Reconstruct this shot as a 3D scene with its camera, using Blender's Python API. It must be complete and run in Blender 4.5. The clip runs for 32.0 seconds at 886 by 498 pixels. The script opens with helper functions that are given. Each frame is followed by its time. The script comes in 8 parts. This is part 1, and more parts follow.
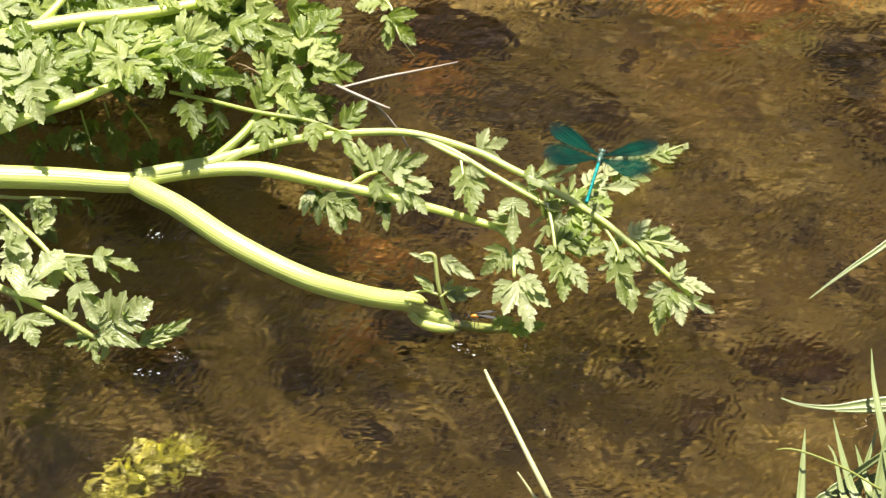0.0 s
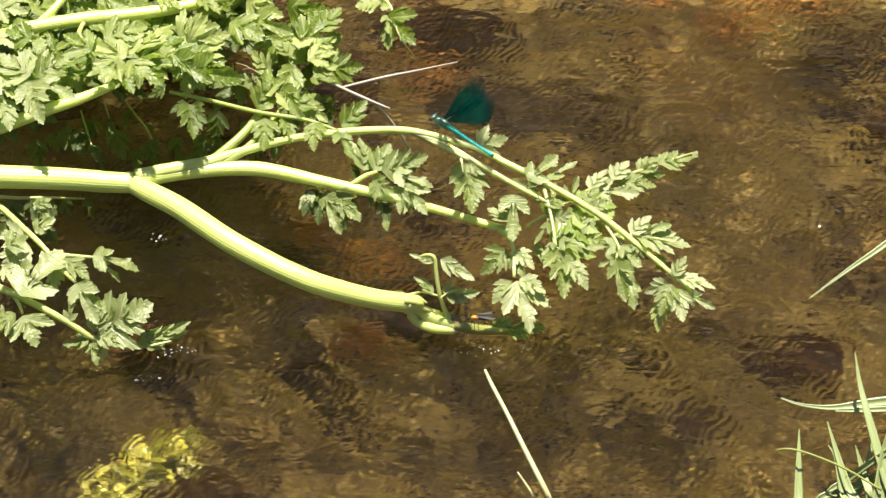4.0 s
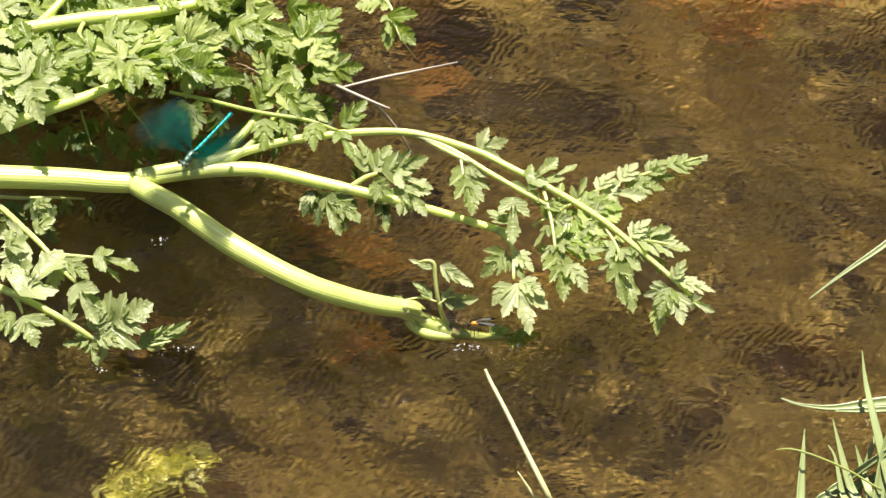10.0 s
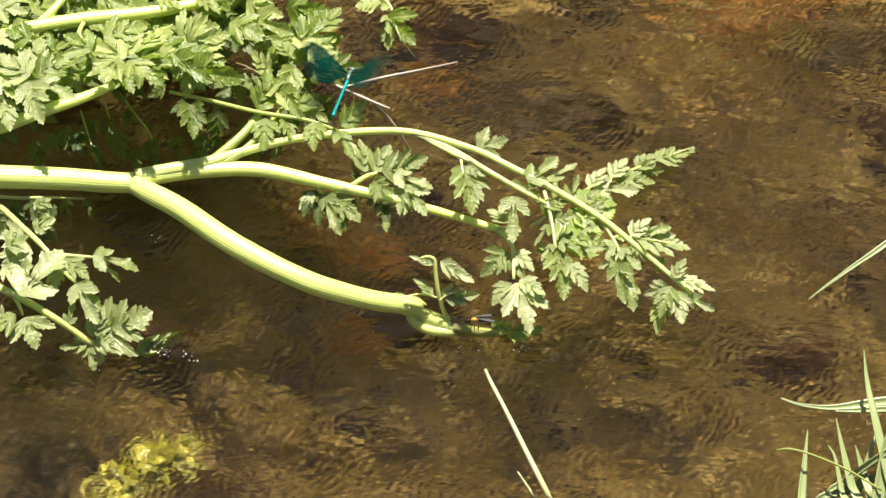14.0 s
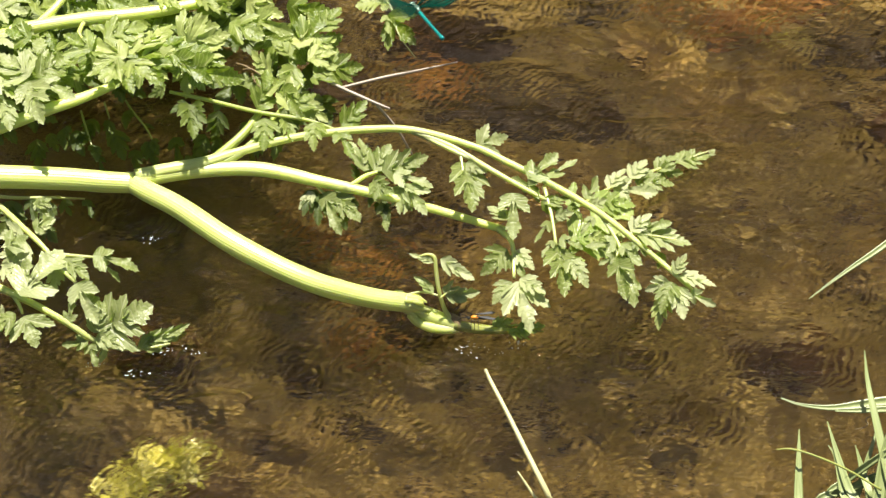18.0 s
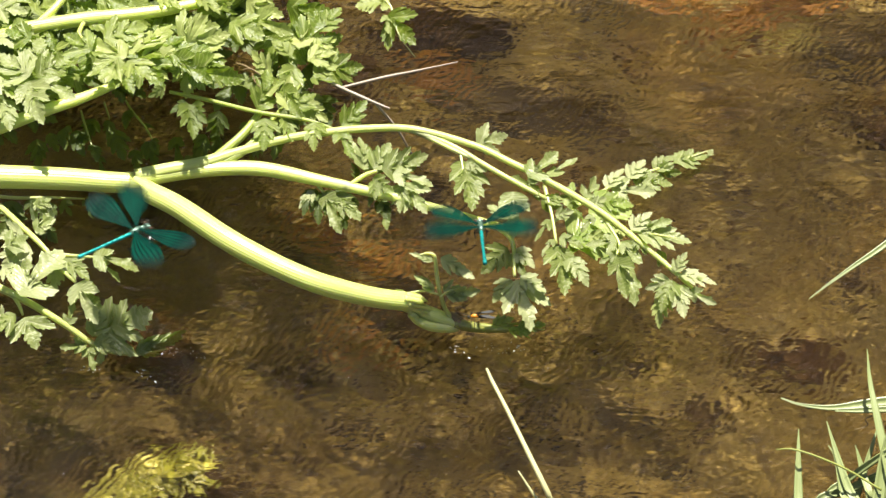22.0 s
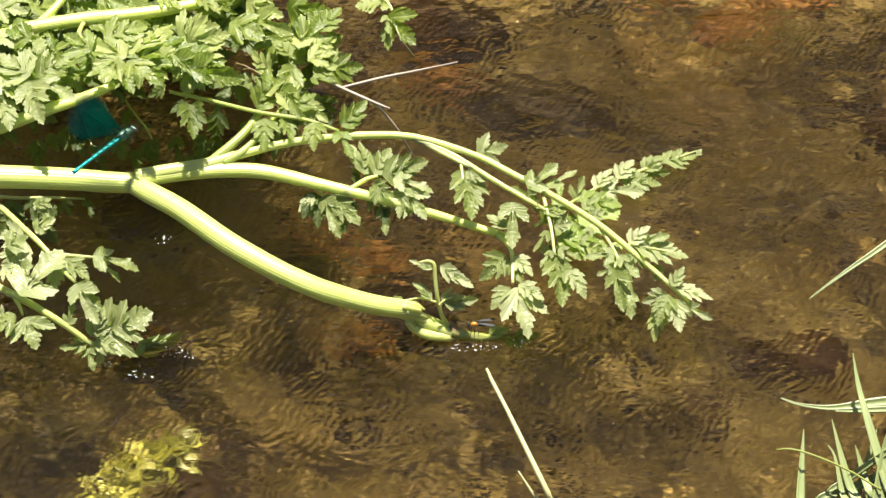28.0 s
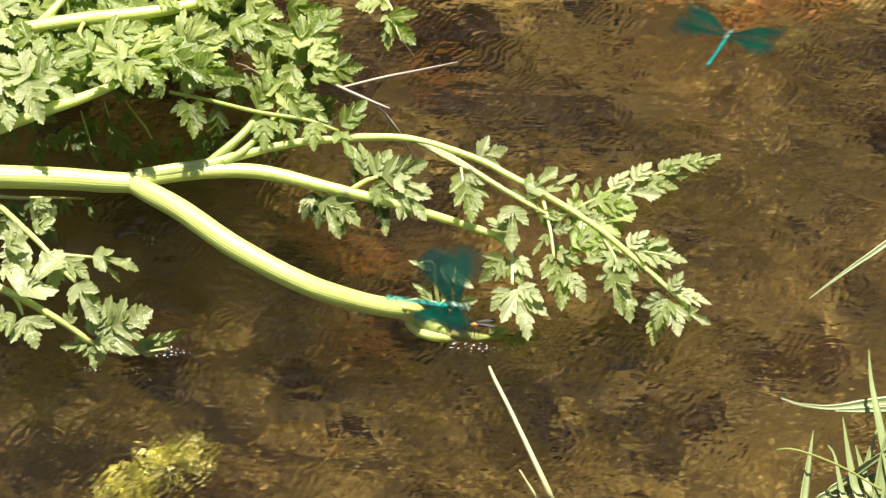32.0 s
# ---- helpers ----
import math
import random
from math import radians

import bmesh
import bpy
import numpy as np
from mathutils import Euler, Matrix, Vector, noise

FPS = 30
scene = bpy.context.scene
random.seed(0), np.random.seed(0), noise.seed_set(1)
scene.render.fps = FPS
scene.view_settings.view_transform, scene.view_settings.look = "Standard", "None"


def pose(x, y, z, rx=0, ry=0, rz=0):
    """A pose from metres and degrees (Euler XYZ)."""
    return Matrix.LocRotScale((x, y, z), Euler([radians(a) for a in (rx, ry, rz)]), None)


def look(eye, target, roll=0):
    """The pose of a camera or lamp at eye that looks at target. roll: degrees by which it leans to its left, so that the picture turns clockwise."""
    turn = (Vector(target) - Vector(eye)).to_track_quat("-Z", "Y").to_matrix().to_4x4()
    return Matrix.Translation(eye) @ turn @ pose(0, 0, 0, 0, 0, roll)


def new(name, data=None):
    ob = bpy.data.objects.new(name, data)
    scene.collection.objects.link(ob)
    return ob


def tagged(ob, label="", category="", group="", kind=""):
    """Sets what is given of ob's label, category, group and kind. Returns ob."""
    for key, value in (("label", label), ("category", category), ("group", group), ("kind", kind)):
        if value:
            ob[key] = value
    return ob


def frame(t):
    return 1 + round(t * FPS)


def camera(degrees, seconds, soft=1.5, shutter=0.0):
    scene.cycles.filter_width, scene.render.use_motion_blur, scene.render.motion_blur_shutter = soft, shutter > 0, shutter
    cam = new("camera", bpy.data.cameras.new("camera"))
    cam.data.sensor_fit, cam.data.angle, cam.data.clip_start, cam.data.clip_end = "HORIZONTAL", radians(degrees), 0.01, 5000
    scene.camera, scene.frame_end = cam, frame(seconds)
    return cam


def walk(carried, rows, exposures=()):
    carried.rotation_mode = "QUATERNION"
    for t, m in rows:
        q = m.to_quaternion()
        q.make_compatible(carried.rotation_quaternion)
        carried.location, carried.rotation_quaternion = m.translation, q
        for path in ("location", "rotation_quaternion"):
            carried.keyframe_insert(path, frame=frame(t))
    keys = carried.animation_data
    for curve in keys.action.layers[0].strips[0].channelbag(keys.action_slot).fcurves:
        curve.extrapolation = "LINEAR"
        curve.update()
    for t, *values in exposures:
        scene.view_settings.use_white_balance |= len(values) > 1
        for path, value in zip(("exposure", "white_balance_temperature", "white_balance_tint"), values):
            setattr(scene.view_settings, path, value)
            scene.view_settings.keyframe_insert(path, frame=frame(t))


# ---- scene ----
# The camera stands still on the near bank and looks down on the stream.
cam = camera(18.92, 32.0, soft=1.4, shutter=0.45)
EYE, AIM = (0.0, -1.0037, 1.1147), (0.0, 0.0, 0.0)
walk(cam, [(0.0, look(EYE, AIM)), (32.0, look(EYE, AIM))], exposures=[(0.0, 1.25), (32.0, 1.25)])

# ---- light: clear sky and a high sun from over the far bank ----
SUN = Vector((0.02, 0.25, 0.965)).normalized()
world = bpy.data.worlds.new("sky")
scene.world = world
world.use_nodes = True
wn = world.node_tree.nodes
sky = wn.new("ShaderNodeTexSky")
sky.sky_type = "NISHITA"
sky.sun_disc = False
sky.dust_density = 2.2  # a hazy summer sky
sky.sun_elevation = math.asin(SUN.z)
sky.sun_rotation = math.atan2(SUN.x, SUN.y)
world.node_tree.links.new(sky.outputs[0], wn["Background"].inputs[0])
wn["Background"].inputs[1].default_value = 0.037
lamp = bpy.data.lights.new("sun", "SUN")
lamp.energy, lamp.angle, lamp.color = 5.0, radians(0.53), (1.0, 0.95, 0.86)
lamp.cycles.is_caustics_light = True  # sunlight is bent by the waves on its way to the bed
sun = new("sun", lamp)
sun.matrix_world = look(SUN * 20, (0, 0, 0))


# ---- materials ----
def shader(name):
    m = bpy.data.materials.new(name)
    m.use_nodes = True
    return m, m.node_tree.nodes, m.node_tree.links, m.node_tree.nodes["Principled BSDF"]


def noise_node(n, l, scale, detail=4.0, rough=0.55, coord="Object", stretch=(1, 1, 1), turn=0.0):
    tc = n.new("ShaderNodeTexCoord")
    mp = n.new("ShaderNodeMapping")
    mp.inputs["Scale"].default_value = stretch
    mp.inputs["Rotation"].default_value[2] = turn
    t = n.new("ShaderNodeTexNoise")
    t.inputs["Scale"].default_value, t.inputs["Detail"].default_value = scale, detail
    t.inputs["Roughness"].default_value = rough
    l.new(tc.outputs[coord], mp.inputs[0])
    l.new(mp.outputs[0], t.inputs["Vector"])
    return t.outputs["Fac"]


def ramp(n, l, fac, stops):
    r = n.new("ShaderNodeValToRGB")
    e = r.color_ramp.elements
    while len(e) < len(stops):
        e.new(0.5)
    for s, (p, c) in zip(e, stops):
        s.position, s.color = p, (*c, 1)
    l.new(fac, r.inputs[0])
    return r.outputs[0]


def mixed(n, l, fac, a, b, how="MIX"):
    m = n.new("ShaderNodeMix")
    m.data_type, m.blend_type = "RGBA", how
    for socket, v in ((m.inputs[0], fac), (m.inputs[6], a), (m.inputs[7], b)):
        if isinstance(v, bpy.types.NodeSocket):
            l.new(v, socket)
        elif isinstance(v, tuple):
            socket.default_value = (*v, 1)
        else:
            socket.default_value = v
    return m.outputs[2]


def maths(n, l, op, a, b=0.0):
    m = n.new("ShaderNodeMath")
    m.operation = op
    for socket, v in zip(m.inputs, (a, b)):
        if isinstance(v, bpy.types.NodeSocket):
            l.new(v, socket)
        else:
            socket.default_value = v
    return m.outputs[0]


def bump(n, l, p, height, strength, distance):
    b = n.new("ShaderNodeBump")
    b.inputs["Strength"].default_value, b.inputs["Distance"].default_value = strength, distance
    l.new(height, b.inputs["Height"])
    l.new(b.outputs[0], p.inputs["Normal"])
    return b


def uv_parts(n, l):
    u = n.new("ShaderNodeUVMap")
    s = n.new("ShaderNodeSeparateXYZ")
    l.new(u.outputs[0], s.inputs[0])
    return s.outputs[0], s.outputs[1]


def leaf_material(name, dark, light, under, rough=0.36, thin=0.34):
    """A leaf: a midvein and side veins in each lobe, blotches, a waxy gloss and light shining through."""
    m, n, l, p = shader(name)
    u, v = uv_parts(n, l)
    blotch = noise_node(n, l, 3.2, 5.0, 0.6)
    grain = noise_node(n, l, 26.0, 4.0, 0.65)
    c = ramp(n, l, blotch, [(0.3, dark), (0.72, light)])
    info = n.new("ShaderNodeObjectInfo")
    c = mixed(n, l, maths(n, l, "POWER", info.outputs["Random"], 2.2), c, under)
    off = maths(n, l, "ABSOLUTE", maths(n, l, "SUBTRACT", u, 0.5))
    side = maths(n, l, "SINE", maths(n, l, "MULTIPLY", maths(n, l, "ADD", maths(n, l, "MULTIPLY", off, 10.0), maths(n, l, "MULTIPLY", v, -2.0)), 3.1416))
    side = maths(n, l, "POWER", maths(n, l, "ABSOLUTE", side), 12.0)
    rib = ramp(n, l, off, [(0.02, (1, 1, 1)), (0.09, (0, 0, 0))])
    veins = maths(n, l, "MAXIMUM", rib, maths(n, l, "MULTIPLY", side, 0.6))
    c = mixed(n, l, maths(n, l, "MULTIPLY", veins, 0.6), c, under)
    l.new(c, p.inputs["Base Color"])
    l.new(ramp(n, l, noise_node(n, l, 5.0, 3.0), [(0.3, (rough - 0.10,) * 3), (0.7, (rough + 0.12,) * 3)]), p.inputs["Roughness"])
    p.inputs["Specular IOR Level"].default_value = 0.75
    h = maths(n, l, "ADD", maths(n, l, "MULTIPLY", veins, -0.55), maths(n, l, "MULTIPLY", grain, 0.3))
    bump(n, l, p, maths(n, l, "ADD", h, maths(n, l, "MULTIPLY", blotch, 3.0)), 0.6, 0.0008)
    if not thin:
        return m
    tr = n.new("ShaderNodeBsdfTranslucent")
    l.new(mixed(n, l, 0.7, c, (0.34, 0.54, 0.015)), tr.inputs[0])
    mx = n.new("ShaderNodeMixShader")
    mx.inputs[0].default_value = thin
    l.new(p.outputs[0], mx.inputs[1])
    l.new(tr.outputs[0], mx.inputs[2])
    l.new(mx.outputs[0], n["Material Output"].inputs[0])
    return m


def stalk_material(name, dark, light, ribs=24.0, rough=0.45, soft=0.5):
    """A ribbed stem: lengthwise stripes, blotches and fine scars."""
    m, n, l, p = shader(name)
    u, v = uv_parts(n, l)
    streak = noise_node(n, l, 3.0, 4.0, coord="UV", stretch=(14, 0.5, 1))
    blotch = noise_node(n, l, 45.0, 5.0)
    c = ramp(n, l, streak, [(0.28, dark), (0.66, light)])
    c = mixed(n, l, maths(n, l, "MULTIPLY", blotch, 0.45), c, tuple(0.72 * x for x in light))
    scar = ramp(n, l, noise_node(n, l, 260.0, 3.0), [(0.68, (0, 0, 0)), (0.76, (1, 1, 1))])
    c = mixed(n, l, maths(n, l, "MULTIPLY", scar, 0.45), c, (0.20, 0.17, 0.05))
    l.new(c, p.inputs["Base Color"])
    p.inputs["Roughness"].default_value = rough
    p.inputs["Specular IOR Level"].default_value = 0.8
    p.inputs["Subsurface Weight"].default_value = soft
    p.inputs["Subsurface Radius"].default_value = (1.0, 1.1, 0.35)
    p.inputs["Subsurface Scale"].default_value = 0.008
    rib = maths(n, l, "SINE", maths(n, l, "MULTIPLY", u, 6.2832 * ribs))
    bump(n, l, p, maths(n, l, "ADD", rib, maths(n, l, "MULTIPLY", blotch, 2.0)), 0.16, 0.0005)
    return m


LEAF = leaf_material("leaf_green", (0.140, 0.180, 0.030), (0.335, 0.380, 0.110), (0.56, 0.58, 0.30), 0.40, 0.42)
LEAF_FRESH = leaf_material("leaf_fresh_yellow_green", (0.050, 0.090, 0.003), (0.215, 0.285, 0.022), (0.48, 0.52, 0.17), 0.38, 0.42)
# darker leaf copy, with the shade among the leaves painted into its colour
LEAF_SHADED = leaf_material("leaf_shaded_green", (0.024, 0.045, 0.003), (0.068, 0.100, 0.006), (0.15, 0.18, 0.03), 0.52)
LEAF_WET = leaf_material("leaf_wet_yellow_green", (0.16, 0.23, 0.04), (0.32, 0.39, 0.09), (0.38, 0.44, 0.14), 0.25, 0.4)
WEED = leaf_material("weed_olive_yellow", (0.13, 0.15, 0.008), (0.32, 0.33, 0.022), (0.56, 0.55, 0.10), 0.35, 0.0)
WEED_DULL = leaf_material("weed_dull_olive", (0.10, 0.075, 0.014), (0.20, 0.15, 0.03), (0.30, 0.24, 0.07), 0.45, 0.0)
STALK = stalk_material("stalk_pale_green", (0.46, 0.53, 0.10), (0.61, 0.665, 0.21), rough=0.36)
# darker stalk copy: the side shoot's shade is painted into the green
STALK_SHADED = stalk_material("stalk_shaded_green", (0.15, 0.22, 0.025), (0.34, 0.38, 0.085), 9.0)
STALK_WET = stalk_material("stalk_wet_olive", (0.13, 0.14, 0.025), (0.30, 0.31, 0.085), 7.0, 0.2)
STALK_THIN = stalk_material("stalk_thin_green", (0.27, 0.34, 0.060), (0.54, 0.57, 0.205), 9.0)
GRASS = stalk_material("grass_blade_green", (0.16, 0.205, 0.060), (0.29, 0.330, 0.120), 12.0, 0.5, soft=0.0)
TENDRIL = stalk_material("tendril_yellow_green", (0.16, 0.19, 0.026), (0.28, 0.30, 0.06), 6.0, 0.5, soft=0.0)
STRAW = stalk_material("straw_pale", (0.40, 0.38, 0.15), (0.60, 0.55, 0.27), 10.0, 0.5, soft=0.0)
TWIG = stalk_material("twig_grey_brown", (0.22, 0.17, 0.12), (0.46, 0.38, 0.30), 6.0, 0.7, soft=0.0)


def bed_material():
    """Silt and gravel under brown algae, with plant shade and sun streaks painted in."""
    m, n, l, p = shader("stream_bed_silt")
    big = noise_node(n, l, 11.0, 6.0, 0.65)
    mid = noise_node(n, l, 34.0, 6.0, 0.65)
    fine = noise_node(n, l, 330.0, 5.0, 0.7, stretch=(0.55, 1, 1))
    c = ramp(n, l, mid, [(0.30, (0.138, 0.106, 0.040)), (0.48, (0.180, 0.138, 0.050)), (0.70, (0.248, 0.186, 0.064))])
    c = mixed(n, l, maths(n, l, "MULTIPLY", ramp(n, l, big, [(0.50, (0, 0, 0)), (0.62, (1, 1, 1))]), 0.50), c, (0.28, 0.165, 0.045))
    olive = ramp(n, l, noise_node(n, l, 13.0, 4.0), [(0.54, (0, 0, 0)), (0.68, (1, 1, 1))])
    c = mixed(n, l, maths(n, l, "MULTIPLY", olive, 0.55), c, (0.070, 0.062, 0.022))
    pos = n.new("ShaderNodeNewGeometry")
    xyz = n.new("ShaderNodeSeparateXYZ")
    l.new(pos.outputs["Position"], xyz.inputs[0])
    # olive towards the side of the plants, with their shade painted into the tone
    shaded_side = maths(n, l, "ADD", maths(n, l, "MULTIPLY", xyz.outputs[0], -1.4), maths(n, l, "MULTIPLY", noise_node(n, l, 9.0, 4.0), 0.9))
    c = mixed(n, l, maths(n, l, "MULTIPLY", ramp(n, l, shaded_side, [(0.42, (0, 0, 0)), (0.72, (1, 1, 1))]), 0.72), c, (0.078, 0.062, 0.023))
    # bed colour paler and more golden towards the near bank, fading out leftwards
    silt = maths(n, l, "ADD", maths(n, l, "MULTIPLY", xyz.outputs[1], -2.2), maths(n, l, "MULTIPLY", noise_node(n, l, 12.0, 5.0, 0.6), 0.9))
    c = mixed(n, l, maths(n, l, "MULTIPLY", maths(n, l, "MULTIPLY", ramp(n, l, silt, [(0.40, (0, 0, 0)), (0.85, (1, 1, 1))]), ramp(n, l, maths(n, l, "ADD", xyz.outputs[0], 0.5), [(0.27, (0, 0, 0)), (0.42, (1, 1, 1))])), 0.5), c, (0.24, 0.172, 0.052))
    # above the waterline: turf and dark soil
    turf = ramp(n, l, noise_node(n, l, 26.0, 6.0, 0.7), [(0.34, (0.030, 0.024, 0.012)), (0.5, (0.045, 0.060, 0.016)), (0.72, (0.10, 0.13, 0.035))])
    c = mixed(n, l, ramp(n, l, maths(n, l, "ADD", xyz.outputs[2], 0.5), [(0.495, (0, 0, 0)), (0.512, (1, 1, 1))]), c, turf)
    c = mixed(n, l, 0.27, c, ramp(n, l, fine, [(0.32, (0.28, 0.27, 0.26)), (0.66, (1.95, 1.9, 1.75))]), "MULTIPLY")
    # pale wavy streaks, painted into the colour as sunlight gathered by the waves
    warp = n.new("ShaderNodeTexNoise")
    warp.inputs["Scale"].default_value, warp.inputs["Detail"].default_value, warp.inputs["Distortion"].default_value = 75.0, 4.0, 2.4
    tc = n.new("ShaderNodeTexCoord")
    l.new(tc.outputs["Object"], warp.inputs["Vector"])
    light_streak = ramp(n, l, maths(n, l, "ABSOLUTE", maths(n, l, "SUBTRACT", warp.outputs["Fac"], 0.5)), [(0.0, (1, 1, 1)), (0.06, (0, 0, 0))])
    where = ramp(n, l, noise_node(n, l, 16.0, 4.0, 0.6), [(0.38, (0, 0, 0)), (0.62, (1, 1, 1))])
    c = mixed(n, l, maths(n, l, "MULTIPLY", maths(n, l, "MULTIPLY", light_streak, where), 0.75), c, (0.40, 0.295, 0.11))
    l.new(c, p.inputs["Base Color"])
    p.inputs["Roughness"].default_value = 0.85
    bump(n, l, p, fine, 0.6, 0.003)
    return m


def stone_material():
    m, n, l, p = shader("submerged_stone")
    info = n.new("ShaderNodeObjectInfo")
    base = ramp(n, l, info.outputs["Random"], [(0.0, (0.064, 0.043, 0.018)), (0.35, (0.092, 0.060, 0.022)), (0.6, (0.13, 0.074, 0.022)), (0.8, (0.105, 0.076, 0.027)), (1.0, (0.080, 0.060, 0.028))])
    c = mixed(n, l, 0.6, base, ramp(n, l, noise_node(n, l, 110.0, 6.0, 0.7), [(0.32, (0.3, 0.27, 0.22)), (0.7, (1.5, 1.4, 1.2))]), "MULTIPLY")
    l.new(c, p.inputs["Base Color"])
    p.inputs["Roughness"].default_value = 0.75
    bump(n, l, p, noise_node(n, l, 160.0, 5.0), 0.7, 0.003)
    return m


def marked_stone(name, dark, light):
    """A stone of a colour of its own, blotched with algae."""
    m, n, l, p = shader(name)
    c = ramp(n, l, noise_node(n, l, 2.2, 6.0, 0.7), [(0.3, dark), (0.68, light)])
    l.new(c, p.inputs["Base Color"])
    p.inputs["Roughness"].default_value = 0.75
    bump(n, l, p, noise_node(n, l, 5.0, 5.0), 0.7, 0.004)
    return m


def gravel_material():
    m, n, l, p = shader("gravel_brown")
    geo = n.new("ShaderNodeNewGeometry")
    base = ramp(n, l, geo.outputs["Random Per Island"], [(0.0, (0.058, 0.040, 0.017)), (0.4, (0.090, 0.060, 0.022)), (0.75, (0.13, 0.080, 0.025)), (0.92, (0.18, 0.125, 0.045)), (1.0, (0.28, 0.21, 0.09))])
    c = mixed(n, l, 0.6, base, ramp(n, l, noise_node(n, l, 300.0, 4.0), [(0.3, (0.4, 0.38, 0.33)), (0.7, (1.4, 1.35, 1.2))]), "MULTIPLY")
    l.new(c, p.inputs["Base Color"])
    p.inputs["Roughness"].default_value = 0.7
    return m


def water_material():
    """Clear, brown-stained running water; its ripples are modelled."""
    m, n, l, p = shader("running_water")
    p.inputs["Base Color"].default_value = (0.905, 0.785, 0.51, 1)
    p.inputs["Transmission Weight"].default_value = 1.0
    p.inputs["Roughness"].default_value = 0.0
    p.inputs["IOR"].default_value = 1.333
    a = noise_node(n, l, 140.0, 2.0, 0.5, stretch=(0.6, 1.0, 1), turn=0.2)
    b = noise_node(n, l, 150.0, 2.0, 0.5, stretch=(1.0, 0.5, 1), turn=-0.3)
    swell = maths(n, l, "ADD", a, maths(n, l, "MULTIPLY", b, 0.6))
    # fine capillary ripples in bent trains, strong here and faint there
    tc = n.new("ShaderNodeTexCoord")
    mp = n.new("ShaderNodeMapping")
    mp.inputs["Rotation"].default_value[2] = 0.5
    l.new(tc.outputs["Object"], mp.inputs[0])
    rip = n.new("ShaderNodeTexWave")
    for key, v in (("Scale", 70.0), ("Distortion", 14.0), ("Detail", 2.5), ("Detail Scale", 0.8)):
        rip.inputs[key].default_value = v
    l.new(mp.outputs[0], rip.inputs["Vector"])
    where = ramp(n, l, noise_node(n, l, 22.0, 3.0), [(0.40, (0.15, 0.15, 0.15)), (0.62, (1, 1, 1))])
    fine = maths(n, l, "MULTIPLY", maths(n, l, "MULTIPLY", rip.outputs["Fac"], where), 0.45)
    # the finest ripples lie in short streaks along the current
    streak = maths(n, l, "MULTIPLY", noise_node(n, l, 300.0, 2.0, 0.5, stretch=(0.26, 1.0, 1), turn=0.08), 0.34)
    bump(n, l, p, maths(n, l, "ADD", maths(n, l, "ADD", swell, fine), streak), 1.0, 0.0015)
    return m


def plain(name, colour, rough=0.4, metal=0.0, scale=400.0, spread=0.35):
    m, n, l, p = shader(name)
    f = noise_node(n, l, scale, 3.0)
    c = ramp(n, l, f, [(0.3, tuple(x * (1 - spread) for x in colour)), (0.7, tuple(min(1, x * (1 + spread)) for x in colour))])
    l.new(c, p.inputs["Base Color"])
    p.inputs["Roughness"].default_value, p.inputs["Metallic"].default_value = rough, metal
    bump(n, l, p, f, 0.2, 0.0004)
    return m


def wing_material():
    """A dark blue-green wing, metallic, with a net of fine veins."""
    m, n, l, p = shader("wing_metallic_teal")
    u, v = uv_parts(n, l)
    veins = maths(n, l, "POWER", maths(n, l, "ABSOLUTE", maths(n, l, "SINE", maths(n, l, "ADD", maths(n, l, "MULTIPLY", v, 19.0), maths(n, l, "MULTIPLY", u, 3.0)))), 4.0)
    c = ramp(n, l, noise_node(n, l, 70.0, 3.0), [(0.3, (0.0, 0.018, 0.013)), (0.7, (0.0, 0.066, 0.040))])
    c = mixed(n, l, maths(n, l, "MULTIPLY", veins, 0.8), c, (0.0, 0.008, 0.01))
    c = mixed(n, l, ramp(n, l, u, [(0.72, (0, 0, 0)), (1.0, (0.8, 0.8, 0.8))]), c, (0.012, 0.02, 0.02))
    l.new(c, p.inputs["Base Color"])
    p.inputs["Roughness"].default_value, p.inputs["Metallic"].default_value = 0.5, 0.0
    p.inputs["Specular IOR Level"].default_value = 0.06
    bump(n, l, p, veins, 0.4, 0.0003)
    tr = n.new("ShaderNodeBsdfTranslucent")
    l.new(c, tr.inputs[0])
    ts = n.new("ShaderNodeBsdfTransparent")
    mx = n.new("ShaderNodeMixShader")
    mx.inputs[0].default_value = 0.3
    l.new(p.outputs[0], mx.inputs[1])
    l.new(tr.outputs[0], mx.inputs[2])
    my = n.new("ShaderNodeMixShader")
    my.inputs[0].default_value = 0.06
    l.new(mx.outputs[0], my.inputs[1])
    l.new(ts.outputs[0], my.inputs[2])
    l.new(my.outputs[0], n["Material Output"].inputs[0])
    return m


BUSH = plain("reflection_foliage", (0.035, 0.055, 0.018), 0.8, 0.0, 3.0, 0.7)
OCHRE = marked_stone("stone_ochre", (0.14, 0.070, 0.020), (0.42, 0.21, 0.045))
DARK = marked_stone("stone_dark", (0.050, 0.036, 0.016), (0.100, 0.070, 0.028))
BED, STONE, GRAVEL, WATER, WING = bed_material(), stone_material(), gravel_material(), water_material(), wing_material()
TEAL = plain("body_metallic_turquoise", (0.004, 0.24, 0.22), 0.45, 0.45)
BRONZE = plain("thorax_metallic_bronze_green", (0.10, 0.17, 0.13), 0.35, 0.5)
BLACK = plain("insect_black", (0.012, 0.011, 0.010), 0.65)
ORANGE = plain("insect_orange", (0.62, 0.24, 0.02), 0.4)
# white of the specks that stand in for sun glints
GLINT = plain("glint_white", (0.85, 0.86, 0.86), 0.12, 0.0, 900.0, 0.1)
FRAY = plain("torn_stem_tan", (0.19, 0.130, 0.055), 0.7)
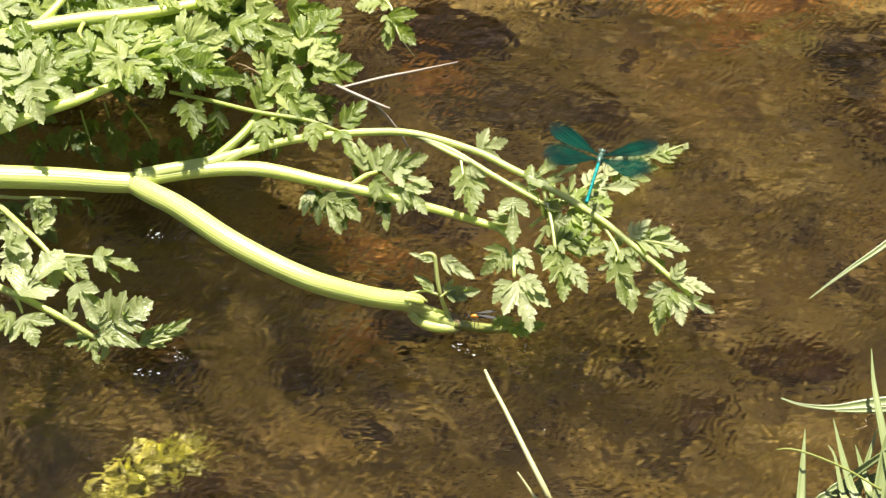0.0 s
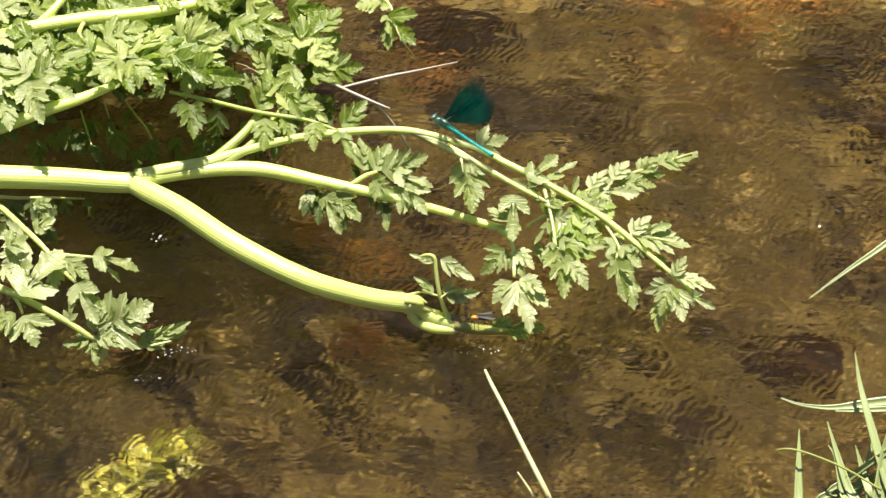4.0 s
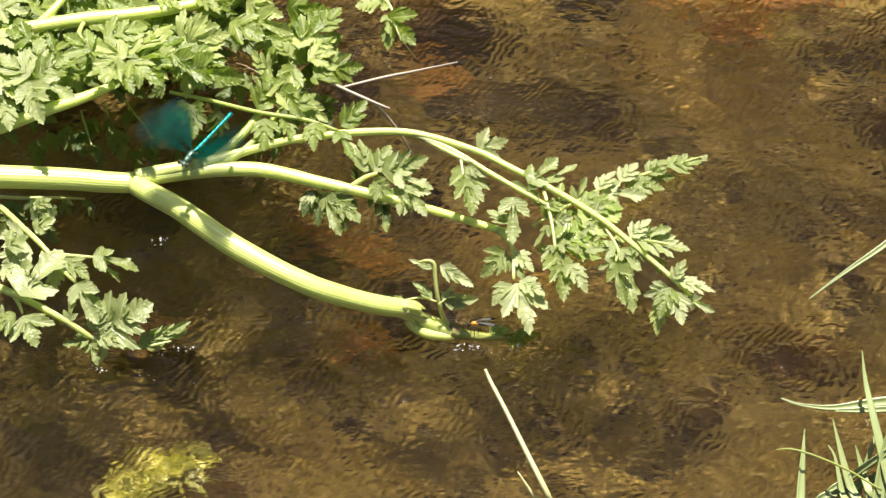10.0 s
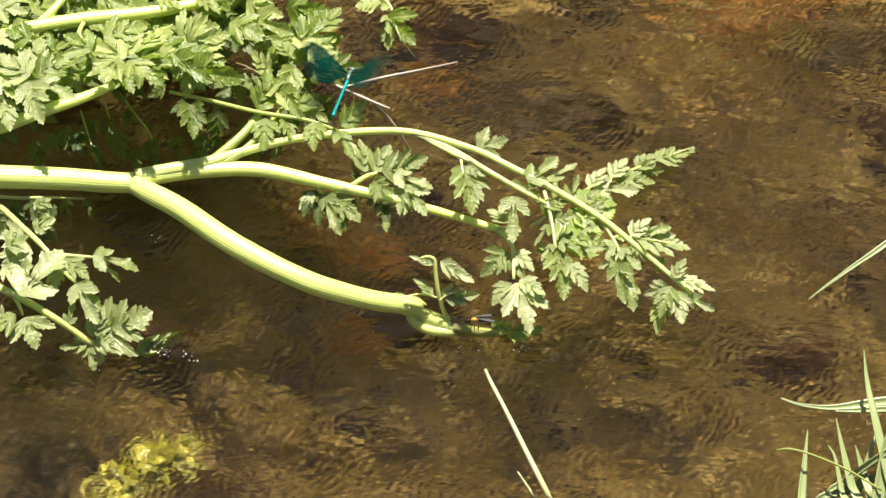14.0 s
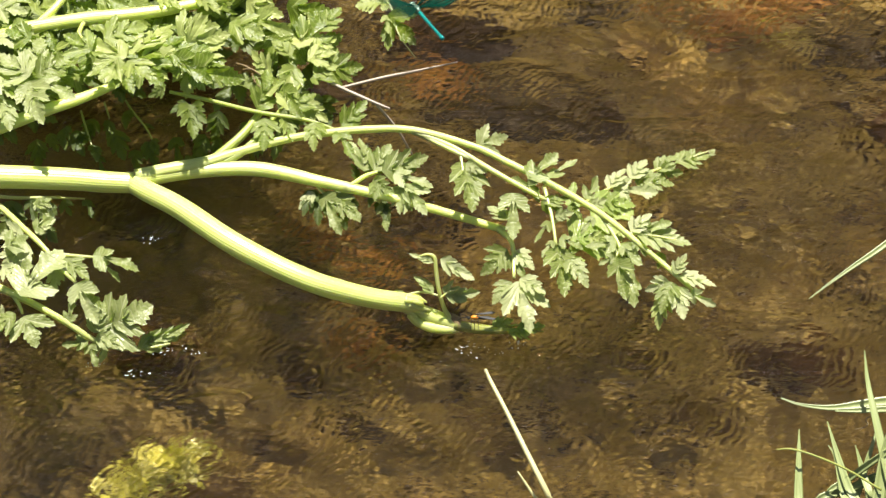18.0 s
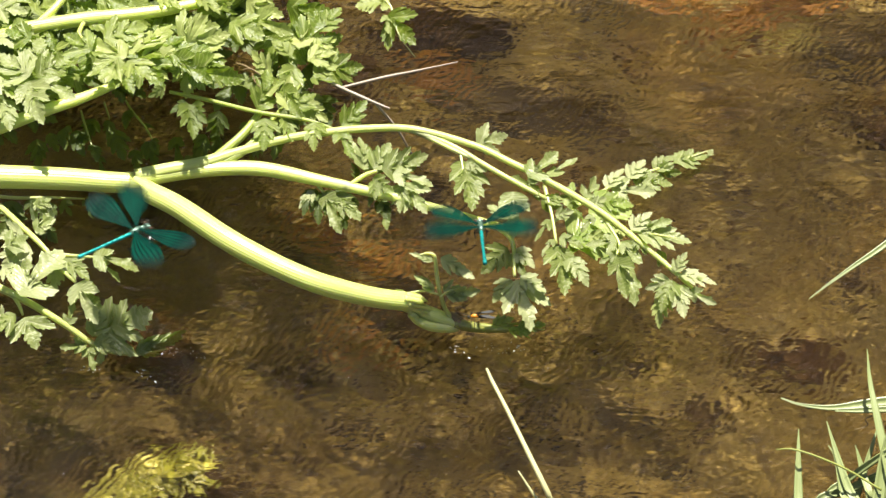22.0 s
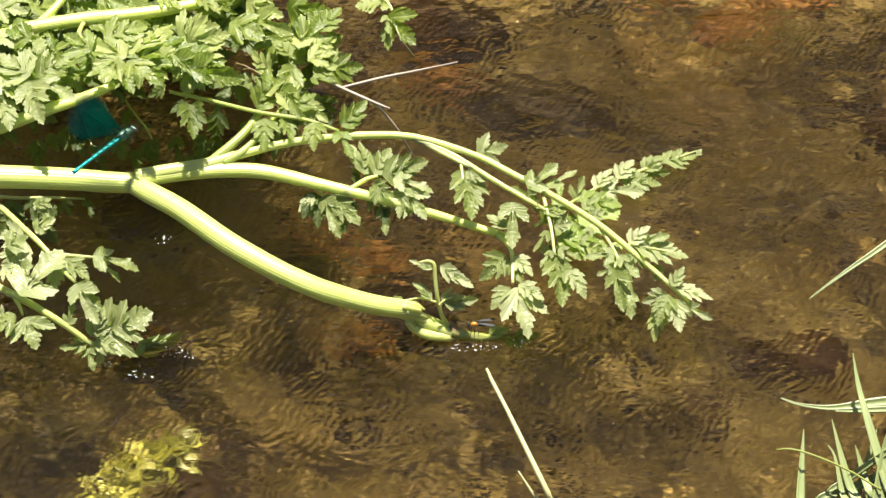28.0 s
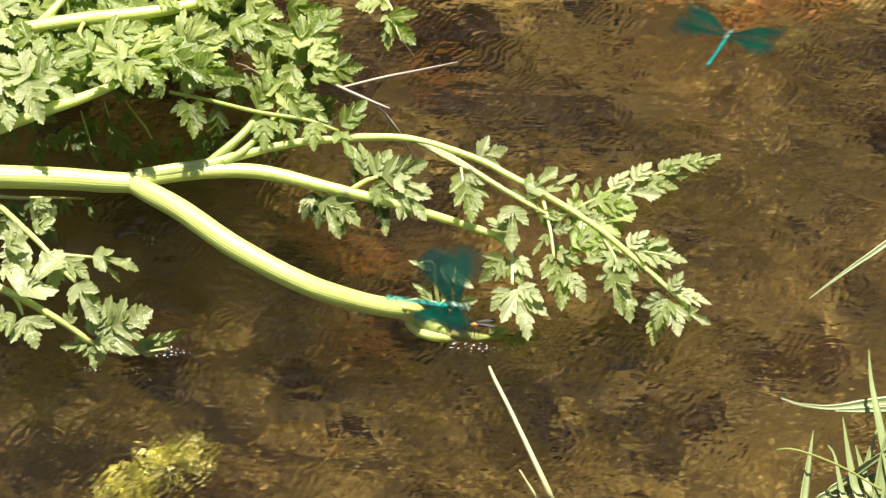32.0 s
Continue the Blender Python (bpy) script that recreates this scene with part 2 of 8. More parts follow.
EYE_DARK = plain("eye_dark_brown", (0.05, 0.03, 0.02), 0.2)


# ---- mesh helpers ----
def part(name, bm, material, parent=None, label="", pivot=None, smooth=True):
    """Links a bmesh, made in world places, as one mesh object; pivot: its origin in the world."""
    pivot = Vector(pivot) if pivot else (parent["pivot_at"] and Vector(parent["pivot_at"]) if parent and "pivot_at" in parent else Vector())
    bmesh.ops.translate(bm, verts=bm.verts, vec=-pivot)
    me = bpy.data.meshes.new(name)
    bm.to_mesh(me)
    bm.free()
    me.materials.append(material)
    if smooth:
        me.shade_smooth()
    ob = new(name, me)
    ob["pivot_at"] = tuple(pivot)
    up = Vector(parent["pivot_at"]) if parent and "pivot_at" in parent else Vector()
    if parent:
        ob.parent = parent
    ob.matrix_basis = Matrix.Translation(pivot - up)
    if label:
        ob["label"] = label
    return ob


def thing(name, place, label, category, group=""):
    e = new(name)
    e.empty_display_size = 0.02
    e.location = place
    e["pivot_at"] = tuple(place)
    return tagged(e, label, category, group)


def smooth_path(points, steps=6):
    """A Catmull-Rom line through the points: (place, radius) rows."""
    p = [Vector((*a, r)) for a, r in points]
    p = [p[0] * 2 - p[1]] + p + [p[-1] * 2 - p[-2]]
    out = []
    for i in range(1, len(p) - 2):
        a, b, c, d = p[i - 1:i + 3]
        for k in range(steps):
            t = k / steps
            out.append(0.5 * ((2 * b) + (c - a) * t + (2 * a - 5 * b + 4 * c - d) * t * t + (3 * b - a - 3 * c + d) * t ** 3))
    out.append(p[-2])
    return out


def tube(bm, points, sides=12, ribs=0.0015, steps=6, flat=1.0):
    """Sweeps a ribbed, tapering stem along the points ((x, y, z), radius)."""
    uv = bm.loops.layers.uv.verify()
    path = smooth_path(points, steps)
    rings, along = [], 0.0
    last = None
    for i, q in enumerate(path):
        a = path[min(i + 1, len(path) - 1)].to_3d() - path[max(i - 1, 0)].to_3d()
        t = a.normalized()
        side = t.cross(Vector((0, 0, 1)))
        side = side.normalized() if side.length > 1e-4 else Vector((1, 0, 0))
        up = side.cross(t)
        c = q.to_3d()
        along += (c - last).length if last else 0.0
        last = c
        ring = []
        for k in range(sides):
            w = 2 * math.pi * k / sides
            r = q.w * (1 + ribs * (1 if k % 2 else -1)) * (1 + 0.05 * noise.noise(c * 60 + Vector((k, 0, 0))))
            ring.append(bm.verts.new(c + side * (r * math.cos(w)) + up * (r * math.sin(w) * flat)))
        rings.append((ring, along))
    for (r0, v0), (r1, v1) in zip(rings, rings[1:]):
        for k in range(sides):
            f = bm.faces.new((r0[k], r0[(k + 1) % sides], r1[(k + 1) % sides], r1[k]))
            for lp, (x, y) in zip(f.loops, ((k, v0), (k + 1, v0), (k + 1, v1), (k, v1))):
                lp[uv].uv = (x / sides, y * 40)
    bm.faces.new(list(reversed(rings[0][0])))
    bm.faces.new(rings[-1][0])
    return bm


def stems(*rows, sides=12):
    bm = bmesh.new()
    for r in rows:
        tube(bm, r, sides)
    return bm


def lobe_edge(rnd, length, width, teeth, half=False):
    """The outline of one lobe, (along, across) from its lower notch over its tip to its upper notch; half: up to the tip alone."""
    def flank(sign):
        row = [(0.30 * length, 0.62 * width * sign)]
        for k in range(teeth):
            s = 0.46 + 0.44 * (k + 0.5) / teeth
            w = width * (1.05 - 0.72 * (k + 0.4) / teeth) * rnd.uniform(0.88, 1.12)
            row += [((s - 0.10) * length, 0.90 * w * sign), ((s + 0.05) * length, w * sign), ((s + 0.055) * length, 0.68 * w * sign)]
        return row
    tip = [(0.965 * length, 0.10 * width), (length, 0.0)]
    return flank(1) + tip if half else flank(1) + tip + [(0.965 * length, -0.10 * width)] + flank(-1)[::-1]


def lobed_leaf(seed, lobes, curl, wave, end, notch=0.05):
    """A leaflet of length 1 along +y in one sheet. lobes: (place on the midrib, angle off it, length, half-width, teeth) for the
    pairs, from the base up; end: (place, half-width, teeth) of the end lobe; notch: how far from the midrib the clefts end."""
    rnd = random.Random(seed)
    lean = rnd.uniform(-0.10, 0.10)
    bm = bmesh.new()
    uv = bm.loops.layers.uv.verify()
    spread, k = {}, 4
    for side in (-1, 1):
        edge = []  # outline point, its root on the midrib, place across the lobe
        tops = [q[0] for q in lobes[1:]] + [end[0]]
        for (at, turn, length, width, teeth), top in zip(lobes, tops):
            a, size = turn * rnd.uniform(0.88, 1.12), length * rnd.uniform(0.88, 1.08)
            row = lobe_edge(rnd, size, width, teeth)
            for i, (u, w) in enumerate(row):
                f = i / (len(row) - 1)
                edge.append(((u * math.sin(a) + w * math.cos(a), at + u * math.cos(a) - w * math.sin(a)), at + (top - at) * f * 0.85, f))
            edge.append(((notch, top + 0.3 * notch), top - 0.012, 1.0))
        at, width, teeth = end
        row = lobe_edge(rnd, 1.0 - at, width, teeth, True)
        for i, (u, w) in enumerate(row):
            f = i / (len(row) - 1)
            edge.append(((w, at + u), at + (1 - at) * 0.96 * f if i < len(row) - 1 else 1.0, 0.5 * f))
        rows = []
        for (x, y), root, f in edge:
            line = []
            for c in range(k + 1):
                d = c / k
                px, py = x * d * side, root + (y - root) * d
                pz = lean * px - curl * (px * px + py * py) + wave * noise.noise(Vector((px * 2.4, py * 2.4, seed))) + 0.045 * d * abs(2 * f - 1) + 0.05 * abs(px)
                key = (round(px, 5), round(py, 5))
                if c == 0 and key in spread:
                    line.append((spread[key], f, d))
                else:
                    v = bm.verts.new((px, py, pz))
                    if c == 0:
                        spread[key] = v
                    line.append((v, f, d))
            rows.append(line)
        for p, q in zip(rows, rows[1:]):
            for c in range(k):
                quad = []
                for v in (p[c], p[c + 1], q[c + 1], q[c])[::side]:
                    if v[0] not in [w[0] for w in quad]:
                        quad.append(v)
                if len(quad) > 2:
                    face = bm.faces.new([v[0] for v in quad])
                    for lp, v in zip(face.loops, quad):
                        lp[uv].uv = (v[1], v[2])
    bmesh.ops.remove_doubles(bm, verts=bm.verts, dist=2e-4)
    return leaf_data(bm)


def fan_leaf(seed, pairs, curl):
    """A broad leaflet: large side lobes from near its base."""
    lobes = [(0.05, 1.05, 0.62, 0.15, 2), (0.20, 0.62, 0.68, 0.15, 2)] if pairs == 2 else [(0.08, 0.72, 0.74, 0.19, 3)]
    return lobed_leaf(seed, lobes, curl, 0.11, (0.34, 0.20, 3))


def feather_leaf(seed, pairs, reach, curl, narrow=1.0, turn=0.74):
    """A longer leaflet: pairs of side lobes along its midrib, shorter towards the tip."""
    lobes = [(0.07 + 0.48 * i / pairs, turn - 0.22 * i / pairs, reach * (1 - 0.32 * i / pairs), min(0.15, 0.36 / (pairs + 0.6)) * narrow, 2) for i in range(pairs)]
    return lobed_leaf(seed, lobes, curl, 0.09, (0.50, 0.19 * narrow, 3), 0.11 * narrow)


def round_leaf(seed, curl):
    """A rounded, shallow-toothed leaflet."""
    return lobed_leaf(seed, [(0.02, 0.95, 0.42, 0.22, 2)], curl, 0.08, (0.22, 0.42, 4))


def leaf_data(bm):
    me = bpy.data.meshes.new("leaflet")
    bm.to_mesh(me)
    bm.free()
    me.materials.append(LEAF)
    me.shade_smooth()
    return me


WIDE = [fan_leaf(11 + i, 1 + (i % 3 == 2), 0.06 + 0.10 * (i % 2)) for i in range(8)]
LONG = [feather_leaf(31 + i, 1 + (i % 3 > 0), 0.50 + 0.05 * (i % 3), 0.06 + 0.12 * (i % 2)) for i in range(9)]
FERN = [feather_leaf(51 + i, 2, 0.46, 0.06, 0.72, 0.46) for i in range(4)]
ROUND = [round_leaf(71 + i, 0.15) for i in range(3)]
leaf_dice = random.Random(5)


def aimed(base, tip, width, roll):
    """The pose of a leaf that grows from base to tip with its face upwards."""
    b, t = Vector(base), Vector(tip)
    y = (t - b).normalized()
    x = y.cross(Vector((0, -0.35, 1))).normalized()
    z = x.cross(y)
    size = (t - b).length * 0.98
    m = Matrix((x * size * width, y * size, z * size)).transposed().to_4x4()
    m = m @ Matrix.Rotation(radians(roll), 4, "Y")
    m.translation = b
    return m


def leaflet(parent, base, tip, width=1.0, kind=LONG, wet=False):
    """One leaflet under its stem. A slot material on the object lets wet ones share the mesh."""
    ob = new("leaflet", leaf_dice.choice(kind))
    if wet:
        ob.material_slots[0].link = "OBJECT"
        ob.material_slots[0].material = wet
    ob.parent = parent
    up = Vector(parent["pivot_at"])
    ob.matrix_basis = Matrix.Translation(-up) @ aimed(base, tip, width, leaf_dice.uniform(-36, 36))
    return ob


# ---- ground: the stream bed and its two banks in one sheet that reaches the horizon ----
def spaced(fine, step, reach, centre=0.0):
    """Even steps out to fine, then wider and wider ones out to reach, both ways."""
    a = list(np.arange(0, fine, step))
    d = step
    while a[-1] < reach:
        d *= 1.22
        a.append(a[-1] + d)
    return [centre - v for v in reversed(a[1:])] + [centre + v for v in a]


def ramp01(v, a, b):
    t = max(0.0, min(1.0, (v - a) / (b - a)))
    return t * t * (3 - 2 * t)


def ground_height(x, y):
    bed = -0.115 + 0.012 * noise.noise(Vector((x * 6, y * 6, 1))) + 0.007 * noise.noise(Vector((x * 19, y * 19, 4)))
    bed += 0.0035 * noise.noise(Vector((x * 60, y * 60, 9)))
    spur = ramp01(x, 0.12, 0.26)
    near = ramp01(-y + 0.10 * min(x, 0.6) + 0.055 * spur + 0.02 * noise.noise(Vector((x * 4, 0, 3))), 0.24, 0.42 - 0.10 * spur)
    far = ramp01(y + 0.05 * noise.noise(Vector((x * 2, 0, 8))), 1.25, 1.6)
    bank = 0.05 + 0.03 * noise.noise(Vector((x * 1.3, y * 1.3, 2)))
    k = max(near, far)
    return bed * (1 - k) + bank * k


def sheet(xs, ys, height):
    verts = [(x, y, height(x, y)) for y in ys for x in xs]
    w = len(xs)
    faces = [(j * w + i, j * w + i + 1, (j + 1) * w + i + 1, (j + 1) * w + i) for j in range(len(ys) - 1) for i in range(w - 1)]
    return verts, faces


def sheet_object(name, xs, ys, height, material):
    me = bpy.data.meshes.new(name)
    v, f = sheet(xs, ys, height)
    me.from_pydata(v, [], f)
    me.materials.append(material)
    me.shade_smooth()
    return new(name, me)


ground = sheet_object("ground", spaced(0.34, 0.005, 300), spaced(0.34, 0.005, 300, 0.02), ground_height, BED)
tagged(ground, "brown silty gravel stream bed between low banks", "ground", kind="structure")

# ---- an added, unseen row of bushes that darkens the water's reflections ----
def reflection_bushes():
    verts, faces = [], []
    cols, rows = 90, 34
    for j in range(rows + 1):
        for i in range(cols + 1):
            u, v = i / cols, j / rows
            ang = (u - 0.5) * 3.0
            top = 3.2 + 1.0 * noise.noise(Vector((u * 9, 0, 6))) + 0.5 * noise.noise(Vector((u * 31, 0, 2)))
            d = 4.6 + 0.7 * noise.noise(Vector((u * 14, v * 8, 1))) + 0.35 * noise.noise(Vector((u * 40, v * 22, 3))) + 1.2 * v * v
            verts.append((d * 1.3 * math.sin(ang), d * math.cos(ang), -0.1 + top * v))
    w = cols + 1
    faces = [(j * w + i, j * w + i + 1, (j + 1) * w + i + 1, (j + 1) * w + i) for j in range(rows) for i in range(cols)]
    me = bpy.data.meshes.new("backdrop")
    me.from_pydata(verts, [], faces)
    me.materials.append(BUSH)
    ob = new("backdrop", me)
    ob.modifiers.new("thickness", "SOLIDIFY").thickness = 0.3
    return tagged(ob, "unseen dark green bushes added for the water to reflect", "backdrop", kind="structure")


reflection_bushes()

# ---- water: one sheet of small running waves that slides downstream ----
wave_dice = random.Random(3)
WAVES = []
for i in range(110):
    length = 0.0080 + 0.030 * wave_dice.random() ** 2.0
    along = i % 2
    a = wave_dice.gauss(0.3, 0.6) if along else wave_dice.gauss(1.4, 0.6)
    WAVES.append((2 * math.pi / length * math.cos(a), 2 * math.pi / length * math.sin(a), wave_dice.uniform(0, 6.28), 0.0058 * length * wave_dice.uniform(0.5, 1.3), along))


def water_sheet():
    xs = np.array([-40, -14, -7, -4.8, -4.5] + list(np.arange(-4.30, 0.42, 0.0021)) + [0.5, 0.6, 0.9, 3, 8, 40])
    ys = np.array(list(np.arange(-0.55, -0.24, 0.03)) + list(np.arange(-0.24, 0.30, 0.0021)) + list(np.arange(0.30, 1.7, 0.05)))
    x, y = np.meshgrid(xs, ys)
    z = np.zeros_like(x)
    patch = 0.80 + 0.10 * np.sin(x * 3.1 + 2 * np.sin(y * 4.0)) * np.sin(y * 7.0 + 1.7 * np.sin(x * 2.3))
    near = 1 / (1 + np.exp((y + 0.05 + 0.04 * np.sin(x * 2.7)) * 30))  # crests lie across the flow by the near bank
    for kx, ky, p, a, along in WAVES:
        z += a * np.sin(kx * x + ky * y + p) * (0.25 + 0.75 * (near if along else 1 - near))
    z = z * patch
    me = bpy.data.meshes.new("water")
    w, h = len(xs), len(ys)
    j, i = np.meshgrid(np.arange(h - 1), np.arange(w - 1), indexing="ij")
    q = (j * w + i).ravel()
    faces = np.stack([q, q + 1, q + w + 1, q + w], 1)
    me.vertices.add(x.size)
    me.vertices.foreach_set("co", np.stack([x.ravel(), y.ravel(), z.ravel()], 1).astype(np.float32).ravel())
    me.loops.add(faces.size)
    me.loops.foreach_set("vertex_index", faces.astype(np.int32).ravel())
    me.polygons.add(len(faces))
    me.polygons.foreach_set("loop_start", np.arange(0, faces.size, 4, dtype=np.int32))
    me.update(calc_edges=True)
    me.validate()
    me.materials.append(WATER)
    me.shade_smooth()
    ob = new("water", me)
    ob.cycles.is_caustics_caster = True
    return tagged(ob, "clear shallow stream water with running ripples", "water", kind="structure")


water = water_sheet()


# ---- stones on the bed ----
def stone_mesh(seed):
    bm = bmesh.new()
    bmesh.ops.create_icosphere(bm, subdivisions=3, radius=1.0)
    for v in bm.verts:
        d = 1 + 0.34 * noise.noise(v.co * 0.9 + Vector((seed * 7.3, 0, 0))) + 0.10 * noise.noise(v.co * 3 + Vector((0, seed, 0)))
        v.co = Vector((v.co.x * d, v.co.y * d * 0.8, v.co.z * d * 0.5))
    me = bpy.data.meshes.new("stone")
    bm.to_mesh(me)
    bm.free()
    me.materials.append(STONE)
    me.shade_smooth()
    return me


STONES = [stone_mesh(i) for i in range(6)]
stone_dice = random.Random(17)
for i in range(60):
    x, y = stone_dice.uniform(-0.36, 0.36), stone_dice.uniform(-0.22, 0.36)
    s = 0.008 + 0.022 * stone_dice.random() ** 2
    ob = new("stone", stone_dice.choice(STONES))
    ob.matrix_basis = Matrix.Translation((x, y, ground_height(x, y) + 0.12 * s)) @ pose(0, 0, 0, stone_dice.uniform(-15, 15), stone_dice.uniform(-15, 15), stone_dice.uniform(0, 360)) @ Matrix.Diagonal((s, s, s, 1))
    tagged(ob, "algae-coated brown stone half sunk in the stream bed", "stone", "stones on the stream bed")

# larger ochre stones and dark stone shapes that show through the water
for material, label, spots in (
        (OCHRE, "rust-ochre stone on the stream bed", (((-0.0051, 0.2137, -0.0800), .020), ((0.2296, 0.2902, -0.0800), .030), ((0.1401, 0.2891, -0.0800), .018), ((-0.0476, -0.0067, -0.0800), .016), ((-0.0404, 0.0588, -0.0800), .016), ((0.1861, 0.2556, -0.0800), .020), ((-0.0767, 0.0771, -0.0800), .013))),
        (DARK, "dark stone shape on the stream bed", (((0.0522, 0.1857, -0.0800), .030), ((0.0877, 0.1756, -0.0800), .022), ((0.1026, 0.2836, -0.0800), .022), ((0.0057, 0.1857, -0.0800), .016), ((0.2607, 0.2293, -0.0800), .02)))):
    for (x, y, _), s in spots:
        ob = new("stone", stone_dice.choice(STONES))
        ob.material_slots[0].link = "OBJECT"
        ob.material_slots[0].material = material
        ob.matrix_basis = Matrix.Translation((x, y, ground_height(x, y) + 0.05 * s)) @ pose(0, 0, 0, 0, 0, stone_dice.uniform(-40, 40)) @ Matrix.Diagonal((s * 1.25, s, s * 0.7, 1))
        tagged(ob, label, "stone", "stones on the stream bed")

# fine gravel between the stones, too small to count
def gravel():
    rnd = random.Random(41)
    base = bmesh.new()
    bmesh.ops.create_icosphere(base, subdivisions=2, radius=1.0)
    ball_v = np.array([v.co for v in base.verts])
    ball_f = np.array([[v.index for v in f.verts] for f in base.faces])
    base.free()
    verts, faces = [], []
    for i in range(2300):
        x, y = rnd.uniform(-0.34, 0.34), rnd.uniform(-0.22, 0.34)
        if noise.noise(Vector((x * 9, y * 9, 5))) < -0.12:
            continue
        s = 0.0012 + 0.0042 * rnd.random() ** 2.5
        turn = np.array(Euler((rnd.uniform(-0.4, 0.4), rnd.uniform(-0.4, 0.4), rnd.uniform(0, 6.28))).to_matrix())
        v = (ball_v * (s * rnd.uniform(0.9, 1.6), s, s * 0.55)) * (1 + 0.2 * np.sin(ball_v * (3 + i % 5) + i))
        verts.append(v @ turn.T + (x, y, ground_height(x, y) + 0.2 * s))
        faces.append(ball_f + len(ball_v) * len(faces))
    me = bpy.data.meshes.new("gravel")
    me.from_pydata(np.concatenate(verts).tolist(), [], np.concatenate(faces).tolist())
    me.materials.append(GRAVEL)
    me.shade_smooth()
    return tagged(new("gravel", me), "fine brown and ochre gravel on the stream bed", "gravel", kind="stuff")


gravel()

# ---- the fallen umbellifer: a thick pale stem that forks over the water ----
FORK = (-0.1715, 0.0026, 0.0533)
plant = thing("marsh_plant", (-0.3383, 0.1667, -0.1250), "pale green marsh plant, thick forked stem leaning over the stream", "plant")
part("main_stem", stems(
    [((-0.3264, 0.0656, -0.1350), .0062), ((-0.2821, -0.0006, 0.0200), .0066), ((-0.2560, 0.0033, 0.0544), .0067), ((-0.2435, 0.0035, 0.0555), .0066), ((-0.2062, 0.0028, 0.0544), .0062), ((-0.1844, 0.0012, 0.0538), .0060), ((-0.1702, 0.0009, 0.0533), .0057)], sides=20), STALK, plant)
lower_stem = part("lower_stem", stems(
    [((-0.1747, 0.0035, 0.0533), .0050), ((-0.1616, -0.0059, 0.0533), .0058), ((-0.1428, -0.0189, 0.0528), .0061), ((-0.1109, -0.0446, 0.0500), .0062), ((-0.0741, -0.0610, 0.0400), .0059), ((-0.0440, -0.0634, 0.0280), .0055), ((-0.0242, -0.0614, 0.0200), .0053), ((-0.0148, -0.0583, 0.0150), .0049)], sides=20), STALK, plant, pivot=FORK)
part("broken_end", stems(
    [((-0.0182, -0.0586, 0.0120), .0036), ((-0.0074, -0.0603, 0.0060), .0044), ((0.0034, -0.0626, 0.0020), .0040), ((0.0074, -0.0634, 0.0010), .0034)],
    [((-0.0197, -0.0642, 0.0120), .0016), ((-0.0151, -0.0644, 0.0060), .0024), ((-0.0074, -0.0659, 0.0030), .0028), ((0.0025, -0.0658, 0.0010), .0024), ((0.0068, -0.0650, 0.0000), .0012)]), STALK, lower_stem, "torn stem end trailing in the water")
part("stem_tip", stems([((0.0043, -0.0639, 0.0030), .0030), ((0.0158, -0.0646, 0.0000), .0029), ((0.0298, -0.0645, -0.0020), .0023), ((0.0438, -0.0628, -0.0050), .0012), ((0.0532, -0.0611, -0.0080), .0004)],
    [((0.0266, -0.0645, -0.0010), .0010), ((0.0375, -0.0621, -0.0010), .0008), ((0.0469, -0.0613, -0.0020), .0003)]), STALK_WET, lower_stem, "sodden olive tip of the torn stem")
for base, tip, w in (((0.0241, -0.0646, 0.0010), (0.0375, -0.0614, 0.0030), 0.8), ((0.0328, -0.0662, 0.0000), (0.0467, -0.0702, -0.0010), 0.7), ((0.0374, -0.0654, 0.0000), (0.0551, -0.0646, 0.0000), 0.7)):
    leaflet(lower_stem, base, tip, w, LONG, LEAF_WET)
for row in (
        [((-0.0211, -0.0608, 0.0240), .0016), ((-0.0147, -0.0602, 0.0210), .0017), ((-0.0098, -0.0605, 0.0180), .0004)], [((-0.0220, -0.0632, 0.0240), .0018), ((-0.0141, -0.0622, 0.0200), .0018), ((-0.0117, -0.0616, 0.0170), .0005)],
        [((-0.0221, -0.0646, 0.0190), .0016), ((-0.0148, -0.0627, 0.0140), .0016), ((-0.0092, -0.0625, 0.0100), .0005)], [((-0.0202, -0.0638, 0.0210), .0020), ((-0.0135, -0.0620, 0.0160), .0019), ((-0.0080, -0.0605, 0.0110), .0006)],
        [((-0.0233, -0.0637, 0.0170), .0016), ((-0.0179, -0.0634, 0.0120), .0014), ((-0.0148, -0.0645, 0.0090), .0004)]):
    part("torn_strip", stems(row, sides=8), STALK, lower_stem)
part("node", stems([((0.0012, -0.0599, 0.0060), .0018), ((0.0043, -0.0615, 0.0050), .0026), ((0.0068, -0.0647, 0.0030), .0022), ((0.0087, -0.0662, 0.0010), .0010)], sides=8), FRAY, lower_stem, "brown torn node")
part("torn_fibres", stems(
    [((-0.0142, -0.0584, 0.0180), .0008), ((-0.0129, -0.0599, 0.0140), .0012), ((-0.0142, -0.0592, 0.0080), .0006)],
    [((0.0034, -0.0599, 0.0060), .0010), ((0.0062, -0.0615, 0.0050), .0014), ((0.0096, -0.0627, 0.0030), .0005)], sides=6), FRAY, lower_stem, "torn tan fibres")
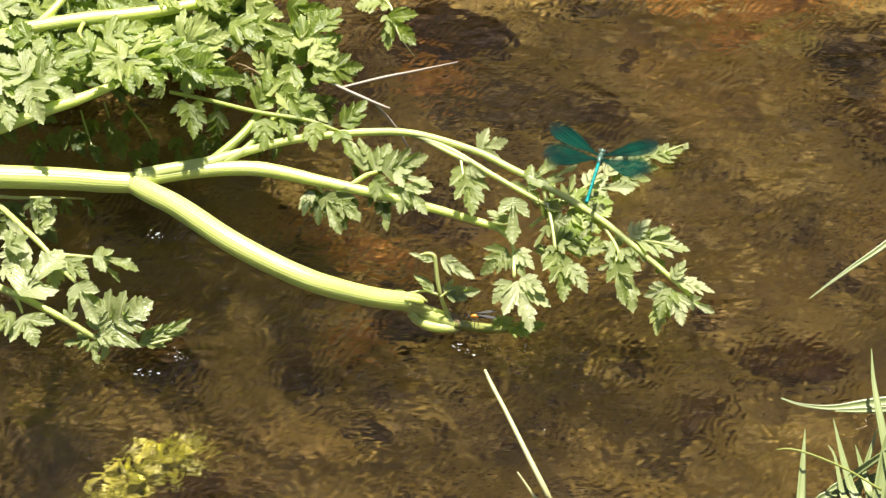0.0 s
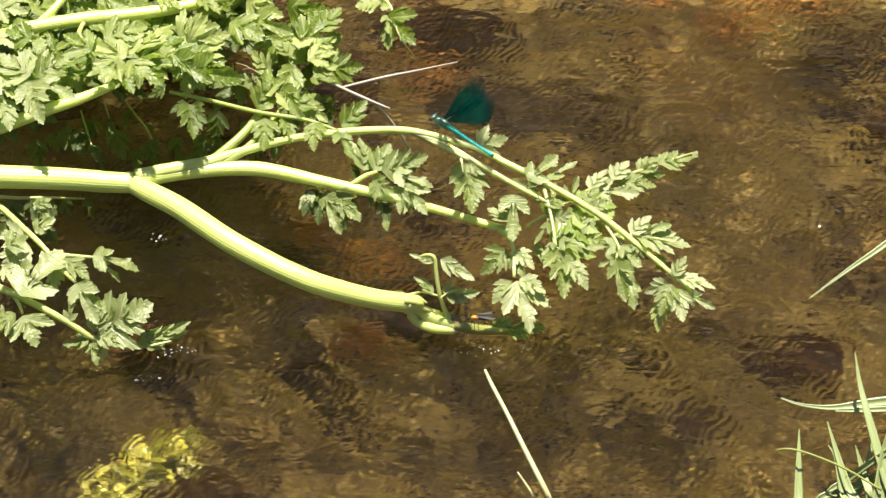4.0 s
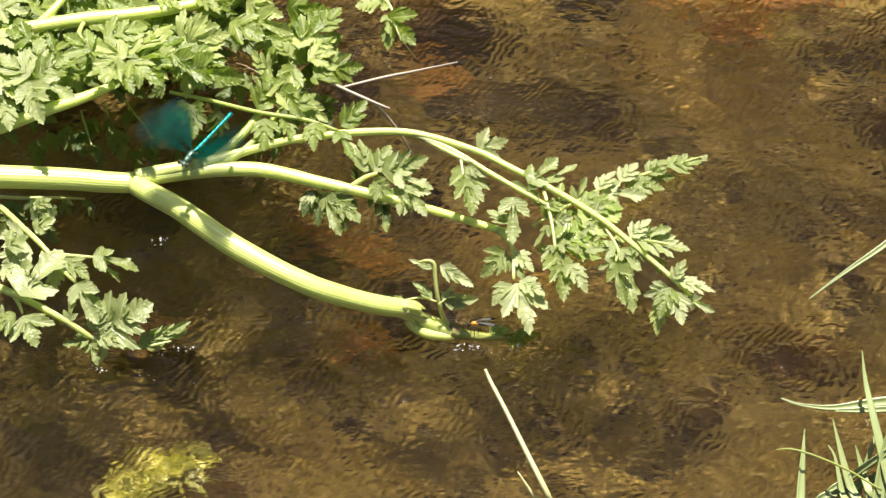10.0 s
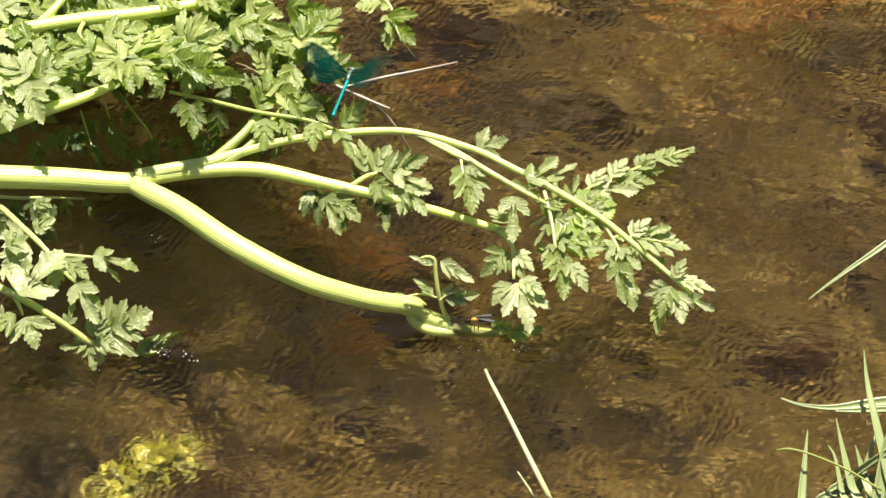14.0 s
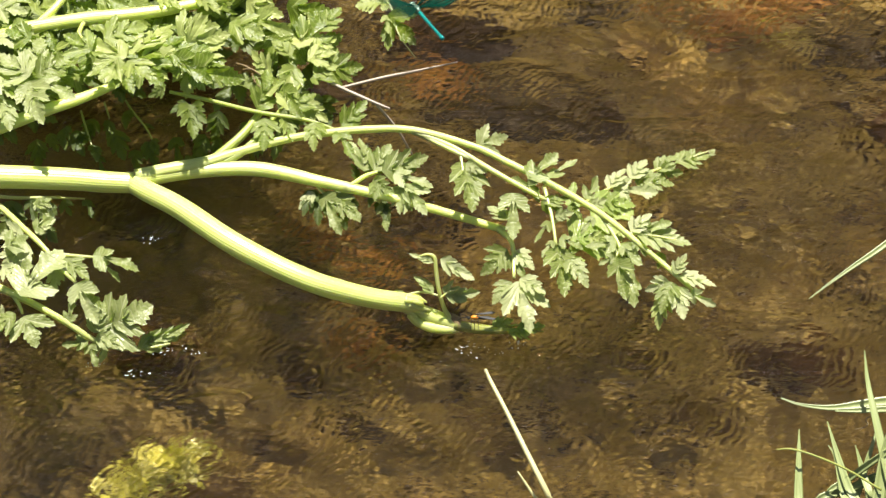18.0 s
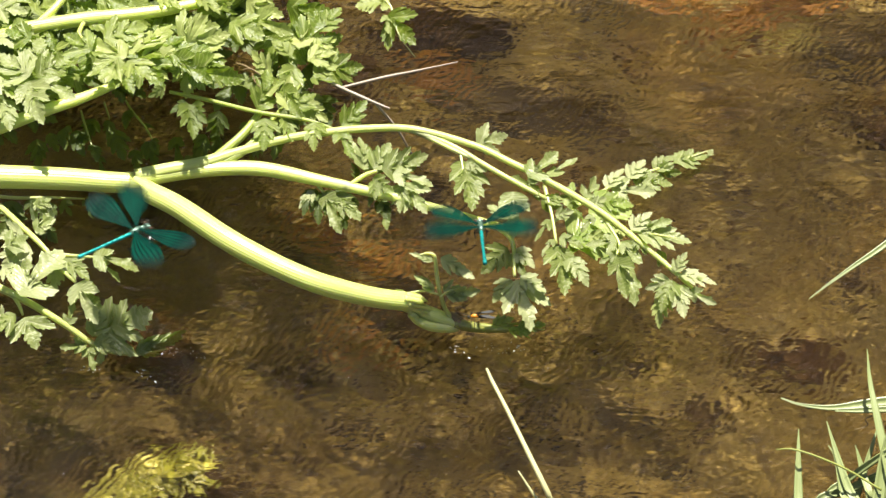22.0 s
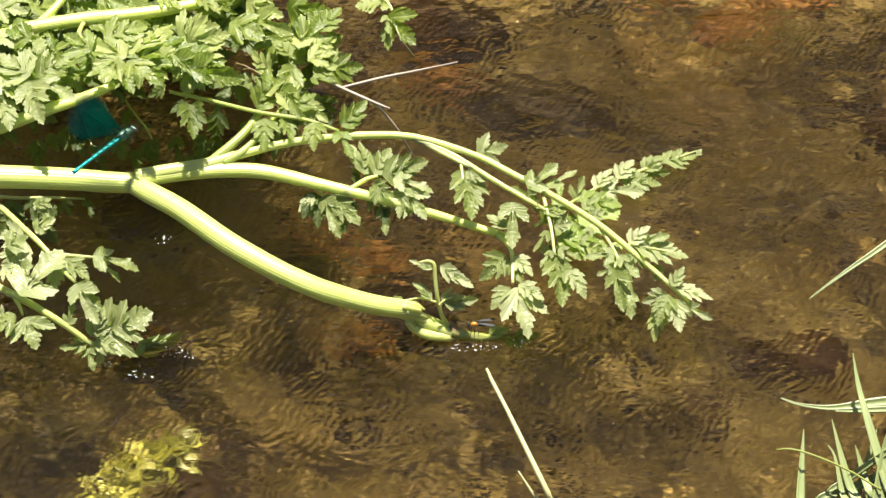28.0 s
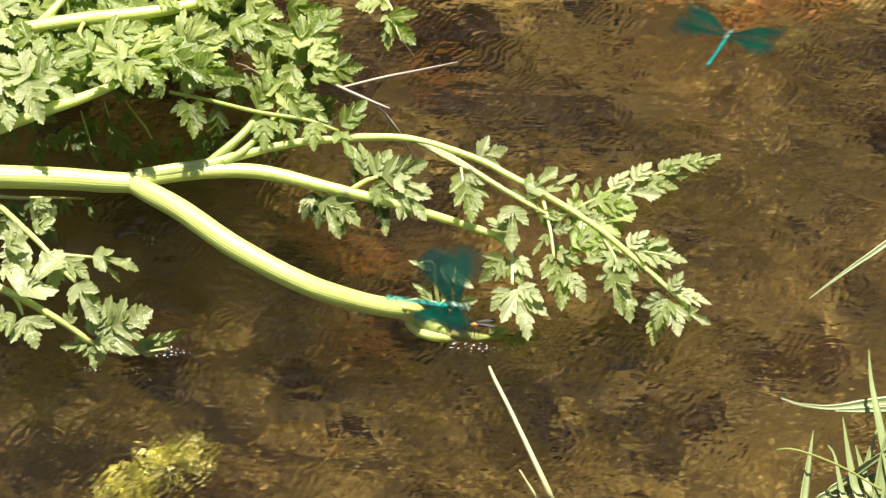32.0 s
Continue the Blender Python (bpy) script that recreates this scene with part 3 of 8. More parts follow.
middle_branch = part("middle_branch", stems(
    [((-0.1746, 0.0017, 0.0533), .0048), ((-0.1598, 0.0047, 0.0538), .0047), ((-0.1413, 0.0076, 0.0544), .0043), ((-0.1196, 0.0097, 0.0544), .0042), ((-0.0979, 0.0095, 0.0533), .0041), ((-0.0697, 0.0025, 0.0516), .0034), ((-0.0448, -0.0022, 0.0480), .0029), ((-0.0199, -0.0061, 0.0430), .0026), ((0.0050, -0.0107, 0.0370), .0023), ((0.0340, -0.0165, 0.0300), .0022)],
    [((0.0299, -0.0158, 0.0310), .0019), ((0.0375, -0.0266, 0.0300), .0013), ((0.0382, -0.0479, 0.0260), .0009)],
    [((-0.0540, -0.0028, 0.0500), .0012), ((-0.0432, 0.0035, 0.0533), .0013), ((-0.0360, 0.0048, 0.0555), .0009)],
    [((-0.0713, 0.0036, 0.0500), .0009), ((-0.0661, -0.0003, 0.0450), .0009), ((-0.0607, 0.0014, 0.0400), .0006)],
    [((-0.0417, -0.0025, 0.0460), .0009), ((-0.0349, -0.0037, 0.0400), .0007)], sides=14), STALK, plant, pivot=FORK)
arch_branch = part("arch_branch", stems(
    [((-0.1690, 0.0039, 0.0555), .0040), ((-0.1505, 0.0072, 0.0566), .0040), ((-0.1320, 0.0110, 0.0572), .0037), ((-0.1136, 0.0177, 0.0582), .0027), ((-0.0889, 0.0248, 0.0599), .0024), ((-0.0670, 0.0281, 0.0610), .0023), ((-0.0420, 0.0307, 0.0610), .0022), ((-0.0154, 0.0306, 0.0594), .0021), ((0.0169, 0.0212, 0.0555), .0019), ((0.0378, 0.0101, 0.0522), .0019), ((0.0594, -0.0018, 0.0480), .0019), ((0.0856, -0.0168, 0.0400), .0018), ((0.1069, -0.0334, 0.0320), .0016), ((0.1250, -0.0490, 0.0250), .0013), ((0.1384, -0.0622, 0.0200), .0008)],
    [((-0.0169, 0.0307, 0.0588), .0016), ((0.0050, 0.0212, 0.0555), .0015), ((0.0268, 0.0058, 0.0522), .0015), ((0.0453, -0.0052, 0.0480), .0013), ((0.0577, -0.0108, 0.0440), .0010)],
    [((-0.0122, 0.0287, 0.0577), .0012), ((0.0112, 0.0153, 0.0544), .0012), ((0.0206, 0.0123, 0.0522), .0009)],
    [((0.0097, 0.0171, 0.0544), .0010), ((0.0112, 0.0047, 0.0511), .0007)],
    [((0.0554, -0.0012, 0.0460), .0012), ((0.0591, -0.0208, 0.0420), .0010), ((0.0610, -0.0361, 0.0360), .0009)],
    [((0.0857, -0.0158, 0.0380), .0010), ((0.0952, -0.0326, 0.0320), .0009), ((0.0937, -0.0399, 0.0300), .0006)],
    [((0.0979, -0.0260, 0.0340), .0009), ((0.1133, -0.0276, 0.0330), .0007), ((0.1272, -0.0305, 0.0320), .0004)], sides=12), STALK_THIN, plant, pivot=FORK)

def eyeward(p, k=0.024):
    """A leaf place moved k towards EYE along the sight line, to shade the fork."""
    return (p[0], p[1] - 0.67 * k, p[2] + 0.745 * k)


side_shoot = part("side_shoot", stems(
    [((-0.1305, 0.0115, 0.0566), .0025), ((-0.1199, 0.0200, 0.0599), .0026), ((-0.1109, 0.0296, 0.0621), .0025), ((-0.1033, 0.0431, 0.0632), .0021), ((-0.0969, 0.0666, 0.0599), .0014), ((-0.0882, 0.0883, 0.0588), .0009)],
    [((-0.1212, 0.0118, 0.0572), .0022), ((-0.1104, 0.0187, 0.0599), .0022), ((-0.1010, 0.0316, 0.0610), .0016), ((-0.0900, 0.0531, 0.0599), .0011), ((-0.0782, 0.0768, 0.0588), .0008)],
    [((-0.1528, 0.0558, 0.0693), .0010), ((-0.1303, 0.0491, 0.0693), .0012), ((-0.1022, 0.0392, 0.0698), .0012), ((-0.0764, 0.0356, 0.0676), .0011), ((-0.0575, 0.0290, 0.0654), .0008)],
    [(eyeward((-0.1831, 0.0566, 0.0676), -0.035), .0006), (eyeward((-0.1771, 0.0467, 0.0654), -0.035), .0007), (eyeward((-0.1690, 0.0367, 0.0621), -0.035), .0006), (eyeward((-0.1635, 0.0267, 0.0588), -0.035), .0004)],
    [(eyeward((-0.2066, 0.0465, 0.0665), -0.035), .0006), (eyeward((-0.2026, 0.0343, 0.0632), -0.035), .0007), (eyeward((-0.1982, 0.0224, 0.0588), -0.035), .0004)],
    [(eyeward((-0.1937, 0.0521, 0.0676), -0.035), .0006), (eyeward((-0.1902, 0.0431, 0.0632), -0.035), .0005)], sides=10), STALK_SHADED, plant)
sprig = part("sprig", stems(
    [((0.0040, -0.0623, 0.0040), .0016), ((-0.0003, -0.0602, 0.0120), .0013), ((-0.0031, -0.0563, 0.0240), .0012), ((-0.0043, -0.0508, 0.0340), .0011), ((-0.0049, -0.0471, 0.0400), .0010), ((-0.0086, -0.0456, 0.0410), .0008), ((-0.0141, -0.0463, 0.0400), .0004)],
    [((-0.0037, -0.0586, 0.0220), .0006), ((-0.0120, -0.0558, 0.0220), .0006), ((-0.0212, -0.0574, 0.0220), .0004)],
    [((-0.0025, -0.0607, 0.0220), .0006), ((0.0018, -0.0583, 0.0240), .0005), ((0.0067, -0.0576, 0.0250), .0004)], sides=8), STALK_THIN, plant, pivot=FORK)

part("withered_bit", stems([((0.0050, 0.0066, 0.0500), .0010), ((0.0069, 0.0085, 0.0516), .0016), ((0.0087, 0.0100, 0.0528), .0008)], [((0.0044, 0.0093, 0.0516), .0005), ((0.0069, 0.0081, 0.0511), .0009), ((0.0087, 0.0066, 0.0500), .0005)], sides=6), FRAY, arch_branch, "withered tan scrap of leaf")
for row in (
        [((-0.1156, 0.0681, 0.0797), .0003), ((-0.1097, 0.0642, 0.0808), .0006), ((-0.1046, 0.0614, 0.0792), .0003)], [((-0.1116, 0.0627, 0.0797), .0003), ((-0.1071, 0.0624, 0.0808), .0005), ((-0.1014, 0.0593, 0.0786), .0002)],
        [((-0.1064, 0.0600, 0.0797), .0002), ((-0.1043, 0.0545, 0.0780), .0003), ((-0.1011, 0.0511, 0.0770), .0002)]):
    part("withered_bit", stems(row, sides=6), FRAY, side_shoot, "withered tan scrap of leaf")
# leaflets of the arching branch and of its trailing tip
for base, tip, w, kind in (
        ((0.0169, 0.0203, 0.0555), (0.0370, 0.0267, 0.0588), 0.95, WIDE), ((0.0106, 0.0147, 0.0533), (0.0167, -0.0190, 0.0456), 0.9, LONG), ((0.0119, 0.0117, 0.0528), (0.0243, 0.0050, 0.0516), 0.9, LONG),
        ((0.0453, -0.0017, 0.0511), (0.0643, 0.0160, 0.0555), 0.9, LONG), ((0.0572, -0.0007, 0.0500), (0.0744, 0.0140, 0.0522), 0.7, LONG), ((0.0381, -0.0071, 0.0500), (0.0381, -0.0358, 0.0420), 0.9, LONG),
        ((0.0368, -0.0210, 0.0400), (0.0239, -0.0106, 0.0420), 1.0, LONG), ((0.0515, -0.0052, 0.0480), (0.0361, 0.0014, 0.0500), 0.8, LONG), ((0.0545, -0.0142, 0.0440), (0.0703, -0.0057, 0.0440), 0.9, LONG),
        ((0.0610, -0.0345, 0.0360), (0.0668, -0.0647, 0.0276), 0.95, LONG), ((0.0604, -0.0329, 0.0370), (0.0525, -0.0428, 0.0342), 1.0, LONG), ((0.0617, -0.0321, 0.0370), (0.0764, -0.0370, 0.0342), 1.0, LONG)):
    leaflet(arch_branch, base, tip, w, kind)
for base, tip, w, kind in (
        ((0.0591, -0.0210, 0.0400), (0.0481, -0.0320, 0.0360), 0.8, LONG), ((0.0600, -0.0198, 0.0410), (0.0714, -0.0205, 0.0440), 0.8, LONG), ((0.0664, -0.0426, 0.0340), (0.0782, -0.0608, 0.0292), 0.8, LONG),
        ((0.0952, -0.0326, 0.0330), (0.0770, -0.0361, 0.0360), 0.9, LONG), ((0.0951, -0.0335, 0.0330), (0.1071, -0.0451, 0.0294), 0.9, LONG), ((0.0937, -0.0399, 0.0310), (0.0966, -0.0655, 0.0238), 0.95, LONG),
        ((0.0931, -0.0399, 0.0310), (0.0837, -0.0448, 0.0290), 0.9, LONG), ((0.1010, -0.0264, 0.0340), (0.1133, -0.0182, 0.0420), 0.8, LONG), ((0.1025, -0.0269, 0.0340), (0.1361, -0.0313, 0.0324), 0.8, LONG),
        ((0.1040, -0.0276, 0.0330), (0.1104, -0.0392, 0.0302), 0.9, LONG), ((0.1056, -0.0264, 0.0340), (0.1251, -0.0221, 0.0380), 0.9, LONG), ((0.1223, -0.0527, 0.0250), (0.1084, -0.0584, 0.0222), 0.9, LONG)):
    leaflet(arch_branch, base, tip, w, kind)
for base, tip, w, kind in (
        ((0.1236, -0.0527, 0.0250), (0.1149, -0.0709, 0.0198), 0.9, LONG), ((0.1259, -0.0551, 0.0240), (0.1282, -0.0753, 0.0184), 0.9, LONG), ((0.1242, -0.0507, 0.0260), (0.1316, -0.0418, 0.0340), 0.8, LONG),
        ((0.1254, -0.0511, 0.0260), (0.1483, -0.0553, 0.0252), 0.8, LONG), ((0.1314, -0.0590, 0.0220), (0.1470, -0.0668, 0.0188), 0.8, LONG), ((0.0794, -0.0144, 0.0420), (0.0905, -0.0081, 0.0420), 0.9, LONG),
        ((0.0824, -0.0189, 0.0400), (0.0745, -0.0278, 0.0360), 0.9, LONG), ((0.0764, -0.0100, 0.0440), (0.0859, -0.0012, 0.0460), 0.9, LONG), ((0.0965, -0.0266, 0.0300), (0.1028, -0.0674, 0.0204), 0.7, LONG)):
    leaflet(arch_branch, base, tip, w, kind)
# smaller leaflets between them
thick = random.Random(61)
ARCH = [Vector(p) for p in ((0.0454, -0.0007, 0.0500), (0.0623, -0.0118, 0.0460), (0.0793, -0.0189, 0.0400), (0.0977, -0.0302, 0.0340), (0.1129, -0.0391, 0.0300), (0.1280, -0.0522, 0.0240))]
for i in range(9):
    k = thick.uniform(0, 4.99)
    p = ARCH[int(k)].lerp(ARCH[int(k) + 1], k % 1) + Vector((thick.gauss(0, 0.006), thick.uniform(-0.010, 0.014), thick.uniform(-0.010, 0.004)))
    turn, size = thick.uniform(-2.6, 0.9), thick.uniform(0.010, 0.020)
    leaflet(arch_branch, p, p + Vector((math.cos(turn), math.sin(turn), thick.uniform(-0.5, 0.4))) * size, thick.uniform(0.7, 1.0), LONG, thick.choice((LEAF, LEAF_FRESH)))
# leaflets of the middle branch: the hanging group at its end, and the tufts half-way
for base, tip, w, kind in (
        ((0.0381, -0.0487, 0.0270), (0.0484, -0.0791, 0.0186), 0.95, WIDE), ((0.0375, -0.0500, 0.0270), (0.0257, -0.0629, 0.0218), 0.9, LONG), ((0.0400, -0.0487, 0.0270), (0.0558, -0.0577, 0.0242), 0.9, LONG),
        ((0.0360, -0.0291, 0.0300), (0.0200, -0.0455, 0.0252), 0.95, LONG), ((0.0378, -0.0308, 0.0300), (0.0500, -0.0419, 0.0276), 0.9, LONG), ((0.0375, -0.0319, 0.0290), (0.0434, -0.0473, 0.0254), 0.9, LONG),
        ((-0.0429, 0.0055, 0.0538), (-0.0451, 0.0272, 0.0610), 0.8, LONG), ((-0.0386, 0.0050, 0.0544), (-0.0281, 0.0230, 0.0599), 0.9, LONG), ((-0.0360, 0.0048, 0.0555), (-0.0050, 0.0134, 0.0555), 0.8, LONG),
        ((-0.0395, 0.0031, 0.0528), (-0.0266, -0.0076, 0.0506), 0.9, LONG), ((-0.0292, 0.0041, 0.0544), (-0.0043, -0.0019, 0.0526), 0.8, LONG), ((-0.0224, 0.0014, 0.0500), (-0.0248, -0.0162, 0.0444), 0.9, WIDE)):
    leaflet(middle_branch, base, tip, w, kind)
for base, tip, w, kind in (
        ((-0.0211, 0.0006, 0.0500), (-0.0090, -0.0171, 0.0444), 0.9, WIDE), ((-0.0385, 0.0011, 0.0522), (-0.0371, -0.0114, 0.0492), 0.8, LONG), ((-0.0661, 0.0009, 0.0460), (-0.0563, -0.0248, 0.0372), 0.8, LONG),
        ((-0.0704, 0.0001, 0.0460), (-0.0808, -0.0088, 0.0428), 0.8, LONG), ((-0.0654, -0.0015, 0.0440), (-0.0602, -0.0158, 0.0384), 0.8, LONG), ((-0.0616, -0.0016, 0.0460), (-0.0465, -0.0169, 0.0396), 0.8, LONG),
        ((-0.0536, -0.0015, 0.0440), (-0.0453, -0.0159, 0.0376), 0.9, LONG), ((-0.0340, -0.0028, 0.0400), (-0.0311, -0.0191, 0.0328), 0.7, LONG), ((-0.0449, 0.0101, 0.0544), (-0.0520, 0.0276, 0.0588), 0.8, LONG)):
    leaflet(middle_branch, base, tip, w, kind)
# hanging leaves by the fork, their shade put into the colour
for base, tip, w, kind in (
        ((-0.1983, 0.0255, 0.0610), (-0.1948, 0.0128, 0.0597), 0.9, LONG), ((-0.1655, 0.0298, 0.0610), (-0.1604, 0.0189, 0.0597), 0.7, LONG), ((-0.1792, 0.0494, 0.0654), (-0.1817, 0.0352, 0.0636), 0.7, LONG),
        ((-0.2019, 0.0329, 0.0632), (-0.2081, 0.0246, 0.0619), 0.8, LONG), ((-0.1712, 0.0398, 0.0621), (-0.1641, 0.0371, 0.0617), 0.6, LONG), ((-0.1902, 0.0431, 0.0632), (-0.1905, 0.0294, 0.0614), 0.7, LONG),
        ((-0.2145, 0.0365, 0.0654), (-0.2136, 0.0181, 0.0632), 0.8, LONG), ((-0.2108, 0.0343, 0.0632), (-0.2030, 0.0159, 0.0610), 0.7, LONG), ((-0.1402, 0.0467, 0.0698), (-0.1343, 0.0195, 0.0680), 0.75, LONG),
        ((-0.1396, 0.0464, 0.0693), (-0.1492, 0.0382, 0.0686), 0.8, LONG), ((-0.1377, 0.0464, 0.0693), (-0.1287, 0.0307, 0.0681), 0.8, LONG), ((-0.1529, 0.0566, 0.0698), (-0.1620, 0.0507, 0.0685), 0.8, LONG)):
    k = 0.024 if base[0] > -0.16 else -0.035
    leaflet(side_shoot, eyeward(base, k), eyeward(tip, k), w, kind, LEAF_SHADED)
# lower tuft leaves, darkened in colour for the shade they hang in
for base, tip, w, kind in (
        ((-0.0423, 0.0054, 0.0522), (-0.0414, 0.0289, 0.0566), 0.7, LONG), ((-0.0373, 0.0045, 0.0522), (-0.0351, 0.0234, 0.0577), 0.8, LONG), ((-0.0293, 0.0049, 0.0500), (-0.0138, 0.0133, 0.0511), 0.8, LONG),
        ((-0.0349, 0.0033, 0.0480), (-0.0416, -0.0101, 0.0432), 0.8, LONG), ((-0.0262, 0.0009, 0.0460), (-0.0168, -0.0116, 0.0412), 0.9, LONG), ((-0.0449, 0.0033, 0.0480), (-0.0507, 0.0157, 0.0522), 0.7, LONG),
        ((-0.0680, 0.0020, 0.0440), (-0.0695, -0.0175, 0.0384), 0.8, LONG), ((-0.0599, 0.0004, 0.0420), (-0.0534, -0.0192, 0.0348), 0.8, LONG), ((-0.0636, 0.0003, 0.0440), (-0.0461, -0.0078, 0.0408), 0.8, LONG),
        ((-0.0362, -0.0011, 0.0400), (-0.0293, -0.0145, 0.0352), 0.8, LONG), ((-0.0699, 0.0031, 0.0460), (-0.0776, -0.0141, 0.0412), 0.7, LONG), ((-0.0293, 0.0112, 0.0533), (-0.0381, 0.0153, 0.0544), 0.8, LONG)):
    leaflet(middle_branch, base, tip, w, kind, LEAF_SHADED)
# leaflets of the shoot that stands up to the leaf mass
for base, tip, w, kind in (
        ((-0.0713, 0.0345, 0.0687), (-0.0721, 0.0157, 0.0647), 0.9, LONG), ((-0.0588, 0.0297, 0.0665), (-0.0490, 0.0105, 0.0630), 0.8, LONG), ((-0.0575, 0.0302, 0.0659), (-0.0402, 0.0452, 0.0731), 0.7, LONG),
        ((-0.0563, 0.0311, 0.0659), (-0.0446, 0.0394, 0.0665), 0.8, LONG), ((-0.0983, 0.0365, 0.0698), (-0.0988, 0.0155, 0.0658), 0.9, LONG), ((-0.1031, 0.0387, 0.0698), (-0.0961, 0.0667, 0.0775), 0.7, LONG),
        ((-0.0874, 0.0387, 0.0698), (-0.0833, 0.0622, 0.0775), 0.8, LONG), ((-0.0844, 0.0421, 0.0709), (-0.0705, 0.0532, 0.0731), 1.0, WIDE), ((-0.0783, 0.0476, 0.0698), (-0.0639, 0.0356, 0.0663), 0.9, LONG),
        ((-0.0755, 0.0622, 0.0731), (-0.0597, 0.0611, 0.0742), 0.9, LONG), ((-0.0774, 0.0724, 0.0764), (-0.0591, 0.0804, 0.0775), 0.9, WIDE), ((-0.0839, 0.0770, 0.0764), (-0.0969, 0.0873, 0.0797), 0.9, LONG)):
    leaflet(side_shoot, base, tip, w, kind, LEAF_FRESH)
for base, tip, w, kind in (
        ((-0.0793, 0.0827, 0.0775), (-0.0670, 0.1059, 0.0841), 0.9, WIDE), ((-0.0808, 0.0804, 0.0775), (-0.0765, 0.1024, 0.0830), 0.9, LONG), ((-0.0760, 0.0804, 0.0775), (-0.0589, 0.0943, 0.0775), 0.9, LONG),
        ((-0.0838, 0.0736, 0.0753), (-0.0892, 0.0456, 0.0718), 0.7, LONG), ((-0.0741, 0.0667, 0.0731), (-0.0585, 0.0740, 0.0727), 0.9, LONG), ((-0.0895, 0.0566, 0.0742), (-0.0793, 0.0335, 0.0707), 0.9, LONG),
        ((-0.0955, 0.0476, 0.0720), (-0.0993, 0.0679, 0.0764), 0.7, LONG), ((-0.0891, 0.0387, 0.0676), (-0.0823, 0.0216, 0.0650), 0.7, LONG), ((-0.0715, 0.0919, 0.0797), (-0.0575, 0.1106, 0.0841), 0.9, LONG), ((-0.0961, 0.0645, 0.0753), (-0.1092, 0.0781, 0.0797), 0.8, LONG)):
    leaflet(side_shoot, base, tip, w, kind, LEAF_FRESH)
for base, tip, w, kind in (
        ((-0.0043, -0.0494, 0.0380), (-0.0190, -0.0456, 0.0420), 0.7, FERN), ((-0.0031, -0.0471, 0.0400), (0.0171, -0.0600, 0.0352), 0.9, FERN), ((-0.0049, -0.0574, 0.0220), (-0.0166, -0.0506, 0.0300), 1.1, FERN),
        ((-0.0209, -0.0574, 0.0220), (-0.0274, -0.0542, 0.0220), 1.0, FERN), ((-0.0012, -0.0590, 0.0220), (0.0197, -0.0551, 0.0212), 1.2, FERN), ((-0.0012, -0.0583, 0.0230), (0.0049, -0.0546, 0.0300), 1.1, FERN), ((0.0000, -0.0586, 0.0220), (0.0123, -0.0611, 0.0188), 1.1, FERN)):
    leaflet(sprig, base, tip, w, kind)

# the trailing frond, half afloat, of narrow leaflets along one rib
frond = part("frond", stems([((0.0566, -0.0098, 0.0300), .0010), ((0.0783, 0.0176, 0.0180), .0010), ((0.1020, 0.0401, 0.0100), .0010), ((0.1291, 0.0565, 0.0050), .0008), ((0.1569, 0.0702, 0.0030), .0004)], sides=8), STALK_THIN, plant, pivot=(0.0633, 0.0000, 0.0240))
for base, tip, w, kind in (
        ((0.1565, 0.0656, 0.0040), (0.1602, 0.0711, 0.0040), 0.85, LONG), ((0.1341, 0.0583, 0.0050), (0.1587, 0.0686, 0.0046), 0.85, LONG), ((0.1223, 0.0528, 0.0060), (0.1376, 0.0645, 0.0070), 0.85, LONG),
        ((0.1241, 0.0538, 0.0050), (0.1404, 0.0535, 0.0034), 0.85, LONG), ((0.1071, 0.0428, 0.0090), (0.1190, 0.0574, 0.0120), 0.85, LONG), ((0.1088, 0.0438, 0.0080), (0.1349, 0.0437, 0.0052), 0.85, LONG),
        ((0.0936, 0.0329, 0.0120), (0.1053, 0.0469, 0.0160), 0.85, LONG), ((0.0952, 0.0338, 0.0120), (0.1245, 0.0348, 0.0076), 0.85, LONG), ((0.0800, 0.0194, 0.0170), (0.0900, 0.0358, 0.0220), 0.85, LONG)):
    leaflet(frond, base, tip, w, kind)
for base, tip, w, kind in (
        ((0.0817, 0.0213, 0.0160), (0.1110, 0.0247, 0.0104), 0.85, LONG), ((0.0717, 0.0106, 0.0200), (0.0735, 0.0266, 0.0280), 0.85, LONG), ((0.0681, -0.0104, 0.0120), (0.1051, 0.0174, 0.0060), 0.9, LONG),
        ((0.0714, -0.0037, 0.0140), (0.0971, -0.0018, 0.0072), 1.0, LONG), ((0.0814, 0.0067, 0.0120), (0.1094, 0.0229, 0.0076), 1.0, LONG), ((0.0632, -0.0213, 0.0100), (0.0815, 0.0061, 0.0080), 0.9, LONG)):
    leaflet(frond, base, tip, w, kind, LEAF_WET)

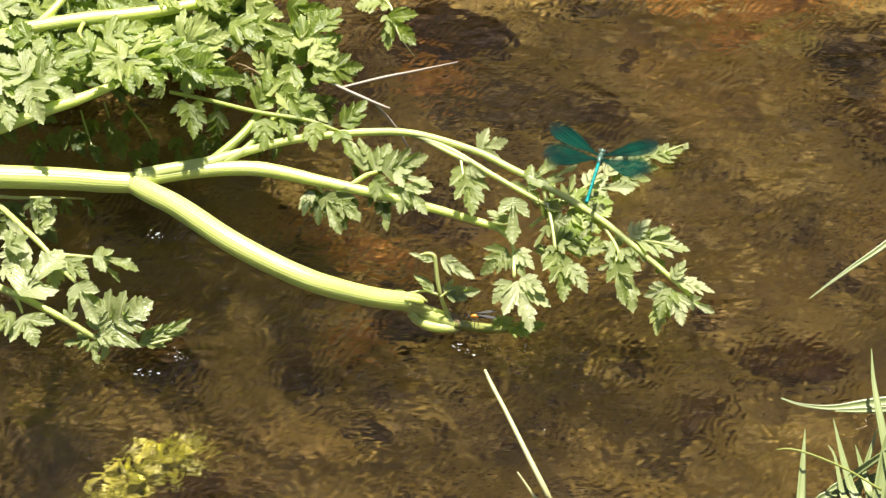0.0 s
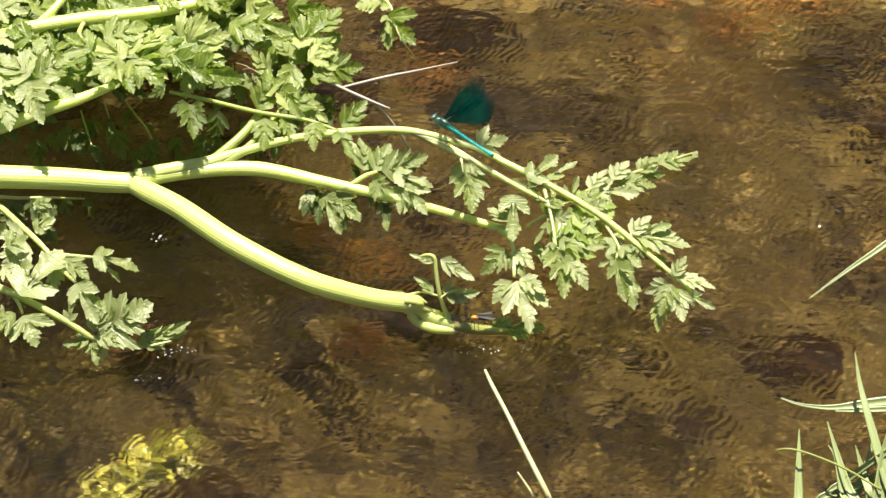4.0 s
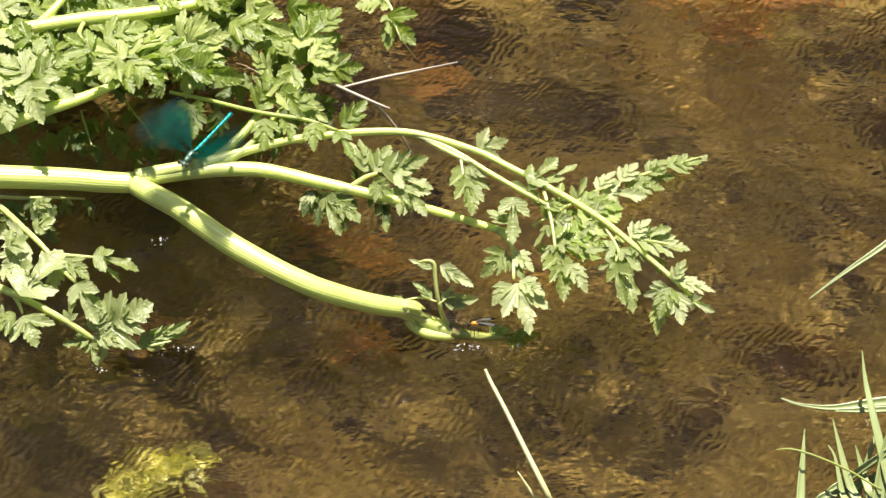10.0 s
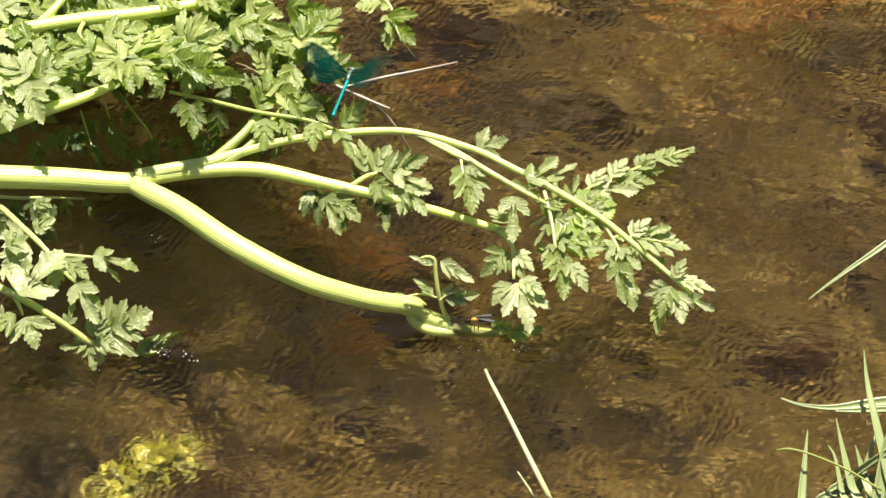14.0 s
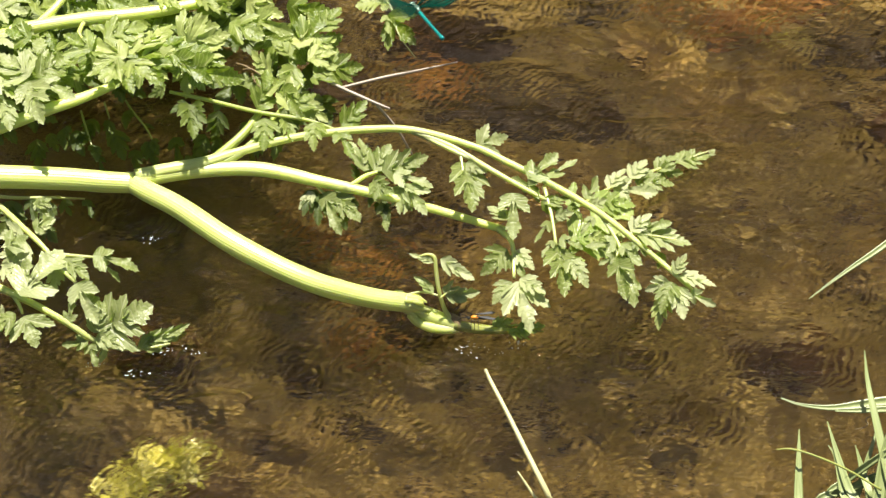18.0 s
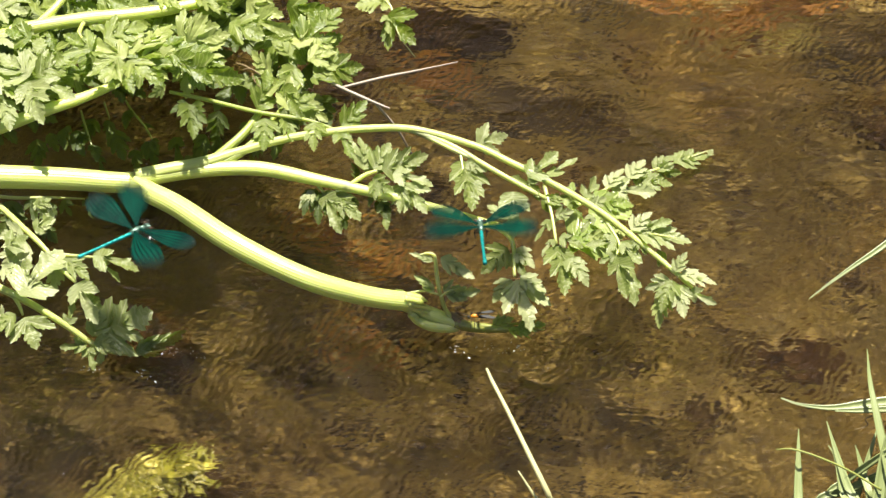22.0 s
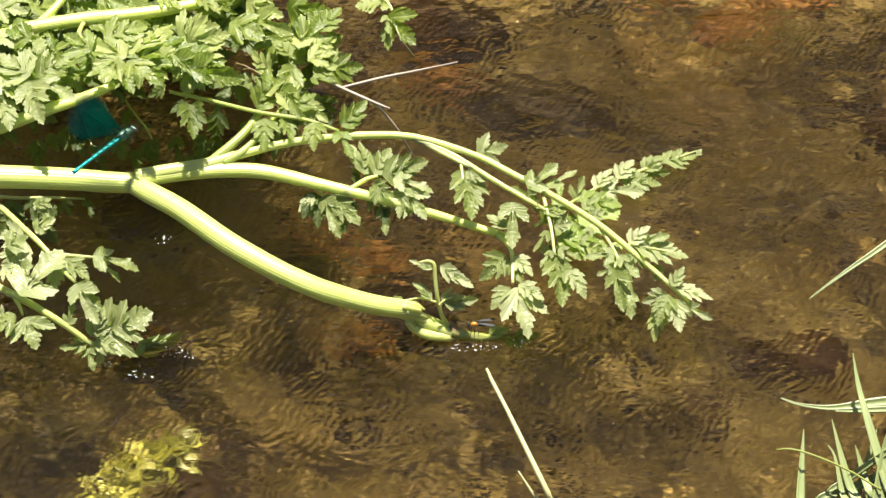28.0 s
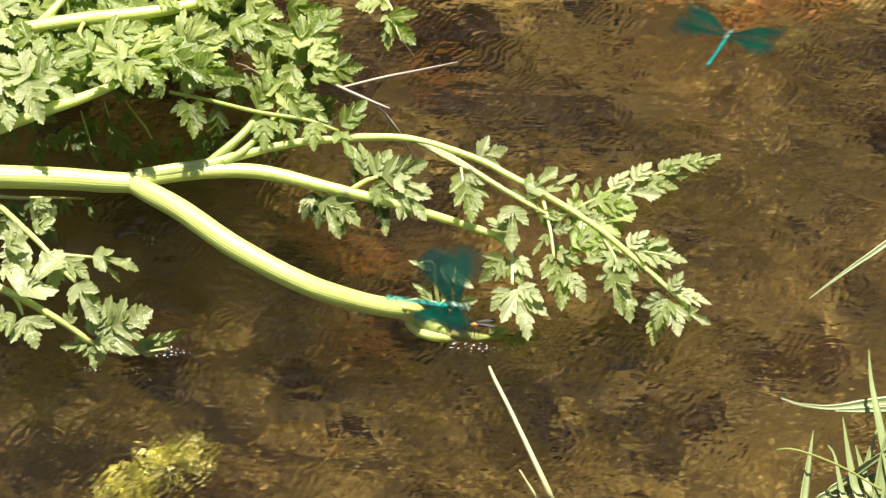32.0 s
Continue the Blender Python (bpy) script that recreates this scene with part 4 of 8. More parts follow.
# ---- the leaf mass at the far side: overlapping compound leaves on their own stems ----
mass = thing("leafy_plant", (-0.3566, 0.2757, -0.1250), "dense bright green lobed leaves massed over the water", "plant")
big_stem = part("stem", stems(
    [((-0.3378, 0.1512, -0.1350), .0045), ((-0.2803, 0.0468, 0.0300), .0042), ((-0.2564, 0.0359, 0.0566), .0040), ((-0.2434, 0.0378, 0.0610), .0038), ((-0.2217, 0.0449, 0.0654), .0034), ((-0.2000, 0.0523, 0.0687), .0030), ((-0.1783, 0.0622, 0.0731), .0020), ((-0.1726, 0.0747, 0.0764), .0014)], sides=14), STALK, mass)
top_stem = part("stem", stems(
    [((-0.3431, 0.1912, -0.1350), .0040), ((-0.2853, 0.0894, 0.0555), .0042), ((-0.2508, 0.0926, 0.0764), .0042), ((-0.2351, 0.0977, 0.0786), .0040), ((-0.2033, 0.1029, 0.0808), .0040), ((-0.1778, 0.1054, 0.0819), .0038), ((-0.1556, 0.1101, 0.0819), .0034), ((-0.1178, 0.1236, 0.0808), .0028)],
    [((-0.2348, 0.0954, 0.0786), .0020), ((-0.2226, 0.1061, 0.0830), .0022), ((-0.2138, 0.1186, 0.0863), .0020)],
    [((-0.2032, 0.1019, 0.0808), .0012), ((-0.2049, 0.0875, 0.0830), .0012), ((-0.1976, 0.0781, 0.0841), .0008)], sides=14), STALK, mass)
for base, tip, w, kind in (
        ((-0.2264, 0.0510, 0.0841), (-0.2059, 0.0692, 0.0874), 0.95, LONG), ((-0.2264, 0.0510, 0.0841), (-0.2019, 0.0381, 0.0828), 0.9, LONG), ((-0.2278, 0.0518, 0.0841), (-0.2484, 0.0692, 0.0874), 1.0, WIDE),
        (eyeward((-0.2276, 0.0501, 0.0841), 0.02), eyeward((-0.2164, 0.0197, 0.0793), 0.02), 0.9, LONG), ((-0.2268, 0.0545, 0.0841), (-0.2254, 0.0826, 0.0885), 0.9, LONG), ((-0.2508, 0.0813, 0.0863), (-0.2298, 0.0794, 0.0863), 1.1, WIDE),
        ((-0.2548, 0.1061, 0.0874), (-0.2345, 0.1019, 0.0870), 1.0, WIDE), ((-0.2453, 0.0443, 0.0775), (-0.2369, 0.0212, 0.0742), 0.9, LONG), ((-0.2494, 0.0577, 0.0819), (-0.2318, 0.0381, 0.0801), 1.0, WIDE),
        ((-0.2462, 0.0322, 0.0720), (-0.2375, 0.0399, 0.0731), 1.0, WIDE), ((-0.2439, 0.0965, 0.0841), (-0.2303, 0.0877, 0.0837), 1.0, LONG)):
    leaflet(big_stem, base, tip, w, kind, LEAF)
for base, tip, w, kind in (
        ((-0.1714, 0.0628, 0.0874), (-0.1434, 0.0794, 0.0907), 0.9, LONG), ((-0.1707, 0.0619, 0.0874), (-0.1364, 0.0655, 0.0874), 0.8, LONG), ((-0.1441, 0.0590, 0.0841), (-0.1092, 0.0519, 0.0832), 0.9, LONG),
        ((-0.1739, 0.0631, 0.0879), (-0.1999, 0.0757, 0.0907), 0.9, LONG), ((-0.1738, 0.0610, 0.0874), (-0.1981, 0.0520, 0.0865), 1.0, WIDE), (eyeward((-0.1707, 0.0604, 0.0863), 0.045), eyeward((-0.1558, 0.0465, 0.0841), 0.045), 1.0, WIDE),
        ((-0.1721, 0.0644, 0.0885), (-0.1791, 0.0871, 0.0929), 0.9, LONG), ((-0.1708, 0.0644, 0.0885), (-0.1537, 0.0929, 0.0918), 0.9, LONG), ((-0.1460, 0.0644, 0.0841), (-0.1209, 0.0801, 0.0874), 0.9, WIDE),
        ((-0.1504, 0.0849, 0.0863), (-0.1247, 0.0921, 0.0874), 1.0, WIDE), (eyeward((-0.1730, 0.0608, 0.0885), 0.04), eyeward((-0.1851, 0.0447, 0.0859), 0.04), 1.0, WIDE), ((-0.1429, 0.0644, 0.0841), (-0.1207, 0.0613, 0.0837), 0.9, WIDE)):
    leaflet(big_stem, base, tip, w, kind, LEAF_FRESH)
for base, tip, w, kind in (
        ((-0.1413, 0.1167, 0.0863), (-0.1255, 0.1040, 0.0850), 0.9, LONG), ((-0.1226, 0.0965, 0.0841), (-0.1000, 0.0882, 0.0823), 1.0, WIDE), ((-0.1138, 0.1141, 0.0852), (-0.0909, 0.1014, 0.0839), 1.0, WIDE),
        ((-0.1622, 0.1176, 0.0863), (-0.1481, 0.1073, 0.0854), 1.0, LONG), ((-0.1974, 0.1155, 0.0874), (-0.1775, 0.1070, 0.0865), 1.0, WIDE), ((-0.0311, 0.1444, 0.0555), (-0.0514, 0.1411, 0.0577), 0.9, ROUND),
        ((-0.0329, 0.1357, 0.0555), (-0.0170, 0.1123, 0.0524), 1.0, WIDE), ((-0.0329, 0.1347, 0.0555), (-0.0314, 0.1199, 0.0533), 0.8, LONG), ((-0.1100, 0.1012, 0.0841), (-0.0841, 0.0891, 0.0823), 0.9, LONG), ((-0.0913, 0.1118, 0.0830), (-0.0623, 0.1085, 0.0817), 0.9, WIDE)):
    leaflet(top_stem, base, tip, w, kind, LEAF_FRESH)
part("stalk", stems([((-0.1178, 0.1236, 0.0808), .0020), ((-0.0736, 0.1459, 0.0693), .0018), ((-0.0410, 0.1479, 0.0577), .0012), ((-0.0310, 0.1409, 0.0560), .0009), ((-0.0259, 0.1222, 0.0511), .0004), ((-0.0161, 0.1139, 0.0400), .0003)], sides=8), STALK_THIN, mass)

# larger leaves on top of the mass
for base, tip, w, kind in (
        ((-0.1548, 0.0685, 0.0880), (-0.1209, 0.0610, 0.0900), 0.95, LONG), ((-0.1521, 0.0658, 0.0880), (-0.1275, 0.0484, 0.0840), 0.95, LONG), ((-0.1678, 0.0641, 0.0870), (-0.1536, 0.0442, 0.0820), 1.0, WIDE), ((-0.1457, 0.0755, 0.0900), (-0.1179, 0.0780, 0.0920), 0.95, WIDE),
        ((-0.1818, 0.0616, 0.0860), (-0.1705, 0.0436, 0.0800), 1.0, WIDE), ((-0.1336, 0.0657, 0.0820), (-0.1132, 0.0548, 0.0760), 0.95, LONG), ((-0.1902, 0.0743, 0.0920), (-0.1647, 0.0838, 0.0960), 0.95, LONG),
        ((-0.1934, 0.0664, 0.0900), (-0.2123, 0.0777, 0.0940), 1.0, WIDE), ((-0.1224, 0.0945, 0.0860), (-0.1004, 0.0840, 0.0820), 1.0, WIDE), ((-0.2279, 0.0743, 0.0920), (-0.2461, 0.0814, 0.0940), 1.0, WIDE)):
    leaflet(big_stem, base, tip, w, kind, LEAF_FRESH)
# many smaller leaflets fill the mass, each on the stem nearest to it
fill = random.Random(23)
CORNER, EAST, SOUTH = Vector((-0.2681, 0.1320, 0.0775)), Vector((-0.0690, 0.1320, 0.0775)) - Vector((-0.2681, 0.1320, 0.0775)), Vector((-0.2581, 0.0465, 0.0775)) - Vector((-0.2681, 0.1320, 0.0775))
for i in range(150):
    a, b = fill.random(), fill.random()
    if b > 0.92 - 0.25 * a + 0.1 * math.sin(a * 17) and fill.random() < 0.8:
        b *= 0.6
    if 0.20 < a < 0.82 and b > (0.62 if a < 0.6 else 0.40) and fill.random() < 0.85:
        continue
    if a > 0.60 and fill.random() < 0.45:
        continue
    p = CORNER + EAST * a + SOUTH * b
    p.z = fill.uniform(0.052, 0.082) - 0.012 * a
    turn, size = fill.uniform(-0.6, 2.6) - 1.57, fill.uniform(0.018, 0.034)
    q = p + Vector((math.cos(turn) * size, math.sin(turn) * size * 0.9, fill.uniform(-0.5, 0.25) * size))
    # low leaves get the darker colour, as painted shade inside the mass
    leaflet(top_stem if b < 0.45 else big_stem, p, q, fill.uniform(0.85, 1.05), fill.choice((WIDE, LONG)), LEAF_SHADED if p.z < 0.060 else LEAF_FRESH)
# out-of-view leaves, added beyond the mass to shade the water below it
for i in range(150):
    p = CORNER + EAST * fill.uniform(-0.25, 0.86) - SOUTH * fill.uniform(0.05, 1.7)
    p.z = fill.uniform(0.050, 0.085)
    turn, size = fill.uniform(0, 6.28), fill.uniform(0.020, 0.034)
    leaflet(top_stem, p, p + Vector((math.cos(turn) * size, math.sin(turn) * size, fill.uniform(-0.4, 0.2) * size)), 1.0, fill.choice((WIDE, LONG)), LEAF_FRESH)
# a lower layer under the mass, its shade painted in as darker leaf colour
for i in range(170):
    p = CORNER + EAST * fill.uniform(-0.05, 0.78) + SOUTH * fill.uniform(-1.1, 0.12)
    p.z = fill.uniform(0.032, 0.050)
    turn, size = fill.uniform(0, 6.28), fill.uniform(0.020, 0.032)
    leaflet(top_stem, p, p + Vector((math.cos(turn) * size, math.sin(turn) * size, fill.uniform(-0.3, 0.2) * size)), 1.0, fill.choice((WIDE, LONG)), LEAF_SHADED)
# leaflets that hang below the mass, with shade put into their colour
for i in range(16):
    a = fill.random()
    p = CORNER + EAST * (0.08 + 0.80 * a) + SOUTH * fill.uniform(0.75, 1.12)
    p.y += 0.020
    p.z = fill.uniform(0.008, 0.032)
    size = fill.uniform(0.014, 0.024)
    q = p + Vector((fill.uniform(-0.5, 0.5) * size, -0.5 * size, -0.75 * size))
    leaflet(big_stem, p, q, 0.85, LONG, LEAF_SHADED)

# ---- the low shoot near the left edge of the water, its tips afloat ----
shoot = thing("low_shoot", (-0.3066, 0.0542, -0.0800), "low leafy shoot with pale lobed leaves, tips trailing afloat", "plant")
upper_stalk = part("stalk", stems(
    [((-0.3160, 0.0935, -0.1350), .0020), ((-0.2700, 0.0298, 0.0200), .0018), ((-0.2480, -0.0011, 0.0400), .0017), ((-0.2274, -0.0259, 0.0440), .0016), ((-0.2149, -0.0404, 0.0440), .0014), ((-0.2050, -0.0520, 0.0400), .0012), ((-0.1983, -0.0566, 0.0360), .0009)],
    [((-0.2138, -0.0421, 0.0440), .0010), ((-0.2033, -0.0423, 0.0420), .0010), ((-0.1885, -0.0404, 0.0380), .0007)], sides=10), STALK_THIN, shoot)
low_stalk = part("stalk", stems(
    [((-0.3089, 0.0383, -0.1350), .0024), ((-0.2618, -0.0385, 0.0200), .0022), ((-0.2392, -0.0589, 0.0340), .0021), ((-0.2220, -0.0677, 0.0320), .0020), ((-0.2036, -0.0749, 0.0240), .0018), ((-0.1901, -0.0796, 0.0150), .0016), ((-0.1793, -0.0789, 0.0070), .0014), ((-0.1644, -0.0771, 0.0030), .0010), ((-0.1491, -0.0727, 0.0020), .0005)],
    [((-0.2328, -0.0621, 0.0330), .0010), ((-0.2275, -0.0710, 0.0340), .0010), ((-0.2250, -0.0774, 0.0340), .0007)], sides=10), STALK_THIN, shoot, pivot=(-0.2392, -0.0589, 0.0340))
for base, tip, w, kind in (
        ((-0.2268, -0.0294, 0.0460), (-0.2415, -0.0364, 0.0500), 1.0, WIDE), ((-0.2267, -0.0318, 0.0450), (-0.2376, -0.0550, 0.0406), 0.9, LONG), ((-0.2236, -0.0278, 0.0460), (-0.2118, -0.0214, 0.0500), 0.9, LONG),
        ((-0.1898, -0.0404, 0.0380), (-0.1729, -0.0502, 0.0324), 0.6, LONG), ((-0.2068, -0.0436, 0.0420), (-0.1904, -0.0553, 0.0372), 0.9, LONG),
        ((-0.1990, -0.0558, 0.0360), (-0.1835, -0.0711, 0.0304), 0.95, LONG), ((-0.2261, -0.0647, 0.0360), (-0.2234, -0.0477, 0.0480), 0.9, LONG),
        ((-0.2091, -0.0479, 0.0400), (-0.2105, -0.0640, 0.0352), 0.9, LONG), ((-0.2241, -0.0116, 0.0480), (-0.2144, -0.0071, 0.0500), 0.9, LONG), ((-0.2221, -0.0033, 0.0460), (-0.2152, -0.0208, 0.0420), 0.9, LONG)):
    leaflet(upper_stalk, base, tip, w, kind)
for base, tip, w, kind in (
        ((-0.1894, -0.0797, 0.0160), (-0.1684, -0.0808, 0.0136), 0.8, LONG), ((-0.1895, -0.0781, 0.0160), (-0.1821, -0.0668, 0.0300), 0.9, LONG),
        ((-0.2282, -0.0758, 0.0340), (-0.2406, -0.0874, 0.0308), 0.9, LONG), ((-0.1927, -0.0803, 0.0130), (-0.2072, -0.0802, 0.0110), 0.9, LONG),
        ((-0.1917, -0.0803, 0.0130), (-0.1869, -0.0931, 0.0074), 0.95, LONG), ((-0.1688, -0.0776, 0.0050), (-0.1370, -0.0674, 0.0034), 0.5, LONG), ((-0.1671, -0.0768, 0.0050), (-0.1339, -0.0686, 0.0038), 0.45, FERN),
        ((-0.2354, -0.0756, 0.0300), (-0.2439, -0.0710, 0.0340), 1.0, LONG), ((-0.2020, -0.0761, 0.0240), (-0.1987, -0.0670, 0.0340), 0.9, LONG)):
    leaflet(low_stalk, base, tip, w, kind)
# the broad pale leaves of the shoot
for base, tip, w, kind in (
        ((-0.2266, -0.0774, 0.0460), (-0.2044, -0.0448, 0.0520), 1.15, LONG), ((-0.1986, -0.0589, 0.0400), (-0.1851, -0.0812, 0.0300), 0.95, LONG), ((-0.1919, -0.0423, 0.0420), (-0.1637, -0.0456, 0.0360), 0.9, LONG),
        ((-0.2363, -0.0446, 0.0500), (-0.2238, -0.0380, 0.0540), 1.1, WIDE), ((-0.2373, -0.0542, 0.0480), (-0.2253, -0.0637, 0.0440), 1.0, LONG), ((-0.2236, -0.0252, 0.0400), (-0.2123, -0.0163, 0.0440), 1.0, LONG)):
    leaflet(upper_stalk, base, tip, w, kind)
for base, tip, w, kind in (
        ((-0.2237, -0.0826, 0.0400), (-0.2148, -0.1003, 0.0340), 1.35, WIDE), ((-0.1873, -0.0766, 0.0180), (-0.1564, -0.0645, 0.0260), 1.35, LONG), ((-0.1906, -0.0780, 0.0140), (-0.2026, -0.0819, 0.0130), 1.0, WIDE),
        ((-0.2272, -0.0841, 0.0400), (-0.2405, -0.0933, 0.0360), 1.2, WIDE), ((-0.1814, -0.0777, 0.0080), (-0.1944, -0.0808, 0.0040), 1.1, WIDE)):
    leaflet(low_stalk, base, tip, w, kind)
# drooping leaves behind the main stem, darkened in colour to look shaded
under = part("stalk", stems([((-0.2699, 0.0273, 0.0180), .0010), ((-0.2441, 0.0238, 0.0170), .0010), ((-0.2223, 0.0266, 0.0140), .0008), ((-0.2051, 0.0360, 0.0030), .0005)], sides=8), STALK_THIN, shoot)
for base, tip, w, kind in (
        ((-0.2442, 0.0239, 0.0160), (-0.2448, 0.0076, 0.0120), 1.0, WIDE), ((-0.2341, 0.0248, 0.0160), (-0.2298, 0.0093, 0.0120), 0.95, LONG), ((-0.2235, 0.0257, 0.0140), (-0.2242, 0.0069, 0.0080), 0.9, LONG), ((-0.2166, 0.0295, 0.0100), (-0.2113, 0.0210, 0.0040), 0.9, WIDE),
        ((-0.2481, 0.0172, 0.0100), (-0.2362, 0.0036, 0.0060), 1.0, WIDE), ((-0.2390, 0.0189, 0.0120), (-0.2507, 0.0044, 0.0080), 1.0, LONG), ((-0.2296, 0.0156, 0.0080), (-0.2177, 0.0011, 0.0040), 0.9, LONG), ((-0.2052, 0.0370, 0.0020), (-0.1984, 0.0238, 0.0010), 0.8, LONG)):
    leaflet(under, base, tip, w, kind, LEAF_SHADED)


# ---- loose things: twigs, a straw, grass, water weed ----
twig = thing("twig", (-0.0629, 0.0766, 0.0555), "thin forked grey-brown dead twig caught in the leaves", "twig")
part("shaft", stems([((-0.0716, 0.0754, 0.0637), .0008), ((-0.0619, 0.0705, 0.0610), .0010), ((-0.0459, 0.0645, 0.0566), .0010), ((-0.0300, 0.0589, 0.0528), .0007)], sides=7), TWIG, twig)
part("side_twig", stems([((-0.0568, 0.0694, 0.0594), .0008), ((-0.0334, 0.0816, 0.0555), .0009), ((-0.0143, 0.0928, 0.0500), .0007), ((0.0085, 0.1101, 0.0400), .0004)], sides=7), TWIG, twig)
part("side_twig", stems([((-0.0383, 0.0618, 0.0544), .0008), ((-0.0269, 0.0572, 0.0400), .0007), ((-0.0188, 0.0593, 0.0180), .0006), ((-0.0106, 0.0682, -0.0120), .0005)], sides=7), TWIG, twig)

STRAW_FOOT = (0.0638, -0.2241, 0.0300)
straw = thing("straw", STRAW_FOOT, "pale dry grass stalk leaning out over the water", "straw")
part("stalk", stems([((0.130, -0.360, -0.010), .0017), ((0.0644, -0.2169, 0.0200), .0016), ((0.0520, -0.2055, 0.0450), .0015), ((0.0414, -0.1861, 0.0544), .0013), ((0.0309, -0.1624, 0.0588), .0011), ((0.0242, -0.1476, 0.0610), .0010), ((0.0211, -0.1396, 0.0621), .0007)], sides=8), STRAW, straw)
part("dead_blade", stems([((0.126, -0.350, -0.010), .0010), ((0.0617, -0.2117, 0.0200), .0010), ((0.0472, -0.2016, 0.0350), .0009), ((0.0373, -0.1917, 0.0450), .0004)], sides=6), STRAW, straw)


def blade(bm, points, sag=0.35):
    """A grass blade: a keeled, tapering strip along the points ((x, y, z), half-width)."""
    uv = bm.loops.layers.uv.verify()
    (x, y, z), w = points[0]
    path = smooth_path([((x, y - 0.012, z - 0.06), w * 0.8)] + list(points), 7)
    rows = []
    for i, q in enumerate(path):
        c, t = q.to_3d(), (path[min(i + 1, len(path) - 1)] - path[max(i - 1, 0)]).to_3d().normalized()
        side = t.cross(Vector((0.15, -0.7, 0.7))).normalized()
        face = side.cross(t)
        rows.append([bm.verts.new(c + side * (q.w * 0.68 * s) + face * (q.w * sag * (abs(s) - 1) + o)) for s, o in ((-1, 0), (-0.5, 0), (0, 0), (0.5, 0), (1, 0), (0, -0.0004))])
    for i, (a, b) in enumerate(zip(rows, rows[1:])):
        for k, m in ((0, 1), (1, 2), (2, 3), (3, 4), (4, 5), (5, 0)):
            f = bm.faces.new((a[k], a[m], b[m], b[k]))
            for lp, (u, v) in zip(f.loops, ((k, i), (m, i), (m, i + 1), (k, i + 1))):
                lp[uv].uv = (u / 5, v * 0.2)
    return bm


def blades(*rows):
    bm = bmesh.new()
    for r in rows:
        blade(bm, r)
    return bm


TUFT = (0.2167, -0.2280, 0.0450)
tuft = thing("grass_tuft", TUFT, "tuft of pale green bank grass blades at the water's edge", "grass")
leaning = thing("reed_grass", (0.2776, -0.0245, 0.0775), "long arching grey-green grass blade over the water", "grass")
part("blade", blades([((0.470, -0.260, 0.040), .0024), ((0.430, -0.080, 0.110), .0030), ((0.2960, -0.0172, 0.0830), .0030), ((0.2566, -0.0444, 0.0802), .0029), ((0.2330, -0.0662, 0.0775), .0026), ((0.2152, -0.0772, 0.0720), .0018), ((0.2021, -0.0866, 0.0693), .0010), ((0.1910, -0.0948, 0.0665), .0003)]), GRASS, leaning)
part("blade", blades([((0.400, -0.310, 0.040), .0030), ((0.350, -0.190, 0.095), .0040), ((0.2594, -0.1647, 0.0775), .0040), ((0.2332, -0.1705, 0.0775), .0042), ((0.2133, -0.1725, 0.0764), .0036), ((0.1950, -0.1740, 0.0748), .0022), ((0.1797, -0.1722, 0.0748), .0011), ((0.1692, -0.1683, 0.0753), .0005)]), GRASS, tuft)
part("sheath", blades([((0.395, -0.315, 0.040), .0020), ((0.347, -0.195, 0.090), .0022), ((0.2589, -0.1692, 0.0764), .0022), ((0.2299, -0.1753, 0.0764), .0024), ((0.2102, -0.1763, 0.0758), .0022), ((0.1957, -0.1758, 0.0748), .0010)]), GRASS, tuft)
tall_blade = part("blade", blades([((0.2260, -0.2322, 0.0555), .0038), ((0.2185, -0.2150, 0.0693), .0036), ((0.2120, -0.1906, 0.0830), .0030), ((0.2082, -0.1722, 0.0913), .0018), ((0.2065, -0.1579, 0.0995), .0003)]), GRASS, tuft, pivot=(0.2260, -0.2322, 0.0555))
front_blade = part("blade", blades([((0.1751, -0.2385, 0.0500), .0040), ((0.1762, -0.2191, 0.0610), .0034), ((0.1776, -0.2045, 0.0693), .0022), ((0.1792, -0.1898, 0.0775), .0003)]), GRASS, tuft, pivot=(0.1751, -0.2385, 0.0500))
mid_blade = part("blade", blades([((0.2077, -0.2282, 0.0500), .0036), ((0.2011, -0.2122, 0.0610), .0032), ((0.1970, -0.1975, 0.0693), .0020), ((0.1935, -0.1834, 0.0775), .0003)]), GRASS, tuft, pivot=(0.2077, -0.2282, 0.0500))
part("blade", blades([((0.2105, -0.2220, 0.0555), .0030), ((0.2078, -0.2073, 0.0637), .0026), ((0.2041, -0.1954, 0.0720), .0003)]), GRASS, tuft)
part("blade", blades([((0.1995, -0.2234, 0.0528), .0026), ((0.1971, -0.2136, 0.0582), .0022), ((0.1943, -0.1989, 0.0665), .0010), ((0.1912, -0.1933, 0.0693), .0003)]), GRASS, tuft)
part("blade", blades([((0.1896, -0.2144, 0.0500), .0024), ((0.2001, -0.2087, 0.0610), .0026), ((0.2182, -0.2039, 0.0775), .0026), ((0.2321, -0.1976, 0.0830), .0010)]), GRASS, tuft)
part("blade", blades([((0.1836, -0.2179, 0.0500), .0030), ((0.2005, -0.2109, 0.0555), .0032), ((0.2167, -0.2073, 0.0637), .0030), ((0.2277, -0.2059, 0.0665), .0014)]), GRASS, tuft)
part("blade", blades([((0.2108, -0.2385, 0.0500), .0050), ((0.2141, -0.2212, 0.0637), .0052), ((0.2176, -0.2039, 0.0775), .0040), ((0.2220, -0.1887, 0.0940), .0006)]), GRASS, tuft)
